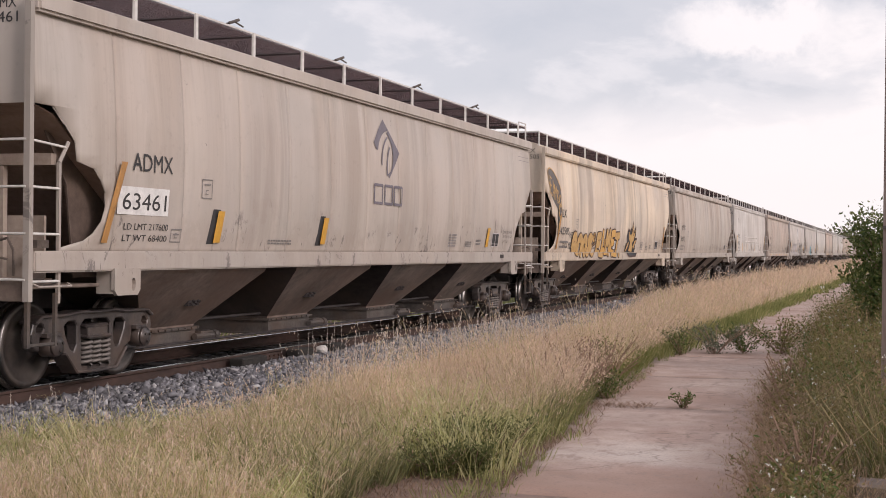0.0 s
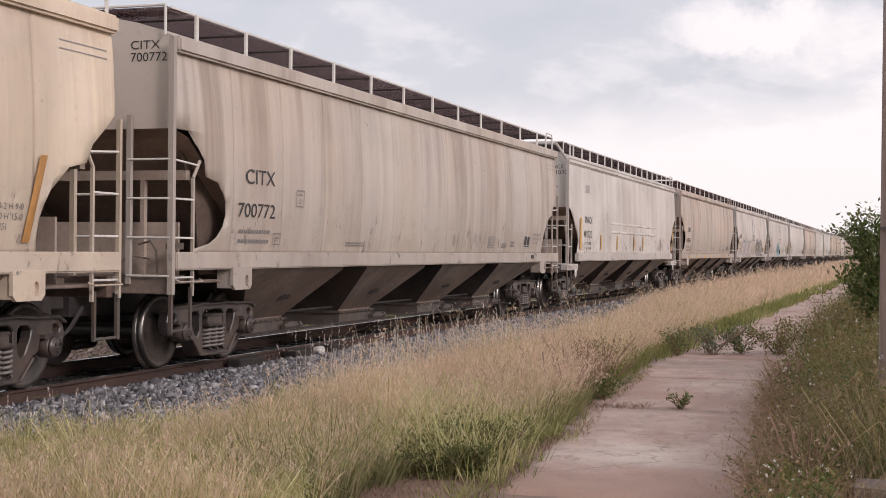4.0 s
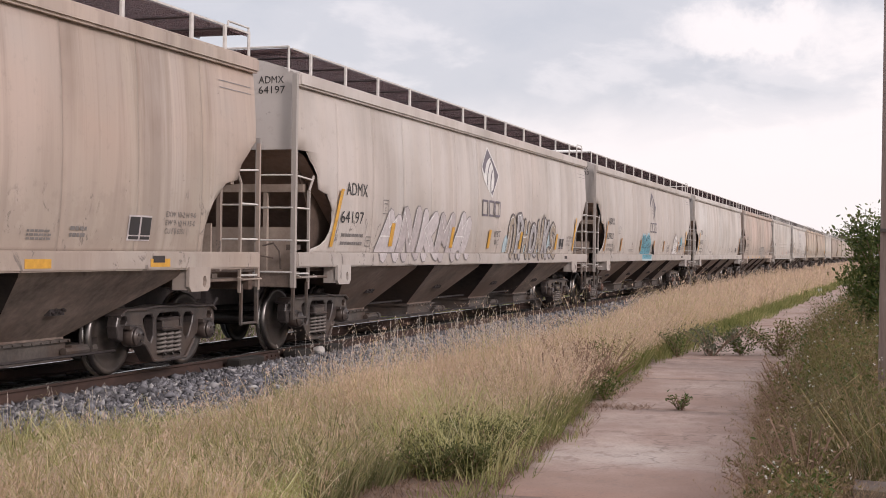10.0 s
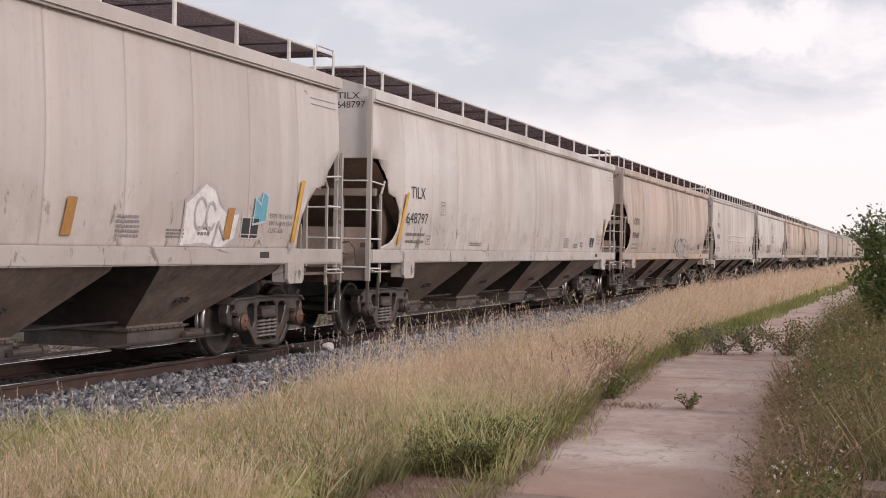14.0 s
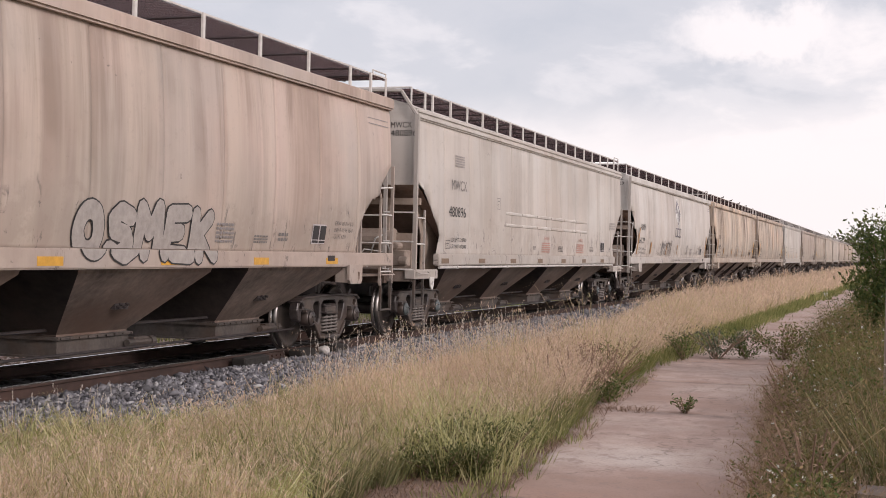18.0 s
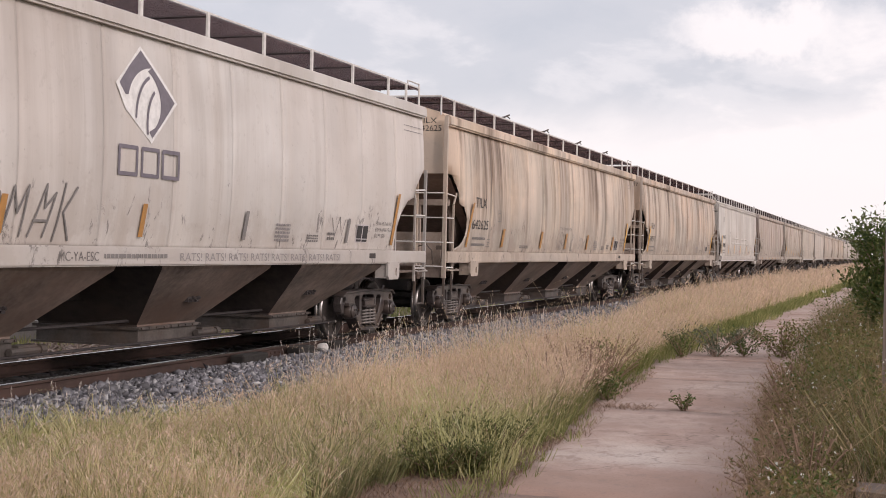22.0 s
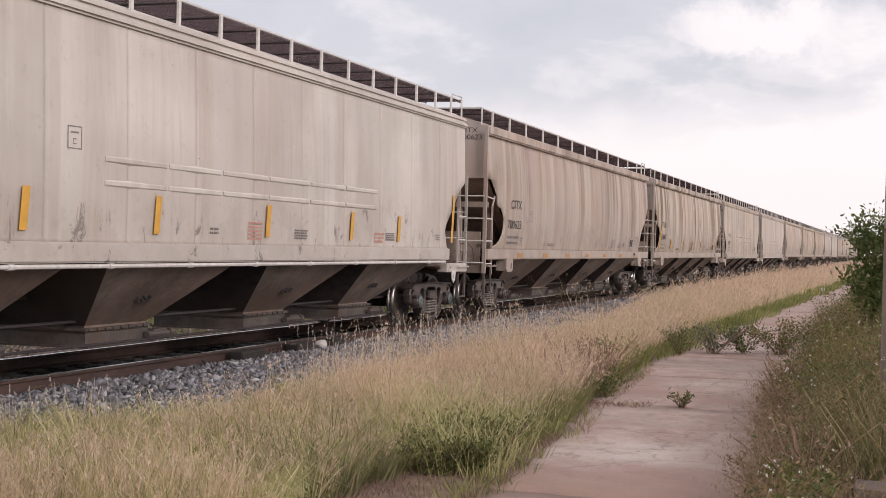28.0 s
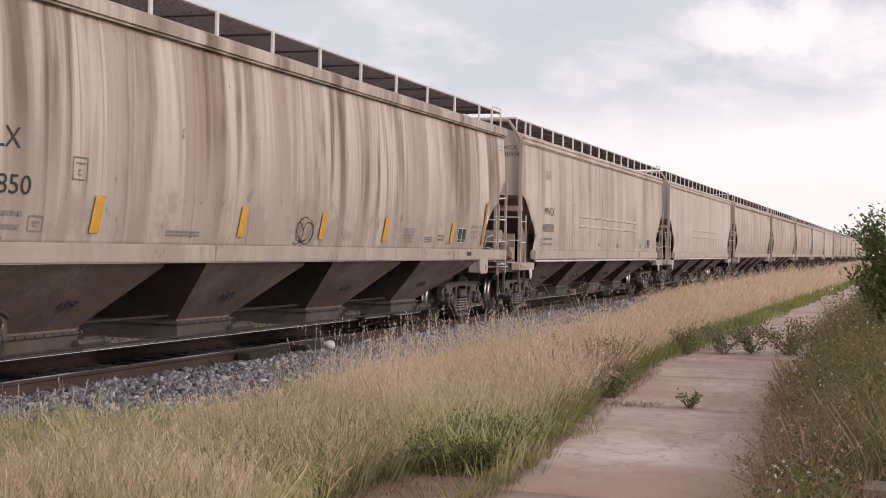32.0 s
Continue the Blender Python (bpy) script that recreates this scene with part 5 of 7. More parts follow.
# skeletons of sprayed letter shapes in a unit box
SHAPES = {
    "arch": [[(0.1, 0.0), (0.08, 0.55)] + arc(0.5, 0.55, 0.42, 0.38, 180, 0) + [(0.92, 0.0)]],
    "curl": [arc(0.5, 0.55, 0.42, 0.40, 40, 250) + [(0.75, 0.12), (0.92, 0.35), (0.6, 0.45)]],
    "bowl": [[(0.2, 0.0), (0.15, 0.95)], [(0.15, 0.95), (0.6, 0.98), (0.9, 0.8), (0.8, 0.55), (0.3, 0.45)]],
    "gate": [[(0.15, 0.0), (0.12, 1.0)], [(0.85, 0.0), (0.88, 0.92)], [(0.15, 0.48), (0.85, 0.5)]],
    "loop": [arc(0.5, 0.48, 0.40, 0.42, 60, 420, 14)],
    "zig": [[(0.1, 0.0), (0.12, 0.95), (0.85, 0.05), (0.9, 1.0)]],
    "kick": [[(0.15, 0.0), (0.12, 1.0)], [(0.85, 0.95), (0.3, 0.5), (0.95, 0.02)]],
    "snake": [[(0.9, 0.85), (0.5, 0.98), (0.15, 0.8), (0.3, 0.55), (0.75, 0.45), (0.9, 0.2), (0.5, 0.0), (0.1, 0.12)]],
    "comb": [[(0.95, 0.95), (0.15, 0.92), (0.12, 0.05), (0.95, 0.02)], [(0.15, 0.5), (0.7, 0.52)]],
    "twin": [[(0.05, 0.0), (0.12, 0.95), (0.5, 0.45), (0.85, 0.98), (0.95, 0.0)]],
    "tee": [[(0.0, 0.92), (1.0, 0.95)], [(0.5, 0.92), (0.52, 0.0)]],
    "spike": [[(0.1, 0.0), (0.45, 1.0), (0.6, 0.55), (0.95, 0.85), (0.8, 0.0)], [(0.2, 0.3), (0.8, 0.3)]],
    "hook": [[(0.3, 1.0), (0.2, 0.1), (0.9, 0.12)]],
}


def throwup(car, kind, u0, u1, z0, z1, names, fills, line, label, body=0.16, rim=0.035, lean=0.0, glint=None, seed=1):
    """Sprayed letters: thick strokes with a dark rim, and thin bright edges on some."""
    dice = random.Random(seed)
    dark, bright = bmesh.new(), bmesh.new()
    filled = [bmesh.new() for _ in fills]
    w = (u1 - u0) / len(names)
    up, over, top = 0.006, 0.011, 0.017
    for k, name in enumerate(names):
        foot, head = z0 + dice.uniform(0.0, 0.05) + body / 2, z1 - dice.uniform(0.0, 0.14) * (z1 - z0) - body / 2
        skeleton = [[(u0 + w * (k + 0.10 + 0.80 * x) + lean * y + dice.uniform(-0.02, 0.02), foot + (head - foot) * y) for x, y in bone] for bone in SHAPES[name]]
        for bone in skeleton:
            up = sweep(dark, kind, bone, body + 2 * rim, up)
            up = 0.006 + (up - 0.006) % 0.0045
        for bone in skeleton:
            over = sweep(filled[k % len(fills)], kind, bone, body, over)
            over = 0.011 + (over - 0.011) % 0.0055
            if glint:
                top = sweep(bright, kind, [(u - body * 0.38, z + body * 0.30) for u, z in bone], 0.022, top)
                top = 0.017 + (top - 0.017) % 0.004
    ob = tagged(part("graffiti", dark, line, car, label), kind="stuff")
    for bm, fill in zip(filled, fills):
        tagged(part("graffiti_fill", bm, fill, ob), kind="stuff")
    if glint:
        tagged(part("graffiti_glint", bright, glint, ob), kind="stuff")
    else:
        bright.free()


def blot(car, kind, u0, u1, z0, z1, outline, fill, line, lines, label, rim=0.04):
    """A sprayed patch with a rim and drawn lines, from outlines in a unit box."""
    def at(points):
        return [(u0 + (u1 - u0) * x, z0 + (z1 - z0) * y) for x, y in points]
    bm, edge = bmesh.new(), bmesh.new()
    lay(bm, kind, at(outline), 0.006)
    ob = tagged(part("graffiti_fill", bm, fill, car, label), kind="stuff")
    lift = sweep(edge, kind, at(outline + outline[:1]), rim, 0.009)
    for one in lines:
        lift = sweep(edge, kind, at(one), rim * 0.8, lift)
    tagged(part("graffiti", edge, line, ob), kind="stuff")


def oval_tag(car, kind):
    """A dark sprayed oval with tan script over it and a tail that runs down."""
    ring = [(1.05 + 0.66 * math.cos(a) * (1 + 0.08 * math.sin(3 * a)), 3.10 - 0.26 * math.cos(a) + 0.44 * math.sin(a) * (1 + 0.10 * math.cos(2 * a))) for a in np.linspace(0, 6.1, 26)]
    bm = bmesh.new()
    lay(bm, kind, ring, 0.006)
    lay(bm, kind, [(1.40, 2.62), (1.66, 2.78), (1.78, 2.62), (1.60, 2.36), (1.44, 2.20), (1.36, 2.44)], 0.007)
    ob = tagged(part("graffiti", bm, SMOKE, car, "dark sprayed oval with tan script"), kind="stuff")
    bm, lift = bmesh.new(), 0.011
    for k, name in enumerate(("comb", "spike", "twin", "curl", "loop")):
        for bone in SHAPES[name]:
            lift = sweep(bm, kind, [(0.52 + 0.23 * (k + x), 3.14 - 0.085 * (k + x) + (0.46 - 0.03 * k) * (y - 0.35)) for x, y in bone], 0.038, lift)
            lift = 0.011 + (lift - 0.011) % 0.006
    lift = sweep(bm, kind, ring[2:16], 0.035, lift)
    sweep(bm, kind, arc(1.56, 2.56, 0.16, 0.16, 0, 330) + [(1.56, 2.36), (1.46, 2.20), (1.42, 1.98)], 0.05, lift)
    tagged(part("graffiti_line", bm, MUSTARD, ob), kind="stuff")


def curls(car, kind, u0, u1, z0, z1, mat, seed, count):
    """Loose sprayed loops, open arcs of uneven size."""
    dice = random.Random(seed)
    bm = bmesh.new()
    for _ in range(count):
        r, a = dice.uniform(0.10, 0.24), dice.uniform(0, 6.28)
        u, z, turn = dice.uniform(u0 + r, u1 - r), dice.uniform(z0 + r * 0.8, z1 - r * 0.8), dice.uniform(2.2, 5.6)
        stroke(bm, kind, [(u + r * math.cos(a + turn * k / 12), z + 0.8 * r * math.sin(a + turn * k / 12)) for k in range(13)], 0.016, 0.007)
    tagged(part("graffiti", bm, mat, car, "thin sprayed loops"), kind="stuff")


def scrawl(car, kind, u0, u1, z0, z1, mat, seed, width=0.022, turns=9):
    dice = random.Random(seed)
    bm = bmesh.new()
    pts = []
    for k in range(turns * 2):
        pts.append((u0 + (u1 - u0) * (k + dice.uniform(-0.6, 0.6)) / (turns * 2), (z0 if k % 2 else z1) + dice.uniform(-0.2, 0.2) * (z1 - z0)))
    for k in range(0, len(pts) - 2, 2):
        stroke(bm, kind, pts[k:k + 3], width)
    tagged(part("graffiti", bm, mat, car, "thin sprayed scrawl"), kind="stuff")


# kind, mark, number, paint colour and grime, for each wagon from the head of the part of the train that passes
GREY, CREAM, CLEAN, ROSE, TAN, RUST = (0.50, 0.45, 0.415), (0.79, 0.665, 0.52), (0.62, 0.595, 0.575), (0.41, 0.325, 0.285), (0.60, 0.46, 0.35), (0.60, 0.44, 0.325)
TRAIN = [
    ("round", "", "", GREY, 0.30), ("round", "ADMX", "63461", (0.50, 0.45, 0.41), 0.18), ("round", "TILX", "642505", CREAM, 0.27), ("round", "CITX", "700772", (0.50, 0.45, 0.41), 0.30),
    ("flat", "MWCX", "481032", CLEAN, 0.10), ("round", "ADMX", "635975", (0.50, 0.40, 0.35), 0.35), ("round", "ADMX", "64197", (0.58, 0.545, 0.525), 0.14), ("round", "ADMX", "63903", (0.54, 0.505, 0.485), 0.12),
    ("round", "TILX", "648797", (0.62, 0.60, 0.585), 0.16), ("round", "CITX", "701687", (0.55, 0.43, 0.38), 0.36), ("flat", "MWCX", "480896", (0.60, 0.575, 0.545), 0.16), ("round", "ADMX", "64129", (0.62, 0.60, 0.58), 0.13),
    ("round", "TILX", "642625", (0.80, 0.63, 0.48), 0.66), ("round", "TILX", "642517", (0.63, 0.465, 0.345), 0.90), ("flat", "MWCX", "480960", (0.60, 0.575, 0.545), 0.15), ("round", "CITX", "700623", ROSE, 0.42),
    ("round", "TILX", "638850", (0.40, 0.345, 0.315), 0.95), ("flat", "MWCX", "480958", (0.56, 0.485, 0.41), 0.35), ("flat", "", "", (0.58, 0.51, 0.46), 0.22), ("round", "", "", (0.54, 0.43, 0.37), 0.40),
    ("round", "", "", TAN, 0.6), ("round", "", "", RUST, 0.6), ("round", "", "", GREY, 0.3), ("flat", "", "", (0.55, 0.50, 0.455), 0.25), ("round", "", "", ROSE, 0.4), ("round", "", "", TAN, 0.5),
    ("round", "", "", GREY, 0.4), ("flat", "", "", (0.53, 0.46, 0.41), 0.3), ("round", "", "", ROSE, 0.4), ("round", "", "", CREAM, 0.4), ("round", "", "", GREY, 0.4), ("round", "", "", TAN, 0.5),
]
WAGONS = []


def wagon_label(colour, grime, kind):
    tone = "rust-tan" if colour in (TAN, RUST) else "rose-beige" if colour[1] < 0.43 else "off-white" if colour[2] > 0.5 else "cream-beige" if colour == CREAM else "grey-beige"
    wear = "heavily streaked" if grime > 0.5 else "dirt-streaked" if grime > 0.25 else "lightly soiled"
    shape = "flat-sided" if kind == "flat" else "round-sided"
    return f"{wear} {tone} {shape} covered hopper wagon rolling on the track"


def build_train():
    first = {}
    for n, (kind, mark, number, colour, grime) in enumerate(TRAIN):
        if kind not in first:
            car = first[kind] = hopper_car(kind)
        else:
            car = copy_thing(first[kind], Matrix.Identity(4))
        tagged(car, wagon_label(colour, grime, kind), "hopper wagon", "wagons of the freight train")
        WAGONS.append((car, kind))
    for (car, kind), (_, mark, number, colour, grime) in zip(WAGONS, TRAIN):
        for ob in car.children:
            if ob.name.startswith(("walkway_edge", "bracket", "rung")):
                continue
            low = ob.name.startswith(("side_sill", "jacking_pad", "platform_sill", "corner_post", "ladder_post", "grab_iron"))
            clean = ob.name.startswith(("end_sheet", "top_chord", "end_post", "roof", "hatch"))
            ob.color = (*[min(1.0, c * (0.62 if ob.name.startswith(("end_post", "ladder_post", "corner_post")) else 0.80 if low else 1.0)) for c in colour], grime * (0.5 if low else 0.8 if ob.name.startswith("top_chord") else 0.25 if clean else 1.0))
    for n, ((car, kind), (_, mark, number, colour, grime)) in enumerate(zip(WAGONS, TRAIN)):
        flat = kind == "flat"
        if mark:
            ink = INK if n not in (10,) else FADED
            if flat:
                rise, on = (0.40, -0.12) if n == 10 else (0.0, 0.0)
                lettering(car, kind, mark, 2.18 + on, 3.14 + on, 2.33 + rise, 2.53 + rise, ink)
                lettering(car, kind, number, 2.01 + on, 3.08 + on, 1.93 + rise * 0.7, 2.13 + rise * 0.7, INK)
            else:
                six = len(number) > 5
                back = 0.29 if n == 2 else 0.0
                lettering(car, kind, mark, 1.86 - back, 2.60 - back if mark == "TILX" else 2.76, 2.40, 2.60, ink)
                if n == 1:
                    oblong(car, kind, 1.58, 2.70, 1.90, 2.215, WHITE, "number_panel", "white repainted number panel", lift=0.004)
                lettering(car, kind, number, 1.68 if n != 2 else 1.50, (2.80 if n != 2 else 2.71) if six else 2.64, 1.955, 2.145, INK)
            at = 2.05 if flat else 1.75
            for z, word in ((1.73, {1: "LD LMT 217600", 4: "LD LMT 218400", 7: "LD LMT 217300", 10: "LD LMT 218700", 11: "LD LMT 216900"}.get(n)), (1.60, {1: "LT WT 68400", 4: "LT WT 67600", 7: "LT WT 68700", 10: "LT WT 67300", 11: "LT WT 69100"}.get(n))):
                if word:
                    lettering(car, kind, word, at, at + 0.98, z, z + 0.075, INK, "small_lettering")
                else:
                    bars(car, kind, at, at + 0.95, z - 0.01, z + 0.075, 1, FADED)
            x0, z0 = (1.07, 3.60) if flat else (0.97, 3.80)
            end_lettering(car, kind, mark, x0 - 0.04, x0 + 0.36, z0 + 0.145, z0 + 0.25)
            end_lettering(car, kind, number, x0 - 0.04, x0 + (0.455 if len(number) > 5 else 0.38), z0 - 0.005, z0 + 0.105)
            frame_mark(car, kind, 5.19 if flat else 3.50, 5.44 if flat else 3.76, 2.47 if flat else 2.15, 2.70 if flat else 2.38, FADED)
            frame_mark(car, kind, 1.72 if flat else 2.82, 1.98 if flat else 3.06, 1.60, 1.75, FADED)
            if n not in (4, 14):
                grid_mark(car, kind, 16.51 if not flat else 16.02, 17.01 if not flat else 16.54, 1.61, 1.90)
            if flat:
                stencils = ((8.34, 8.57, 1.61, 1.71, 2, PRINT), (10.89, 11.35, 1.58, 1.73, 4, PRINT), (14.59, 15.03, 1.60, 1.74, 4, PRINT), (17.25, 17.5, 1.63, 1.75, 3, FADED), (2.3, 2.9, 3.18, 3.42, 5, DUST))
                if n == 10:
                    stencils += ((17.3, 18.1, 2.28, 2.50, 3, DUST),)
                if n == 14:
                    stencils += ((14.08, 14.52, 1.55, 1.74, 3, REDPRINT),)
            else:
                stencils = ((5.5, 6.3, 1.58, 1.66, 2, FADED), (13.53, 14.01, 1.58, 1.85, 5, SCUFFED), (14.62, 15.04, 1.59, 1.71, 3, FADED), (15.37, 15.68, 1.62, 1.76, 2, FADED))
                for row, word in enumerate(("EXW 10-2 H 9-0", "EW 9-10 H 15-0", "CU FT 6351")):
                    lettering(car, kind, word, 17.33, 18.05 if row < 2 else 17.80, 1.90 - 0.10 * row, 1.965 - 0.10 * row, PRINT, "small_lettering")
                # thin dark plate in place of a notch, its inner shade given as colour
                bm = bmesh.new()
                box(bm, 1.62, 1.632, 16.98 - MID[kind], 17.24 - MID[kind], 1.36, 1.44)
                part("sill_plate", bm, UNDER, car)
                bm = bmesh.new()
                stroke(bm, kind, [(18.69, 3.69), (19.60, 3.69)], 0.014, 0.006)
                stroke(bm, kind, [(18.69, 3.60), (19.60, 3.60)], 0.014, 0.006)
                part("stencil_line", bm, SCUFFED, car)
            for item in stencils:
                bars(car, kind, *item)
            if n in (10, 14):
                for u in (9.36, 13.15) if n == 10 else (9.40,):
                    if n == 10:
                        lettering(car, kind, "WARNING", u, u + 0.53, 1.86, 1.955, REDPRINT)
                    bars(car, kind, u - (0.21 if n == 10 else 0.0), u + (0.64 if n == 10 else 0.43), 1.55, 1.81, 5, REDPRINT)
            if n == 12:
                lettering(car, kind, "DO NOT HAMMER ON CAR", 9.29, 10.58, 2.08, 2.15, FADED, "small_lettering")
        lean = 0.30 if not flat else 0.0
        if n in (1, 6, 7, 8, 11, 12, 16, 13, 2):
            oblong(car, kind, 1.30, 1.42, 1.58, 2.48, YELLOW if n in (6, 8, 13, 16) else ORANGE, "reflector", "long amber reflector strip", lean)
        if n in (2, 6, 7, 8, 11, 12, 13, 16):
            oblong(car, kind, 18.06, 18.18, 1.58, 2.46, YELLOW if n in (6, 7, 12, 13) else ORANGE, "reflector", "long amber reflector strip", 0.20)
        if n in (4, 14):
            oblong(car, kind, 1.48, 1.68, 1.61, 2.48, YELLOW, "reflector", "long amber reflector strip")
        if n in (1, 6, 7, 11, 12, 16):
            for u in (3.95, 7.56, 10.28, 12.55, 16.1) if n == 7 else (3.95, 7.35, 9.95, 12.55, 16.1):
                if n == 1 and u in (3.95, 7.35):
                    # black patch painted as the shadow beside the amber strip
                    oblong(car, kind, u - 0.22, u - 0.02, 1.58, 2.02, INK, "reflector_backing", lean=0.1, lift=0.005)
                if n == 11 and u > 4:
                    oblong(car, kind, u - 0.05, u + 0.05, 1.60, 1.98, ORANGE if u < 10 else FADED, "reflector", lean=0.04)
                elif not (n == 1 and u in (9.95, 12.55)):
                    oblong(car, kind, u - 0.08, u + 0.10, 1.60, 2.00, YELLOW if n in (1, 6, 16) else ORANGE, "reflector", "amber reflector strip", 0.06)
        if n in (4, 14):
            u = 17.98 if n == 4 else 18.10
            oblong(car, kind, u, u + 0.12, 1.60, 2.53, YELLOW, "reflector", "long amber reflector strip", 0.34 if n == 4 else 0.10)
        if n in (4, 14, 10):
            for u in (4.30, 6.82, 9.76, 11.51, 15.22) if n == 4 else (4.36, 6.93, 9.90, 12.95, 15.11):
                if n != 10:
                    oblong(car, kind, u, u + 0.13, 1.60, 2.04, FADED if u > 15 and n == 4 else YELLOW, "reflector", "amber reflector strip", 0.04)
        if n in (5, 9, 10, 15):
            for k in range(7):
                u = (1.35 if n == 10 else 2.4) + 2.42 * k
                bm = bmesh.new()
                box(bm, 1.625, 1.629, u - MID[kind], u + 0.45 - MID[kind], 1.31, 1.405)
                part("sill_reflector", bm, YELLOW if n in (5, 9) else TARNISHED if n == 10 else ORANGE, car)
        if n in (1, 6, 7, 11):
            emblem(car, kind, n in (6, 11))
    # the first flat-sided wagon has no conduit under its sill and a bare front platform
    for ob in [o for o in WAGONS[4][0].children if o.name.startswith(("train_pipe", "air_reservoir", "brake_valve", "brake_pipe"))]:
        bpy.data.objects.remove(ob)
    # painted bearing caps on some wagons
    for n, mat in ((4, BLUECAP), (10, BLUECAP), (7, REDCAP), (14, BLUECAP)):
        for truck in WAGONS[n][0].children:
            for ob in truck.children if truck.name.startswith("bogie") else ():
                if ob.name.startswith("bearing_cap"):
                    ob.material_slots[0].link = "OBJECT"
                    ob.material_slots[0].material = mat
    # sprayed pieces
    car = WAGONS[2][0]
    throwup(car, "round", 3.12, 5.70, 1.32, 2.14, ("curl", "arch", "loop", "snake"), (MUSTARD, MUSTARD), OUTLINE, "mustard bubble letters with dark outlines", 0.25, 0.035, seed=3)
    blot(car, "round", 5.70, 6.20, 1.66, 2.08, arc(0.45, 0.6, 0.38, 0.38, 0, 330) + [(0.9, 0.2), (0.2, 0.0), (0.05, 0.15), (0.5, 0.2)], MUSTARD, OUTLINE, [arc(0.5, 0.65, 0.16, 0.14, 0, 300)], "small mustard sprayed curl")
    throwup(car, "round", 6.25, 9.70, 1.32, 2.24, ("comb", "hook", "twin", "comb", "tee"), (MUSTARD, AMBER), OUTLINE, "angular mustard letters with dark outlines", 0.22, 0.04, seed=8)
    for n, (u, z) in enumerate(((7.35, 1.62), (8.75, 1.58))):
        blot(car, "round", u, u + 0.42, z, z + 0.30, [(0, 0), (1, 0.05), (0.95, 1), (0.1, 0.9)], WHITE if n else AMBER, OUTLINE, [[(0.2, 0.1), (0.35, 0.8), (0.5, 0.2), (0.65, 0.8), (0.8, 0.1)]], "small outlined block in the sprayed letters", 0.025)
    flame = [(0.0, 0.10), (0.06, 0.36), (0.16, 0.40), (0.10, 0.60), (0.20, 0.80), (0.32, 0.72), (0.44, 0.82), (0.52, 0.74), (0.60, 1.0), (0.68, 0.66), (0.86, 0.88), (0.88, 0.66), (0.80, 0.52), (1.0, 0.54), (0.90, 0.36), (0.92, 0.16), (0.78, 0.02), (0.2, 0.0)]
    blot(car, "round", 10.78, 12.72, 1.36, 2.48, flame, NIGHT, OUTLINE, [], "spiky mustard and black sprayed flame", 0.05)
    for outline in ([(0.34, 0.16), (0.40, 0.42), (0.28, 0.50), (0.24, 0.72), (0.40, 0.60), (0.52, 0.70), (0.60, 0.96), (0.64, 0.60), (0.82, 0.80), (0.72, 0.48), (0.60, 0.40), (0.66, 0.14)],
                    [(0.04, 0.12), (0.14, 0.34), (0.30, 0.44), (0.18, 0.22)], [(0.66, 0.30), (0.80, 0.46), (0.96, 0.50), (0.84, 0.36), (0.76, 0.20)]):
        bm = bmesh.new()
        lay(bm, "round", [(10.78 + 1.94 * x, 1.36 + 1.12 * y) for x, y in outline], 0.018)
        tagged(part("graffiti_fill", bm, MUSTARD, car), kind="stuff")
    oval_tag(car, "round")
    for word, u0, u1, z0, z1 in (("HRC", 2.76, 3.16, 1.88, 2.04), ("3RATCA", 2.09, 2.62, 1.60, 1.74), ("MES", 2.78, 3.14, 1.57, 1.76)):
        lettering(car, "round", word, u0, u1, z0, z1, INK, "sprayed_word")
    car = WAGONS[6][0]
    throwup(car, "round", 3.25, 8.45, 1.32, 2.34, ("spike", "zig", "kick", "twin", "spike"), (LILAC, MAUVE), SCUFFED, "faded lilac sprayed letters with white edges", 0.34, 0.025, 0.18, WHITE, 21)
    throwup(car, "round", 11.45, 15.95, 1.33, 2.44, ("arch", "bowl", "gate", "loop", "zig", "kick", "snake"), (DRAB, STEEL), SMOKE, "drab tan and grey sprayed letters with dark rims", 0.19, 0.045, 0.06, WHITE, 22)
    for u in (11.15, 12.9, 14.1, 15.2):
        blot(car, "round", u, u + 0.34, 1.52, 2.0 + 0.1 * math.sin(u), [(0.1, 0), (0.9, 0.05), (1, 0.7), (0.6, 1), (0.2, 0.8), (0, 0.4)], PALEBLUE, PALEBLUE, [], "pale blue sprayed cloud", 0.02)
    for word, u0, u1, z0, z1 in (("KBT", 10.42, 10.89, 1.85, 1.98), ("WC", 10.45, 10.80, 1.67, 1.80), ("WH", 14.60, 14.93, 2.34, 2.46), ("ESC", 15.33, 15.72, 2.10, 2.22)):
        lettering(car, "round", word, u0, u1, z0, z1, PRINT, "sprayed_word")
    car = WAGONS[7][0]
    jag = [(0.0, 0.0), (0.06, 0.78), (0.14, 0.96), (0.30, 0.90), (0.38, 0.98), (0.46, 0.84), (0.58, 0.96), (0.72, 1.0), (0.86, 0.86), (1.0, 0.66), (0.97, 0.30), (0.93, 0.0)]
    blot(car, "round", 7.66, 9.70, 1.31, 2.24, jag, CYAN, PALEBLUE, [], "cyan sprayed letters with a pale rim", 0.06)
    bm, lift = bmesh.new(), 0.030
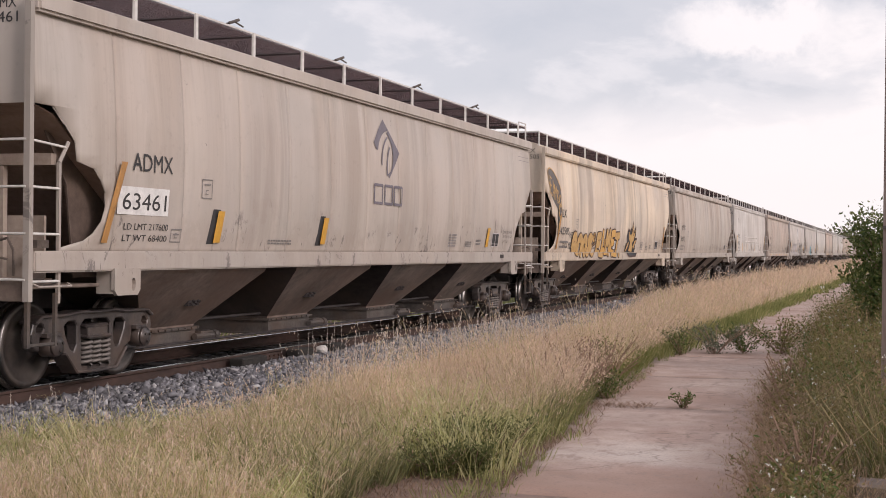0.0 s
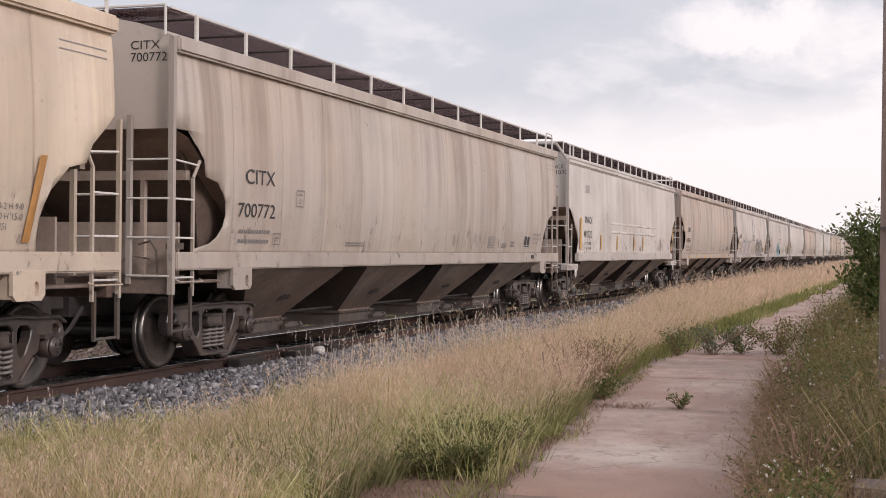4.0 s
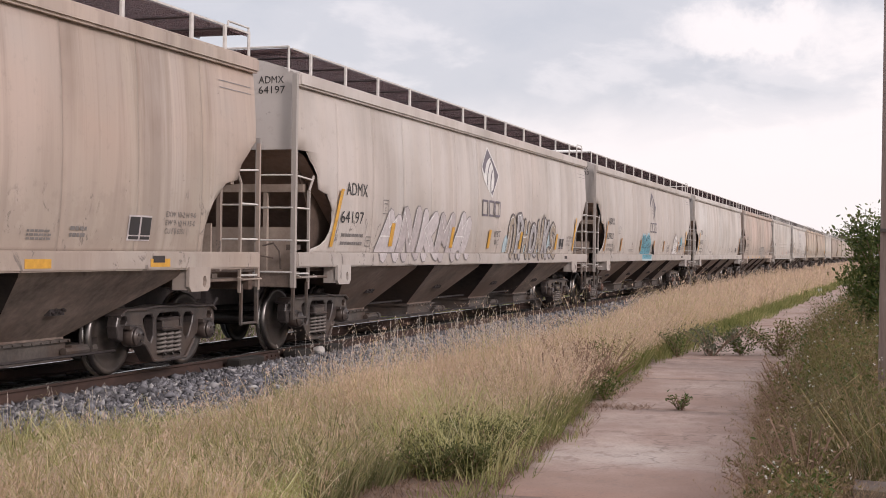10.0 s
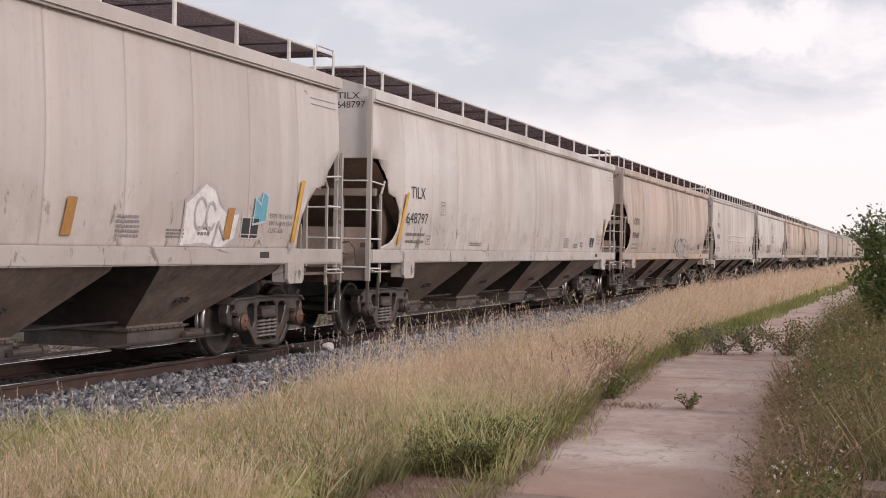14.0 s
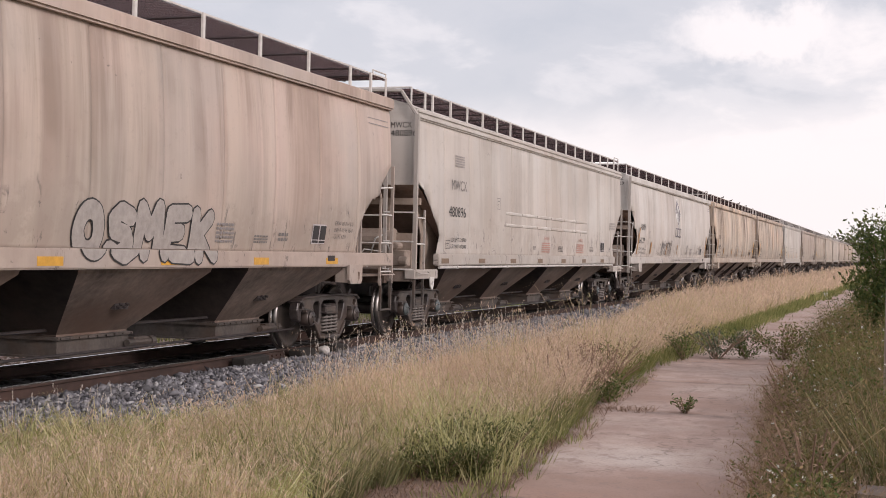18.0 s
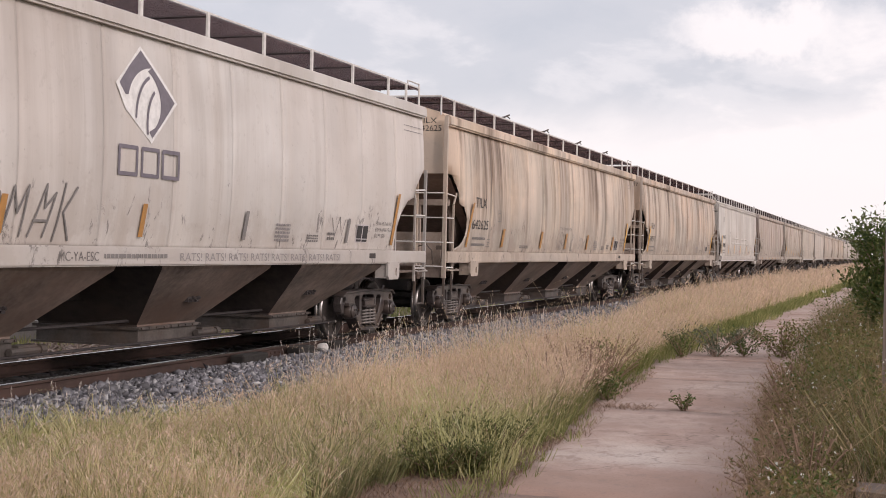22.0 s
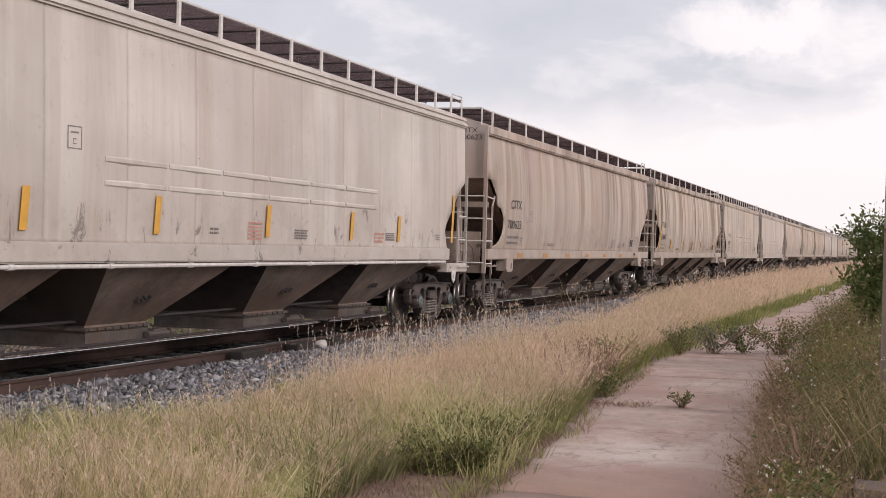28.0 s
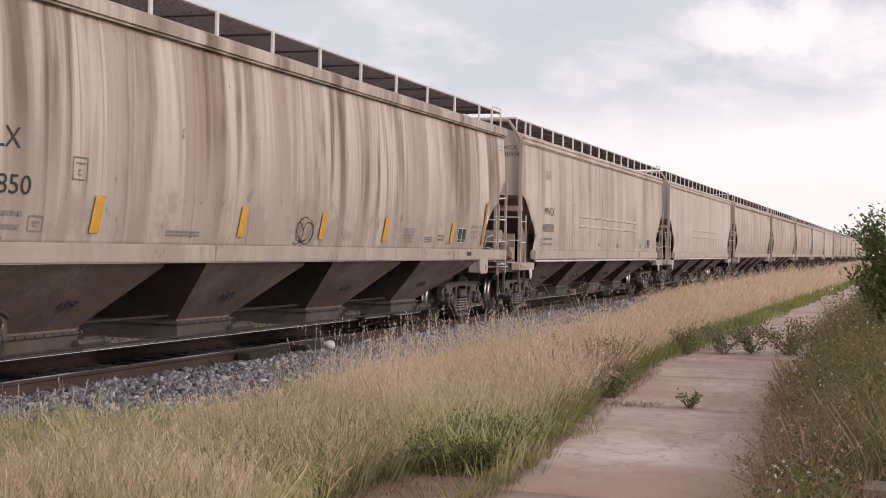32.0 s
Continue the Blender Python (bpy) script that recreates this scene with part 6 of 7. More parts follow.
    for x, tops in ((0.09, 0.86), (0.20, 0.88), (0.36, 0.80), (0.44, 0.86), (0.60, 0.88), (0.68, 0.92), (0.80, 0.60)):
        lift = sweep(bm, "round", [(7.66 + 2.04 * (x + d), 1.31 + 0.93 * y * tops) for d, y in ((-0.02, 0.12), (0.0, 0.55), (-0.01, 0.75), (0.03, 1.0), (0.08, 0.86), (0.06, 0.62), (0.02, 0.5))], 0.028, lift)
        lift = 0.030 + (lift - 0.030) % 0.006
    tagged(part("graffiti", bm, INK, car, "dark lines of cyan sprayed letters"), kind="stuff")
    scrawl(car, "round", 9.62, 10.46, 1.55, 1.84, INK, 11, 0.026, 6)
    blot(car, "round", 14.97, 16.45, 1.42, 2.30, [(0.0, 0.08), (0.02, 0.7), (0.2, 0.85), (0.34, 1.0), (0.52, 0.92), (0.62, 0.70), (0.80, 0.56), (1.0, 0.62), (0.94, 0.2), (0.7, 0.04), (0.4, 0.12)], WHITE, MAUVE, [arc(0.28, 0.55, 0.10, 0.22, 30, 330), arc(0.46, 0.52, 0.08, 0.20, 30, 330), [(0.55, 0.1), (0.6, 0.45), (0.75, 0.2), (0.85, 0.5)]], "lilac and white sprayed bubble letters", 0.05)
    blot(car, "round", 16.82, 17.24, 1.80, 2.24, [(0, 0), (0.9, 0.1), (1, 0.9), (0.6, 1), (0.5, 0.6), (0.1, 0.8)], CYAN, PALEBLUE, [], "small cyan sprayed shape", 0.03)
    throwup(WAGONS[9][0], "round", 10.34, 13.45, 1.31, 2.10, ("loop", "snake", "twin", "comb", "kick"), (HAZE, HAZE), INK, "grey bubble letters with black outlines", 0.21, 0.02, seed=41)
    car = WAGONS[11][0]
    throwup(car, "round", 6.1, 8.62, 1.52, 2.16, ("spike", "twin", "loop", "twin", "spike", "kick"), (FADED,), FADED, "thin grey sprayed letters", 0.022, 0.005, 0.12, seed=14)
    for k in range(8):
        lettering(car, "round", "RATS!", 10.78 + 0.63 * k, 11.32 + 0.63 * k, 1.325, 1.425, SCUFFED, "sprayed_word")
    lettering(car, "round", "MC-YA-ESC", 8.28, 9.02, 1.33, 1.43, PRINT, "sprayed_word")
    bars(car, "round", 9.12, 10.5, 1.34, 1.42, 1, FADED)
    scrawl(car, "round", 15.5, 16.4, 1.70, 1.98, FADED, 16, 0.022, 3)
    curls(WAGONS[16][0], "round", 8.9, 9.7, 1.52, 1.95, INK, 17, 5)
    curls(WAGONS[12][0], "round", 8.8, 10.3, 1.52, 2.05, FADED, 18, 8)
    curls(WAGONS[12][0], "round", 10.4, 13.2, 1.52, 1.98, SCUFFED, 19, 11)
    scrawl(WAGONS[3][0], "round", 12.2, 13.6, 1.6, 1.9, FADED, 18, 0.02, 4)
    # hold-down arms that stand above the roof of two wagons
    for n in (1, 12):
        car = WAGONS[n][0]
        for y in (-5.4, -1.75, 1.95, 5.6):
            bm = bmesh.new()
            bent(bm, [(1.05, y, 4.44), (1.28, y, 4.49), (1.42, y + 0.05, 4.53), (1.42, y + 0.30, 4.50)], 0.013)
            rod(bm, (1.38, y - 0.03, 4.50), (1.46, y + 0.10, 4.56), 0.02, 8)
            part("hatch_arm", bm, GATE, car, "grey bent hatch arm")


build_train()


# ---- grass, weeds and shrubs ----
CURLY = islands("curly_grass", [(0.324, 0.340, 0.110), (0.497, 0.482, 0.210), (0.670, 0.625, 0.364), (0.410, 0.427, 0.154), (0.778, 0.724, 0.496)], 0.75, 0.4, [(0.497, 0.416, 0.220), (0.626, 0.548, 0.320), (0.367, 0.373, 0.144)])
RUSSET = islands("russet_grass", [(0.26, 0.165, 0.115), (0.40, 0.275, 0.20), (0.22, 0.175, 0.08), (0.46, 0.34, 0.25), (0.30, 0.20, 0.145)], 0.8, 0.35)
ARCHING = islands("arching_bank_grass", [(0.112, 0.140, 0.043), (0.213, 0.202, 0.084), (0.403, 0.314, 0.174), (0.157, 0.185, 0.056), (0.314, 0.213, 0.134)], 0.7, 0.4, [(0.269, 0.174, 0.112), (0.414, 0.280, 0.185), (0.336, 0.280, 0.123)])
LUSH = islands("lush_grass", [(0.116, 0.134, 0.059), (0.201, 0.210, 0.093), (0.305, 0.289, 0.148), (0.439, 0.351, 0.224)], 0.6, 0.4)
def blades(xy, height, width, lean, curl=0.45, away=None, droop=0.0):
    """Blades that arch: triangles from the roots, heights, widths and leans of n blades; away: the way each one leans; droop: how far the tips hang over."""
    n = len(xy)
    turn, fall = rng.uniform(0, 6.283, n), rng.uniform(0, 6.283, n)
    if away is not None:
        fall = away + rng.normal(0, 0.5, n)
    up = np.array([0, 0, 1.0])
    side = np.stack([np.cos(turn), np.sin(turn), np.zeros(n)], -1) * (width / 2)[:, None]
    out = np.stack([np.cos(fall), np.sin(fall), np.zeros(n)], -1) * (lean * height)[:, None]
    root = np.stack([xy[:, 0], xy[:, 1], np.full(n, LAND - 0.02)], -1)
    mid = root + out * (1 - curl) * 0.7 + up * (height * 0.6)[:, None]
    tip = root + out + up * (height * (1 - 0.35 * lean ** 2))[:, None]
    if droop:
        hang = droop * rng.uniform(0.2, 1.0, n)
        top = root + out * 0.75 + up * (height * 0.92)[:, None]
        tip = root + out * (1.0 + 0.9 * hang)[:, None] + up * (height * (1 - 0.55 * hang))[:, None]
        verts = np.stack([root - side, root + side, mid - side * 0.85, mid + side * 0.85, top - side * 0.6, top + side * 0.6, tip], 1).reshape(-1, 3)
        tri = np.array([[0, 1, 3], [0, 3, 2], [2, 3, 5], [2, 5, 4], [4, 5, 6]])
        return verts, (tri[None] + (np.arange(n) * 7)[:, None, None]).reshape(-1, 3), top, tip
    verts = np.stack([root - side, root + side, mid - side * 0.75, mid + side * 0.75, tip], 1).reshape(-1, 3)
    tri = np.array([[0, 1, 3], [0, 3, 2], [2, 3, 4]])
    faces = (tri[None] + (np.arange(n) * 5)[:, None, None]).reshape(-1, 3)
    return verts, faces, mid, tip


def florets(mid, tip, per, size, spread, foot=0.35):
    """Small seed flakes along the upper part of each stalk."""
    n = len(mid)
    k = rng.uniform(foot, 1.03, (n, per, 1))
    place = mid[:, None] * (1 - k) + tip[:, None] * k + rng.normal(0, 1, (n, per, 3)) * spread * (1.1 - k)
    place = place.reshape(-1, 3)
    m = len(place)
    a = rng.normal(0, 1, (m, 3))
    a /= np.linalg.norm(a, axis=1)[:, None]
    b = rng.normal(0, 1, (m, 3))
    b -= a * (a * b).sum(1)[:, None]
    b /= np.linalg.norm(b, axis=1)[:, None]
    a[:, 2] = np.abs(a[:, 2]) + 0.4
    s = size * rng.uniform(0.6, 1.5, m)[:, None]
    verts = np.stack([place - a * s, place + b * s * 0.4, place + a * s], 1).reshape(-1, 3)
    return verts, np.arange(m * 3).reshape(-1, 3)


def leaves(place, size, slim=0.5, up=0.3):
    """Rhombic leaves, folded a little, at the given places."""
    m = len(place)
    a = rng.normal(0, 1, (m, 3))
    a[:, 2] = np.abs(a[:, 2]) * 0.6 + up
    a /= np.linalg.norm(a, axis=1)[:, None]
    b = np.cross(a, rng.normal(0, 1, (m, 3)))
    b /= np.linalg.norm(b, axis=1)[:, None]
    c = np.cross(a, b)
    s = (size * rng.uniform(0.55, 1.35, m))[:, None]
    verts = np.stack([place, place + a * s * 0.5 + b * s * slim * 0.5 + c * s * 0.08, place + a * s, place + a * s * 0.5 - b * s * slim * 0.5 + c * s * 0.08], 1).reshape(-1, 3)
    quad = np.array([[0, 1, 2], [0, 2, 3]])
    return verts, (quad[None] + (np.arange(m) * 4)[:, None, None]).reshape(-1, 3)


def joined(*pairs):
    verts, faces, count = [], [], 0
    for v, f in pairs:
        verts.append(v)
        faces.append(f + count)
        count += len(v)
    return np.concatenate(verts), np.concatenate(faces)


def scatter(n, y0, y1, left, right, power=1.0, patchy=0.0, seed=0.0):
    """Roots between two lines x = left(y), right(y); denser near y0; thinned in patches."""
    y = y0 + (y1 - y0) * rng.random(n) ** power
    k = rng.random(n)
    x = np.array([left(v) for v in y]) * (1 - k) + np.array([right(v) for v in y]) * k
    if patchy:
        keep = np.array([noise.noise((a * 0.9, b * 0.9, seed)) for a, b in zip(x, y)]) + rng.normal(0, 0.25, n) > patchy - 0.35
        x, y = x[keep], y[keep]
    return np.stack([x, y], -1)


def tufted(centres, per, radius):
    """Blades gathered in tufts: roots, the way each leans, and a size for each tuft."""
    n = len(centres)
    a, r = rng.uniform(0, 6.283, n * per), radius * np.sqrt(rng.random(n * per))
    xy = np.repeat(centres, per, 0) + np.stack([r * np.cos(a), r * np.sin(a)], -1)
    return xy, a, np.repeat(np.exp(rng.normal(0, 0.22, n)), per)


def verge_right(y):
    return float(np.interp(y, [6, 10.6, 11.2, 12.2, 13.4, 14.5, 22, 30], [5.62, 5.62, 5.66, 5.85, 6.15, path_left(14.5) - 0.25, path_left(22) - 0.25, path_left(30) - 0.55])) if y < 30 else path_left(y) - 0.55


def verge_left(y):
    return float(np.interp(y, [6, 10.7, 11.2, 12.2, 13.5, 14.8, 18, 22, 28, 33, 38, 45, 90, 260], [2.1, 2.15, 2.95, 3.5, 3.35, 3.2, 3.4, 3.7, 3.7, 3.2, 2.6, 2.1, 1.9, 2.0]))


def ridge(y):
    """Where the tall dry grass begins."""
    return np.interp(y, [6, 11, 14, 17.8, 21, 28, 33, 39, 48, 60], [3.6, 3.8, 3.85, 4.2, 4.55, 4.5, 3.9, 3.0, 2.2, 1.9])


def tall(x, y):
    """Height of the dry grass at a place."""
    base = np.interp(y, [6, 11, 14.5, 17, 22, 34, 60], [0.42, 0.46, 0.60, 0.68, 0.64, 0.62, 0.68])
    edge = np.clip((x - ridge(y)) / 0.8 + 0.5, 0.0, 1.0)
    lump = np.array([noise.noise((a * 0.7, b * 0.7, 11.0)) for a, b in zip(x, y)])
    return np.maximum(0.30, base * (0.42 + 0.58 * edge) * (1 + 0.30 * lump))


def build_verge():
    # dry flowering grass between the ballast and the path
    stalks, heads = [], []
    for n, per, y0, y1, w, flakes, size, spread in ((1500, 21, 7.0, 21.0, 0.0048, 10, 0.0145, 0.026), (1200, 18, 21.0, 42.0, 0.008, 7, 0.022, 0.036), (800, 16, 42.0, 90.0, 0.02, 6, 0.045, 0.06), (360, 14, 90.0, 260.0, 0.06, 4, 0.12, 0.12)):
        centres = scatter(n, y0, y1, verge_left, verge_right, 1.05, 0.0, 2.0)
        xy, away, big = tufted(centres, per, 0.16 if y0 < 40 else 0.4)
        keep = (xy[:, 0] < np.array([verge_right(v) for v in xy[:, 1]]) + 0.1) & (xy[:, 0] > np.array([verge_left(v) for v in xy[:, 1]]) - 0.2)
        xy, away, big = xy[keep], away[keep], big[keep]
        h = tall(xy[:, 0], xy[:, 1]) * rng.uniform(0.6, 1.2, len(xy)) * big
        v, f, mid, tip = blades(xy, h, w * rng.uniform(0.7, 1.5, len(xy)), rng.uniform(0.08, 0.75, len(xy)), away=away, droop=0.55 if y0 < 40 else 0.0)
        stalks.append((v, f))
        full = rng.random(len(mid)) < (0.55 if y0 < 10 else 0.9) + 0.45 * (xy[:, 1] > 13.5)
        heads.append(florets(mid[full], tip[full], flakes, size, spread, -0.25 if y0 < 40 else 0.35))
    v, f = joined(*stalks)
    quad_cloud("dry_grass", v, f, DRY, label="tall straw-coloured dry grass beside the ballast", category="grass")
    v, f = joined(*heads)
    quad_cloud("grass_seed_heads", v, f, SEED, label="pinkish tan seed heads of the dry grass", category="grass")
    # green undergrowth and the fresh strip along the path
    sets = []
    for n, per, y0, y1, w, lo, hi, la, ra in ((1100, 22, 6.5, 15.5, 0.009, 0.16, 0.44, verge_left, verge_right), (500, 20, 15.5, 30.0, 0.009, 0.12, 0.36, verge_left, verge_right),
                                             (360, 24, 12.6, 24.0, 0.009, 0.16, 0.48, lambda y: path_left(y) - 0.75, lambda y: path_left(y) - 0.08), (560, 22, 24.0, 60.0, 0.016, 0.14, 0.34, lambda y: path_left(y) - 0.9, lambda y: path_left(y) + 0.05),
                                             (300, 20, 60.0, 160.0, 0.05, 0.15, 0.32, lambda y: path_left(y) - 1.2, lambda y: path_left(y) + 0.1)):
        xy, away, big = tufted(scatter(n, y0, y1, la, ra), per, 0.11 if y0 < 24 else 0.3)
        sets.append(blades(xy, rng.uniform(lo, hi, len(xy)) * big, w * rng.uniform(0.6, 1.5, len(xy)), rng.uniform(0.2, 1.1, len(xy)), away=away)[:2])
    # fine curly yellow-green grass at the foot of the near stalks
    xy, away, big = tufted(scatter(1500, 8.2, 14.5, lambda y: verge_left(y) + 0.25, lambda y: min(verge_right(y), 5.9), 1.1), 20, 0.13)
    h = rng.uniform(0.14, 0.40, len(xy)) * big
    v, f, mid, tip = blades(xy, h, rng.uniform(0.006, 0.013, len(xy)), rng.uniform(0.25, 1.0, len(xy)), away=away, droop=1.0)
    pick = rng.random(len(mid)) < 0.25
    quad_cloud("curly_grass", *joined((v, f), florets(mid[pick], tip[pick], 5, 0.010, 0.010, -0.1)), CURLY, label="fine curly yellow-green grass in the verge", category="grass")
    # blades and dry stems that grow through the low bushes
    xy, away, big = tufted(scatter(90, 10.9, 12.4, lambda y: 5.6, lambda y: path_left(y) - 0.08, 1.0), 14, 0.12)
    v, f, mid, tip = blades(xy, rng.uniform(0.25, 0.58, len(xy)) * big, rng.uniform(0.005, 0.010, len(xy)), rng.uniform(0.2, 0.9, len(xy)), away=away, droop=0.8)
    quad_cloud("stray_grass", *joined((v, f), florets(mid[::3], tip[::3], 8, 0.012, 0.014, -0.2)), CURLY, label="stray yellow-green blades among the low bushes", category="grass")
    # beyond the track
    xy = scatter(16000, 8.0, 70.0, lambda y: -10.0, lambda y: -4.6 if y < 23 else -3.4, 1.2)
    sets.append(blades(xy, rng.uniform(0.10, 0.30, len(xy)), np.full(len(xy), 0.02), rng.uniform(0.1, 0.6, len(xy)))[:2])
    v, f = joined(*sets)
    quad_cloud("green_grass", v, f, GREEN, label="green grass under the dry stalks and along the path", category="grass")
    # rank green grass at the foot of the dry stalks near the path
    xy, away, big = tufted(scatter(620, 9.6, 17.2, lambda y: verge_right(y) - 0.75, lambda y: min(verge_right(y) + 0.12, path_left(y) - 0.12), 1.0), 26, 0.13)
    sets = [blades(xy, rng.uniform(0.16, 0.46, len(xy)) * big, 0.009 * rng.uniform(0.6, 1.6, len(xy)), rng.uniform(0.15, 1.0, len(xy)), away=away)[:2]]
    xy, away, big = tufted(scatter(260, 9.4, 12.4, lambda y: 4.4, lambda y: verge_right(y) + 0.1, 1.0), 26, 0.14)
    sets.append(blades(xy, rng.uniform(0.14, 0.42, len(xy)) * big, 0.010 * rng.uniform(0.6, 1.6, len(xy)), rng.uniform(0.2, 1.1, len(xy)), away=away)[:2])
    quad_cloud("rank_grass", *joined(*sets), LUSH, label="rank dark green grass at the foot of the dry stalks", category="grass")
    # pale tall stalks that stand before the ballast
    xy = scatter(260, 14.5, 23.0, lambda y: verge_left(y) - 0.35, lambda y: verge_left(y) + 0.9)
    far = scatter(26, 10.6, 12.2, lambda y: 1.75, lambda y: 2.3)
    xy = np.concatenate([xy, far])
    v, f, mid, tip = blades(xy, np.where(xy[:, 1] < 13, 0.55, 1.0) * rng.uniform(0.65, 1.10, len(xy)), np.full(len(xy), 0.006), rng.uniform(0.03, 0.22, len(xy)))
    quad_cloud("pale_stalks", *joined((v, f), florets(mid, tip, 16, 0.014, 0.008, 0.45)), STRAW, label="pale tall grass stalks with feathery heads", category="grass")
    # low sprouts that creep over the edge of the concrete
    xy, away, big = tufted(scatter(240, 8.0, 30.0, lambda y: path_left(y) - 0.45, lambda y: path_left(y) + 0.16, 1.0, 0.3, 5.0), 16, 0.10)
    v, f, _, _ = blades(xy, rng.uniform(0.06, 0.22, len(xy)) * big, np.full(len(xy), 0.008), rng.uniform(0.3, 1.2, len(xy)), away=away)
    quad_cloud("edge_sprouts", v + np.array([0, 0, 0.04]), f, GREEN, label="low green sprouts along the concrete edge", category="grass")
    # litter of dry stems over the edge of the concrete
    xy = np.concatenate([scatter(4200, 8.0, 14.0, lambda y: verge_right(y) - 0.1, lambda y: path_left(y) + 0.08), scatter(900, 14.0, 22.0, lambda y: path_left(y) - 0.25, lambda y: path_left(y) + 0.30), scatter(260, 16.7, 17.2, lambda y: 5.9, lambda y: 6.9)])
    v, f, _, _ = blades(xy, rng.uniform(0.03, 0.09, len(xy)), np.full(len(xy), 0.008), rng.uniform(0.8, 2.0, len(xy)))
    quad_cloud("grass_litter", v + np.array([0, 0, 0.05]), f, STEM, label="dry brown litter on the concrete edge", category="grass")


def plant(name, x, y, spread, height, count, size, mats, label, category="weed", stems=9, slim=0.45, floor=LAND, flowers=0):
    """A herb or low shrub: stems that fan out from one root, with leaves along them."""
    thing = tagged(new(name), label, category)
    thing.location = (x, y, floor)
    root = np.zeros((stems, 3))
    a = rng.uniform(0, 6.283, stems)
    r = spread * np.sqrt(rng.uniform(0.1, 1, stems))
    tip = np.stack([r * np.cos(a), r * np.sin(a), height * rng.uniform(0.6, 1.0, stems)], -1)
    for p, q in zip(root, tip):
        bm = bmesh.new()
        mid = (p + q) / 2 + np.array([0, 0, 0.1 * height])
        bent(bm, [tuple(p), tuple(mid), tuple(q)], 0.005 if height < 0.6 else 0.008, 4)
        part("stem", bm, STEM, thing)
    k = rng.uniform(0.12, 1.02, count)
    pick = rng.integers(0, stems, count)
    place = tip[pick] * k[:, None] + np.array([0, 0, 0.2 * height]) * (k * (1 - k))[:, None] * 2 + rng.normal(0, 0.09, (count, 3)) * spread
    place[:, 2] = np.abs(place[:, 2])
    v, f = leaves(place, np.full(count, size), slim)
    crown = quad_cloud("foliage", v, f, mats, "stuff")
    crown.parent = thing
    if flowers:
        top = tip[rng.integers(0, stems, flowers)] + rng.normal(0, 0.07, (flowers, 3)) * spread
        v, f = leaves(np.repeat(top, 4, 0), np.full(flowers * 4, 0.022), 0.9)
        bloom = quad_cloud("blossom", v, f, PETAL, "stuff")
        bloom.parent = thing
    return thing


def bank_height(x, y):
    k = np.clip((x - path_right(y) + 0.25) / 1.1, 0.12, 1.0)
    return float(np.interp(y, [6, 9, 14, 22, 40], [0.55, 0.85, 1.15, 1.45, 1.5])) * k ** 0.9


def bank_left(y):
    """Where the growth of the bank begins: farther back from the concrete beyond the weeds."""
    return path_right(y) + float(np.interp(y, [18, 26], [0.24, 0.55]))


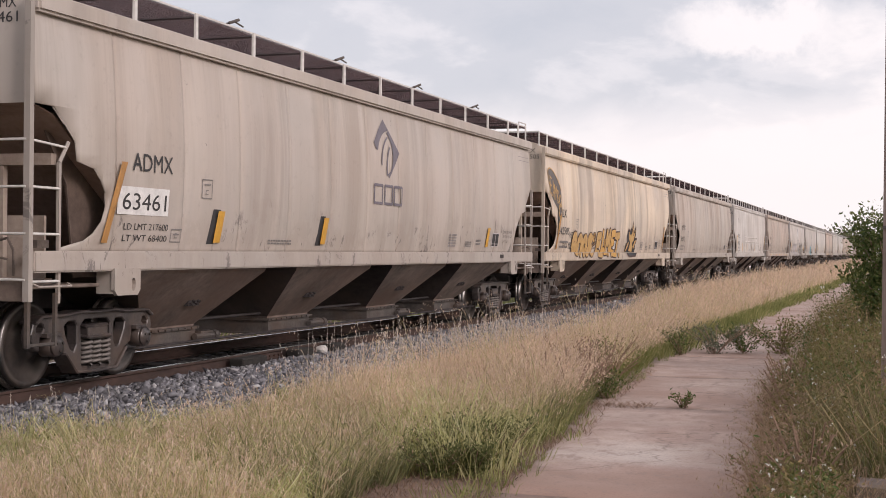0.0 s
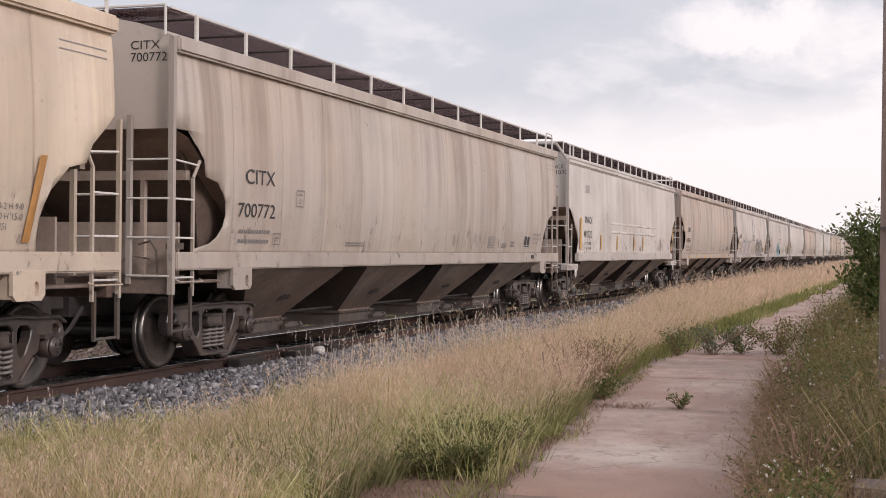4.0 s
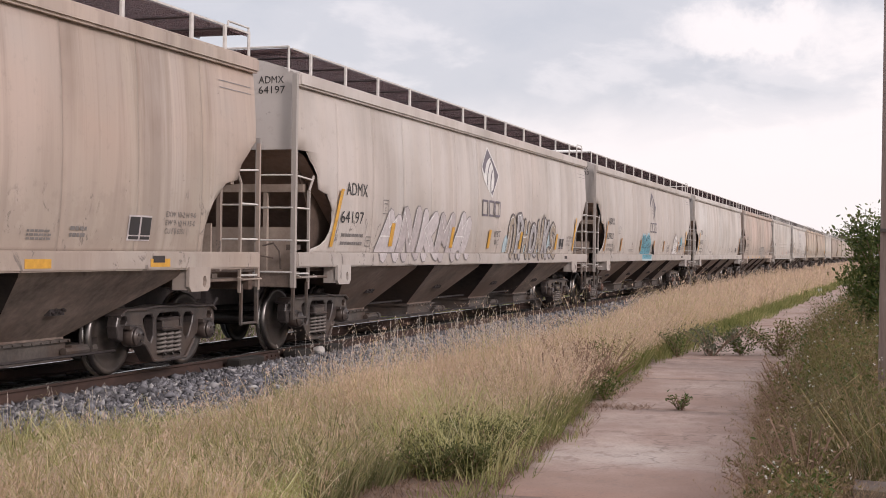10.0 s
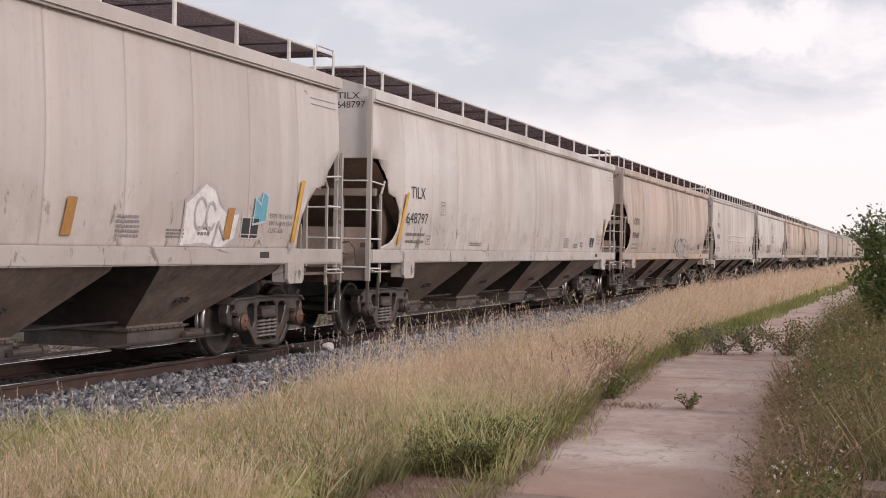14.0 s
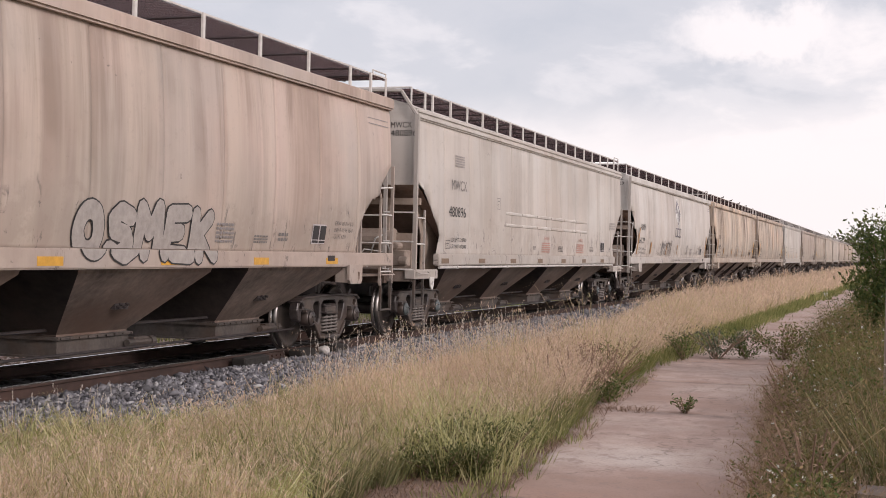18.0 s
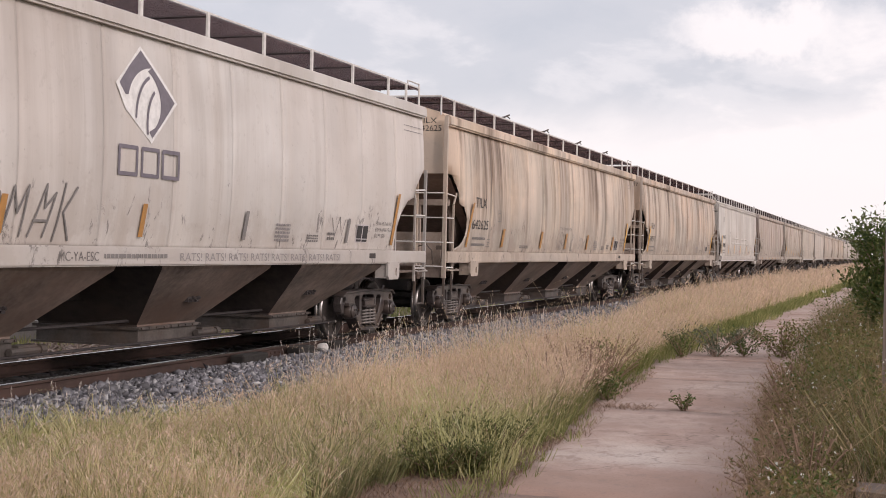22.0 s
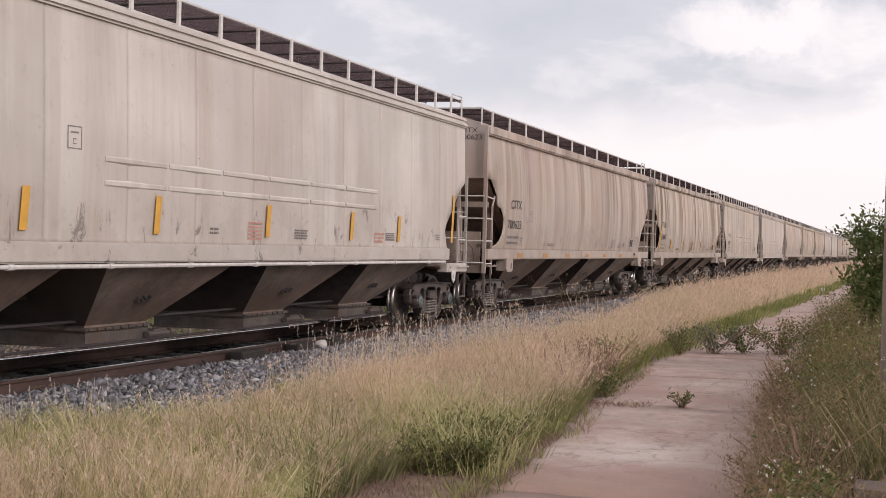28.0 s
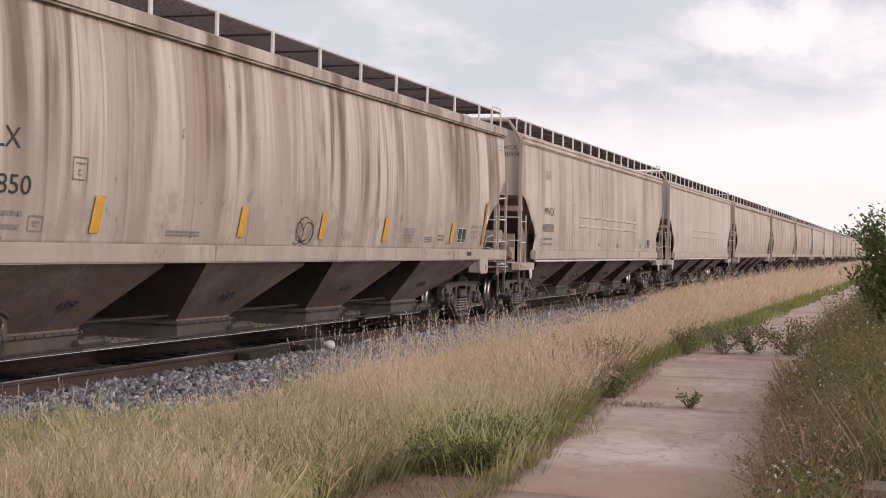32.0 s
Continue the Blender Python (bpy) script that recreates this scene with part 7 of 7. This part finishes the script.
def build_bank():
    # grass of the overgrown bank
    xy = scatter(24000, 6.0, 30.0, lambda y: bank_left(y) - 0.05, lambda y: 10.6, 1.3, 0.0)
    xy = xy[(xy[:, 1] > 10.7) | (xy[:, 0] < 9.0)]
    h = np.array([bank_height(a, b) for a, b in xy]) * rng.uniform(0.35, 0.95, len(xy))
    v, f, mid, tip = blades(xy, h, rng.uniform(0.005, 0.012, len(xy)), rng.uniform(0.15, 0.75, len(xy)))
    far = scatter(9000, 30.0, 120.0, lambda y: bank_left(y) - 0.1, lambda y: 10.5, 1.2)
    hf = np.array([bank_height(a, b) for a, b in far]) * rng.uniform(0.3, 0.8, len(far))
    quad_cloud("bank_grass", *joined((v, f), blades(far, hf, np.full(len(far), 0.03), rng.uniform(0.1, 0.5, len(far)))[:2]), WEED, label="rank olive and brown grass on the bank", category="grass")
    lush = scatter(9500, 6.0, 15.0, lambda y: path_right(y) + 0.35, lambda y: 10.4, 1.2)
    lush = lush[(lush[:, 1] > 10.7) | (lush[:, 0] < 9.0)]
    hl = np.array([bank_height(a, b) for a, b in lush]) * rng.uniform(0.45, 0.9, len(lush))
    quad_cloud("lush_grass", *blades(lush, hl, rng.uniform(0.006, 0.014, len(lush)), rng.uniform(0.3, 1.0, len(lush)))[:2], LUSH, label="long green grass leaning on the bank", category="grass")
    pick = rng.random(len(mid)) < 0.16
    quad_cloud("bank_seed_heads", *florets(mid[pick], tip[pick], 8, 0.012, 0.02), STEM, label="brown seed heads over the bank", category="grass")
    # herbs: fanned stems with leaves, too many to count
    dark, pale, stalk, bloom = [], [], [], []
    for k in range(540):
        y = 7.5 + 30 * random.random() ** 1.2
        x = bank_left(y) + random.uniform(-0.05, 1.8) if y > 10.8 else bank_left(y) + random.uniform(-0.05, 0.2)
        hgt = bank_height(x, y) * random.uniform(0.7, 1.1)
        spread, stems, count = random.uniform(0.20, 0.42), 9, 150
        a, r = rng.uniform(0, 6.283, stems), spread * np.sqrt(rng.uniform(0.1, 1, stems))
        tip = np.stack([x + r * np.cos(a), y + r * np.sin(a), LAND + hgt * rng.uniform(0.6, 1.0, stems)], -1)
        root = np.array([x, y, LAND])
        t = rng.uniform(0.15, 1.02, count)[:, None]
        place = root + (tip[rng.integers(0, stems, count)] - root) * t + rng.normal(0, 0.10, (count, 3)) * spread
        (pale if random.random() < 0.82 else dark).append(place)
        side = np.array([0.003, 0.003, 0.0])
        stalk.append(np.stack([np.repeat([root - side], stems, 0), np.repeat([root + side], stems, 0), tip], 1).reshape(-1, 3))
        if random.random() < 0.30:
            bloom.append(np.repeat(tip[:3] + rng.normal(0, 0.03, (3, 3)), 5, 0) + rng.normal(0, 0.006, (15, 3)))
    for name, sets, mat, size, label in (("bank_weeds", pale, WEED, 0.042, "olive and brown flowering weeds crowding the bank"), ("leafy_weeds", dark, LEAF, 0.05, "dark green leafy weeds among the bank grass"), ("white_flowers", bloom, PETAL, 0.016, "tiny white flowers scattered over the bank weeds")):
        place = np.concatenate(sets)
        quad_cloud(name, *leaves(place, np.full(len(place), size), 0.4 if mat != PETAL else 0.9), mat, label=label, category="weeds")
    v = np.concatenate(stalk)
    quad_cloud("weed_stalks", v, np.arange(len(v)).reshape(-1, 3), STEM, label="thin brown stalks of the bank weeds", category="weeds")
    # long arching blades that lean towards the path
    xy = scatter(1900, 8.0, 13.0, lambda y: path_right(y) + 0.10, lambda y: 10.3, 1.3, 0.3, 8.0)
    xy = xy[(xy[:, 1] > 10.7) | (xy[:, 0] < 9.05)]
    h = np.array([bank_height(a, b) for a, b in xy]) * rng.uniform(0.55, 1.0, len(xy))
    v, f, mid, tip = blades(xy, h, rng.uniform(0.007, 0.016, len(xy)), rng.uniform(0.25, 0.85, len(xy)), away=rng.normal(2.9, 0.9, len(xy)), droop=1.0)
    pick = rng.random(len(mid)) < 0.2
    quad_cloud("arching_grass", *joined((v, f), florets(mid[pick], tip[pick], 9, 0.014, 0.012, -0.2)), ARCHING, label="long olive and russet grass arching over the bank", category="grass")
    # reddish dry grass that leans over the concrete
    xy = scatter(7500, 8.0, 19.0, lambda y: path_right(y) - 0.08, lambda y: path_right(y) + 0.75, 1.1)
    v, f, mid, tip = blades(xy, rng.uniform(0.18, 0.55, len(xy)), np.full(len(xy), 0.005), rng.uniform(0.3, 0.95, len(xy)))
    quad_cloud("russet_grass", *joined((v, f), florets(mid, tip, 6, 0.012, 0.02)), RUSSET, label="russet dry grass leaning over the concrete", category="grass")
    for y in (10.4, 11.3, 12.2, 13.1, 14.6):
        plant("path_edge_weed", path_right(y) - random.uniform(-0.05, 0.12), y, 0.32, 0.28, 90, 0.055, STEM if y in (11.3, 14.6) else WEED, "brownish creeping weed at the edge of the concrete", stems=8, slim=0.28)


def build_edge_weeds():
    """Russet and brown-green weeds that lean out of the bank over the concrete."""
    for k in range(16):
        y = 10.7 + 0.50 * k + random.uniform(-0.2, 0.2)
        tone, label = ((RUSSET, "russet leafy weed leaning over the concrete"), (WEED, "brown-green leafy weed leaning over the concrete"), (LEAF, "dark green leafy weed at the foot of the bank"), (RUSSET, "dry reddish weed at the foot of the bank"))[k % 4]
        plant("bank_weed", path_right(y) + random.uniform(0.16, 0.55), y, random.uniform(0.30, 0.44), random.uniform(0.45, 0.80), 420, 0.046, tone, label, stems=12, slim=0.30, flowers=5 if k % 4 in (1, 2) else 0)


def build_shrub(name, x, y, radius, height, count, size, label):
    """A tall shrub: forked trunk, limbs, and leaves that crowd round the twigs."""
    thing = tagged(new(name), label, "shrub")
    thing.location = (x, y, LAND)
    bm = bmesh.new()
    ends = []
    for k in range(6):
        a = k * 1.05 + random.uniform(-0.3, 0.3)
        top = Vector((radius * 0.55 * math.cos(a), radius * 0.55 * math.sin(a), height * random.uniform(0.45, 0.7)))
        knee = top * 0.45 + Vector((0, 0, 0.12 * height))
        rod(bm, (0, 0, 0), knee, 0.035, 6)
        rod(bm, knee, top, 0.022, 6)
        for j in range(5):
            q = top + Vector((random.uniform(-1, 1) * radius * 0.6, random.uniform(-1, 1) * radius * 0.6, height * random.uniform(-0.12, 0.36)))
            rod(bm, knee.lerp(top, random.uniform(0.3, 1.0)), q, 0.010, 5)
            ends.append(q)
    part("trunk", bm, STEM, thing, "thin forked brown trunk")
    ends = np.array([e[:] for e in ends])
    pick = rng.integers(0, len(ends), count)
    k = rng.uniform(0.50, 1.12, count)
    place = ends[pick] * k[:, None] + rng.normal(0, 0.11, (count, 3)) * radius * np.array([1, 1, 0.9])
    place[:, 2] = np.clip(place[:, 2], 0.05, None)
    v, f = leaves(place, np.full(count, size), 0.42)
    crown = quad_cloud("crown", v, f, LEAF, "stuff")
    crown.parent = thing


def far_woods():
    count = 260
    centre = np.stack([rng.uniform(-70, 60, count), rng.uniform(330, 460, count), np.zeros(count)], -1)
    tallness = rng.uniform(4.5, 8.6, count)
    n = 90
    puff = rng.normal(0, 1, (count, n, 3)) * np.array([1.6, 1.6, 1.0]) * (tallness / 7)[:, None, None]
    puff[..., 2] += (tallness * 0.62)[:, None]
    place = (centre[:, None] + puff).reshape(-1, 3)
    place[:, 2] = np.clip(place[:, 2], LAND, None)
    crowns = leaves(place, np.full(len(place), 0.9), 0.7)
    trunks = blades(centre[:, :2], tallness * 0.8, np.full(count, 0.35), np.full(count, 0.02))[:2]
    quad_cloud("far_woods", *joined(crowns, trunks), FARLEAF, label="hazy line of distant low trees on the horizon", category="woods")


build_verge()
build_bank()
build_edge_weeds()
build_shrub("tall_shrub", 9.90, 22.0, 0.85, 2.7, 14000, 0.075, "tall dark green leafy shrub by the path")
build_shrub("tall_shrub", 9.80, 27.5, 0.75, 2.3, 3800, 0.085, "rounded dark green shrub behind the weeds")
build_shrub("tall_shrub", 10.3, 33.5, 1.0, 2.5, 3200, 0.10, "dark green shrub farther along the path")
plant("green_bush", 6.38, 11.1, 0.34, 0.34, 2200, 0.042, BUSH, "low dark green bushy weed beside the path", "bush", 14, 0.35)
plant("green_bush", 6.05, 11.30, 0.42, 0.42, 1700, 0.042, BUSH, "low dark green bushy weed in the grass", "bush", 14, 0.35)
plant("green_bush", 6.15, 12.3, 0.40, 0.42, 1600, 0.040, BUSH, "low green weed under the dry stalks", "bush", 14, 0.3)
plant("green_bush", 5.80, 11.5, 0.38, 0.42, 1100, 0.040, BUSH, "low green bushy weed in the grass", "bush", 14, 0.25)
plant("green_bush", 5.95, 14.9, 0.45, 0.45, 900, 0.040, GREEN, "low green weed at the edge of the path", "bush", 12, 0.2)
plant("seeding_weed", 5.65, 16.7, 0.55, 0.80, 2200, 0.028, SEED, "pinkish tan fluffy seeding weed in the grass", "weed", 18, 0.5)
plant("seeding_weed", 5.55, 18.3, 0.60, 0.85, 2200, 0.030, SEED, "pale tan fluffy seeding weed in the grass", "weed", 18, 0.5)
plant("seeding_weed", 6.05, 16.2, 0.50, 0.74, 1500, 0.030, SEED, "reddish tan seeding weed at the edge of the path", "weed", 16, 0.5)
plant("seeding_weed", 5.95, 17.6, 0.55, 0.82, 1500, 0.032, STEM, "russet seeding weed beside the path", "weed", 16, 0.5)
plant("seeding_weed", 6.18, 17.7, 0.40, 0.40, 900, 0.040, LEAF, "dark leafy weed at the foot of the dry stalks", "weed", 12, 0.45)
plant("seeding_weed", 6.08, 18.2, 0.55, 0.80, 1300, 0.032, WEED, "brown-green seeding weed at the edge of the path", "weed", 14, 0.45)
plant("seeding_weed", 5.85, 19.4, 0.55, 0.80, 900, 0.030, WEED, "brown-green seeding weed in the tall grass", "weed", 14, 0.45)
plant("seeding_weed", 5.75, 17.3, 0.45, 0.70, 700, 0.028, SEED, "dry tan seeding weed in the tall grass", "weed", 14, 0.5)
plant("path_weed", 7.29, 16.97, 0.21, 0.23, 150, 0.05, LEAF, "small dark weed growing from a crack in the path", "weed", 12, 0.4)
plant("path_weed", 6.55, 26.2, 0.75, 0.62, 1000, 0.06, PALE, "grey-green weed across a joint of the path", "weed", 14, 0.4)
plant("path_weed", 7.05, 26.6, 0.6, 0.58, 800, 0.06, LEAF, "dark weed across a joint of the path", "weed", 14, 0.4)
plant("path_weed", 7.7, 26.8, 0.85, 0.75, 1400, 0.06, WEED, "brown-green weed at the edge of the path", "weed", 14, 0.4)
plant("path_weed", 6.0, 25.6, 0.5, 0.5, 600, 0.05, LEAF, "dark green weed beside the path", "weed", 14, 0.4)
plant("path_weed", 5.85, 27.0, 0.40, 0.44, 360, 0.05, LEAF, "dark weed in the grass beside the path", "weed", 14, 0.4)
plant("green_bush", 6.42, 11.65, 0.40, 0.46, 2400, 0.042, BUSH, "dark green bushy weed at the edge of the concrete", "bush", 14, 0.35)
plant("green_bush", 5.95, 11.9, 0.42, 0.50, 1300, 0.042, BUSH, "dark green bushy weed at the foot of the dry grass", "bush", 14, 0.35)
plant("green_bush", 6.12, 10.95, 0.36, 0.34, 1800, 0.042, BUSH, "low green bushy weed on bare soil", "bush", 14, 0.35)
far_woods()


# ---- pole, block, stones ----
def build_pole():
    pole = tagged(new("utility_pole"), "weathered grey utility pole at the edge of the bank", "pole")
    pole.location = (9.752, 14.0, LAND)
    bm = bmesh.new()
    lathe = [(0.13, -0.4), (0.125, 0.4), (0.115, 3.0), (0.10, 7.5)]
    rings = [[bm.verts.new((r * math.cos(6.283 * i / 18), r * math.sin(6.283 * i / 18), z)) for i in range(18)] for r, z in lathe]
    for a, b in zip(rings, rings[1:]):
        for i in range(18):
            bm.faces.new((a[i], a[(i + 1) % 18], b[(i + 1) % 18], b[i])).smooth = True
    bm.faces.new(rings[-1])
    part("shaft", bm, POLE, pole)
    bm = bmesh.new()
    for z in (2.2, 5.6):
        box(bm, -0.122, 0.122, -0.122, 0.122, z, z + 0.03)
    part("strap", bm, CAST, pole)


def build_block(x0, x1, y0, y1, top):
    bm = bmesh.new()
    box(bm, x0, x1, y0, y1, LAND - 0.05, top)
    bmesh.ops.subdivide_edges(bm, edges=bm.edges[:], cuts=4, use_grid_fill=True)
    for v in bm.verts:
        v.co += Vector((noise.noise(v.co * 6), noise.noise(v.co * 6 + Vector((9, 0, 0))), noise.noise(v.co * 6 + Vector((0, 9, 0))))) * 0.018
    block = new("concrete_block", finish(bm, "concrete_block", DIRTY))
    tagged(block, "rough grey concrete block in the weeds", "block")


def build_rock(x, y, r, label):
    bm = bmesh.new()
    bmesh.ops.create_icosphere(bm, subdivisions=2, radius=r)
    for v in bm.verts:
        v.co *= 1 + 0.28 * noise.noise(v.co * (1.5 / r))
        v.co.z *= 0.75
    rock = new("stone", finish(bm, "stone", CHALK))
    rock.location = (x, y, LAND + 0.3 * r)
    tagged(rock, label, "stone")
    return rock


DIRTY = noisy("dirty_concrete", (0.085, 0.066, 0.060), (0.22, 0.18, 0.165), 5.0, 0.95, relief=0.5, third=(0.12, 0.09, 0.06))
CHALK = noisy("pale_stone", (0.42, 0.40, 0.38), (0.68, 0.66, 0.64), 8.0, 0.9, relief=0.4)
build_pole()
build_block(9.50, 9.95, 10.1, 10.6, -0.11)
build_rock(6.2, 74.0, 0.22, "pale rounded stone at the edge of the path")
build_rock(1.02, 20.35, 0.10, "whitened stone lying against the rail").location.z = -0.09


# ---- movement of the train ----
def run(t):
    """Metres that the train has run at t seconds."""
    return 9.9073 * t + 0.0034653 * t * (t - 32) - 0.0000452 * t * (t - 32) * (t - 16)


def motions():
    y = 11.669 - LONG["round"]
    turning = {}
    for car, kind in WAGONS:
        walk(car, [(t, pose(0, y + MID[kind] - run(t), 0)) for t in range(0, 33)])
        y += LONG[kind]
        for truck in car.children:
            if not truck.name.startswith("bogie"):
                continue
            for axle in truck.children:
                if not axle.name.startswith("wheelset"):
                    continue
                place = tuple(axle.location)
                key = round(place[1], 2)
                if key not in turning:
                    walk(axle, [(k / 15, pose(*place, math.degrees(run(k / 15) / WHEEL_R))) for k in range(0, 481)])
                    turning[key] = axle
                else:
                    # all wheels roll alike: they share the keys of the first
                    axle.rotation_mode = "QUATERNION"
                    axle.animation_data_create()
                    axle.animation_data.action = turning[key].animation_data.action
                    axle.animation_data.action_slot = turning[key].animation_data.action_slot


motions()
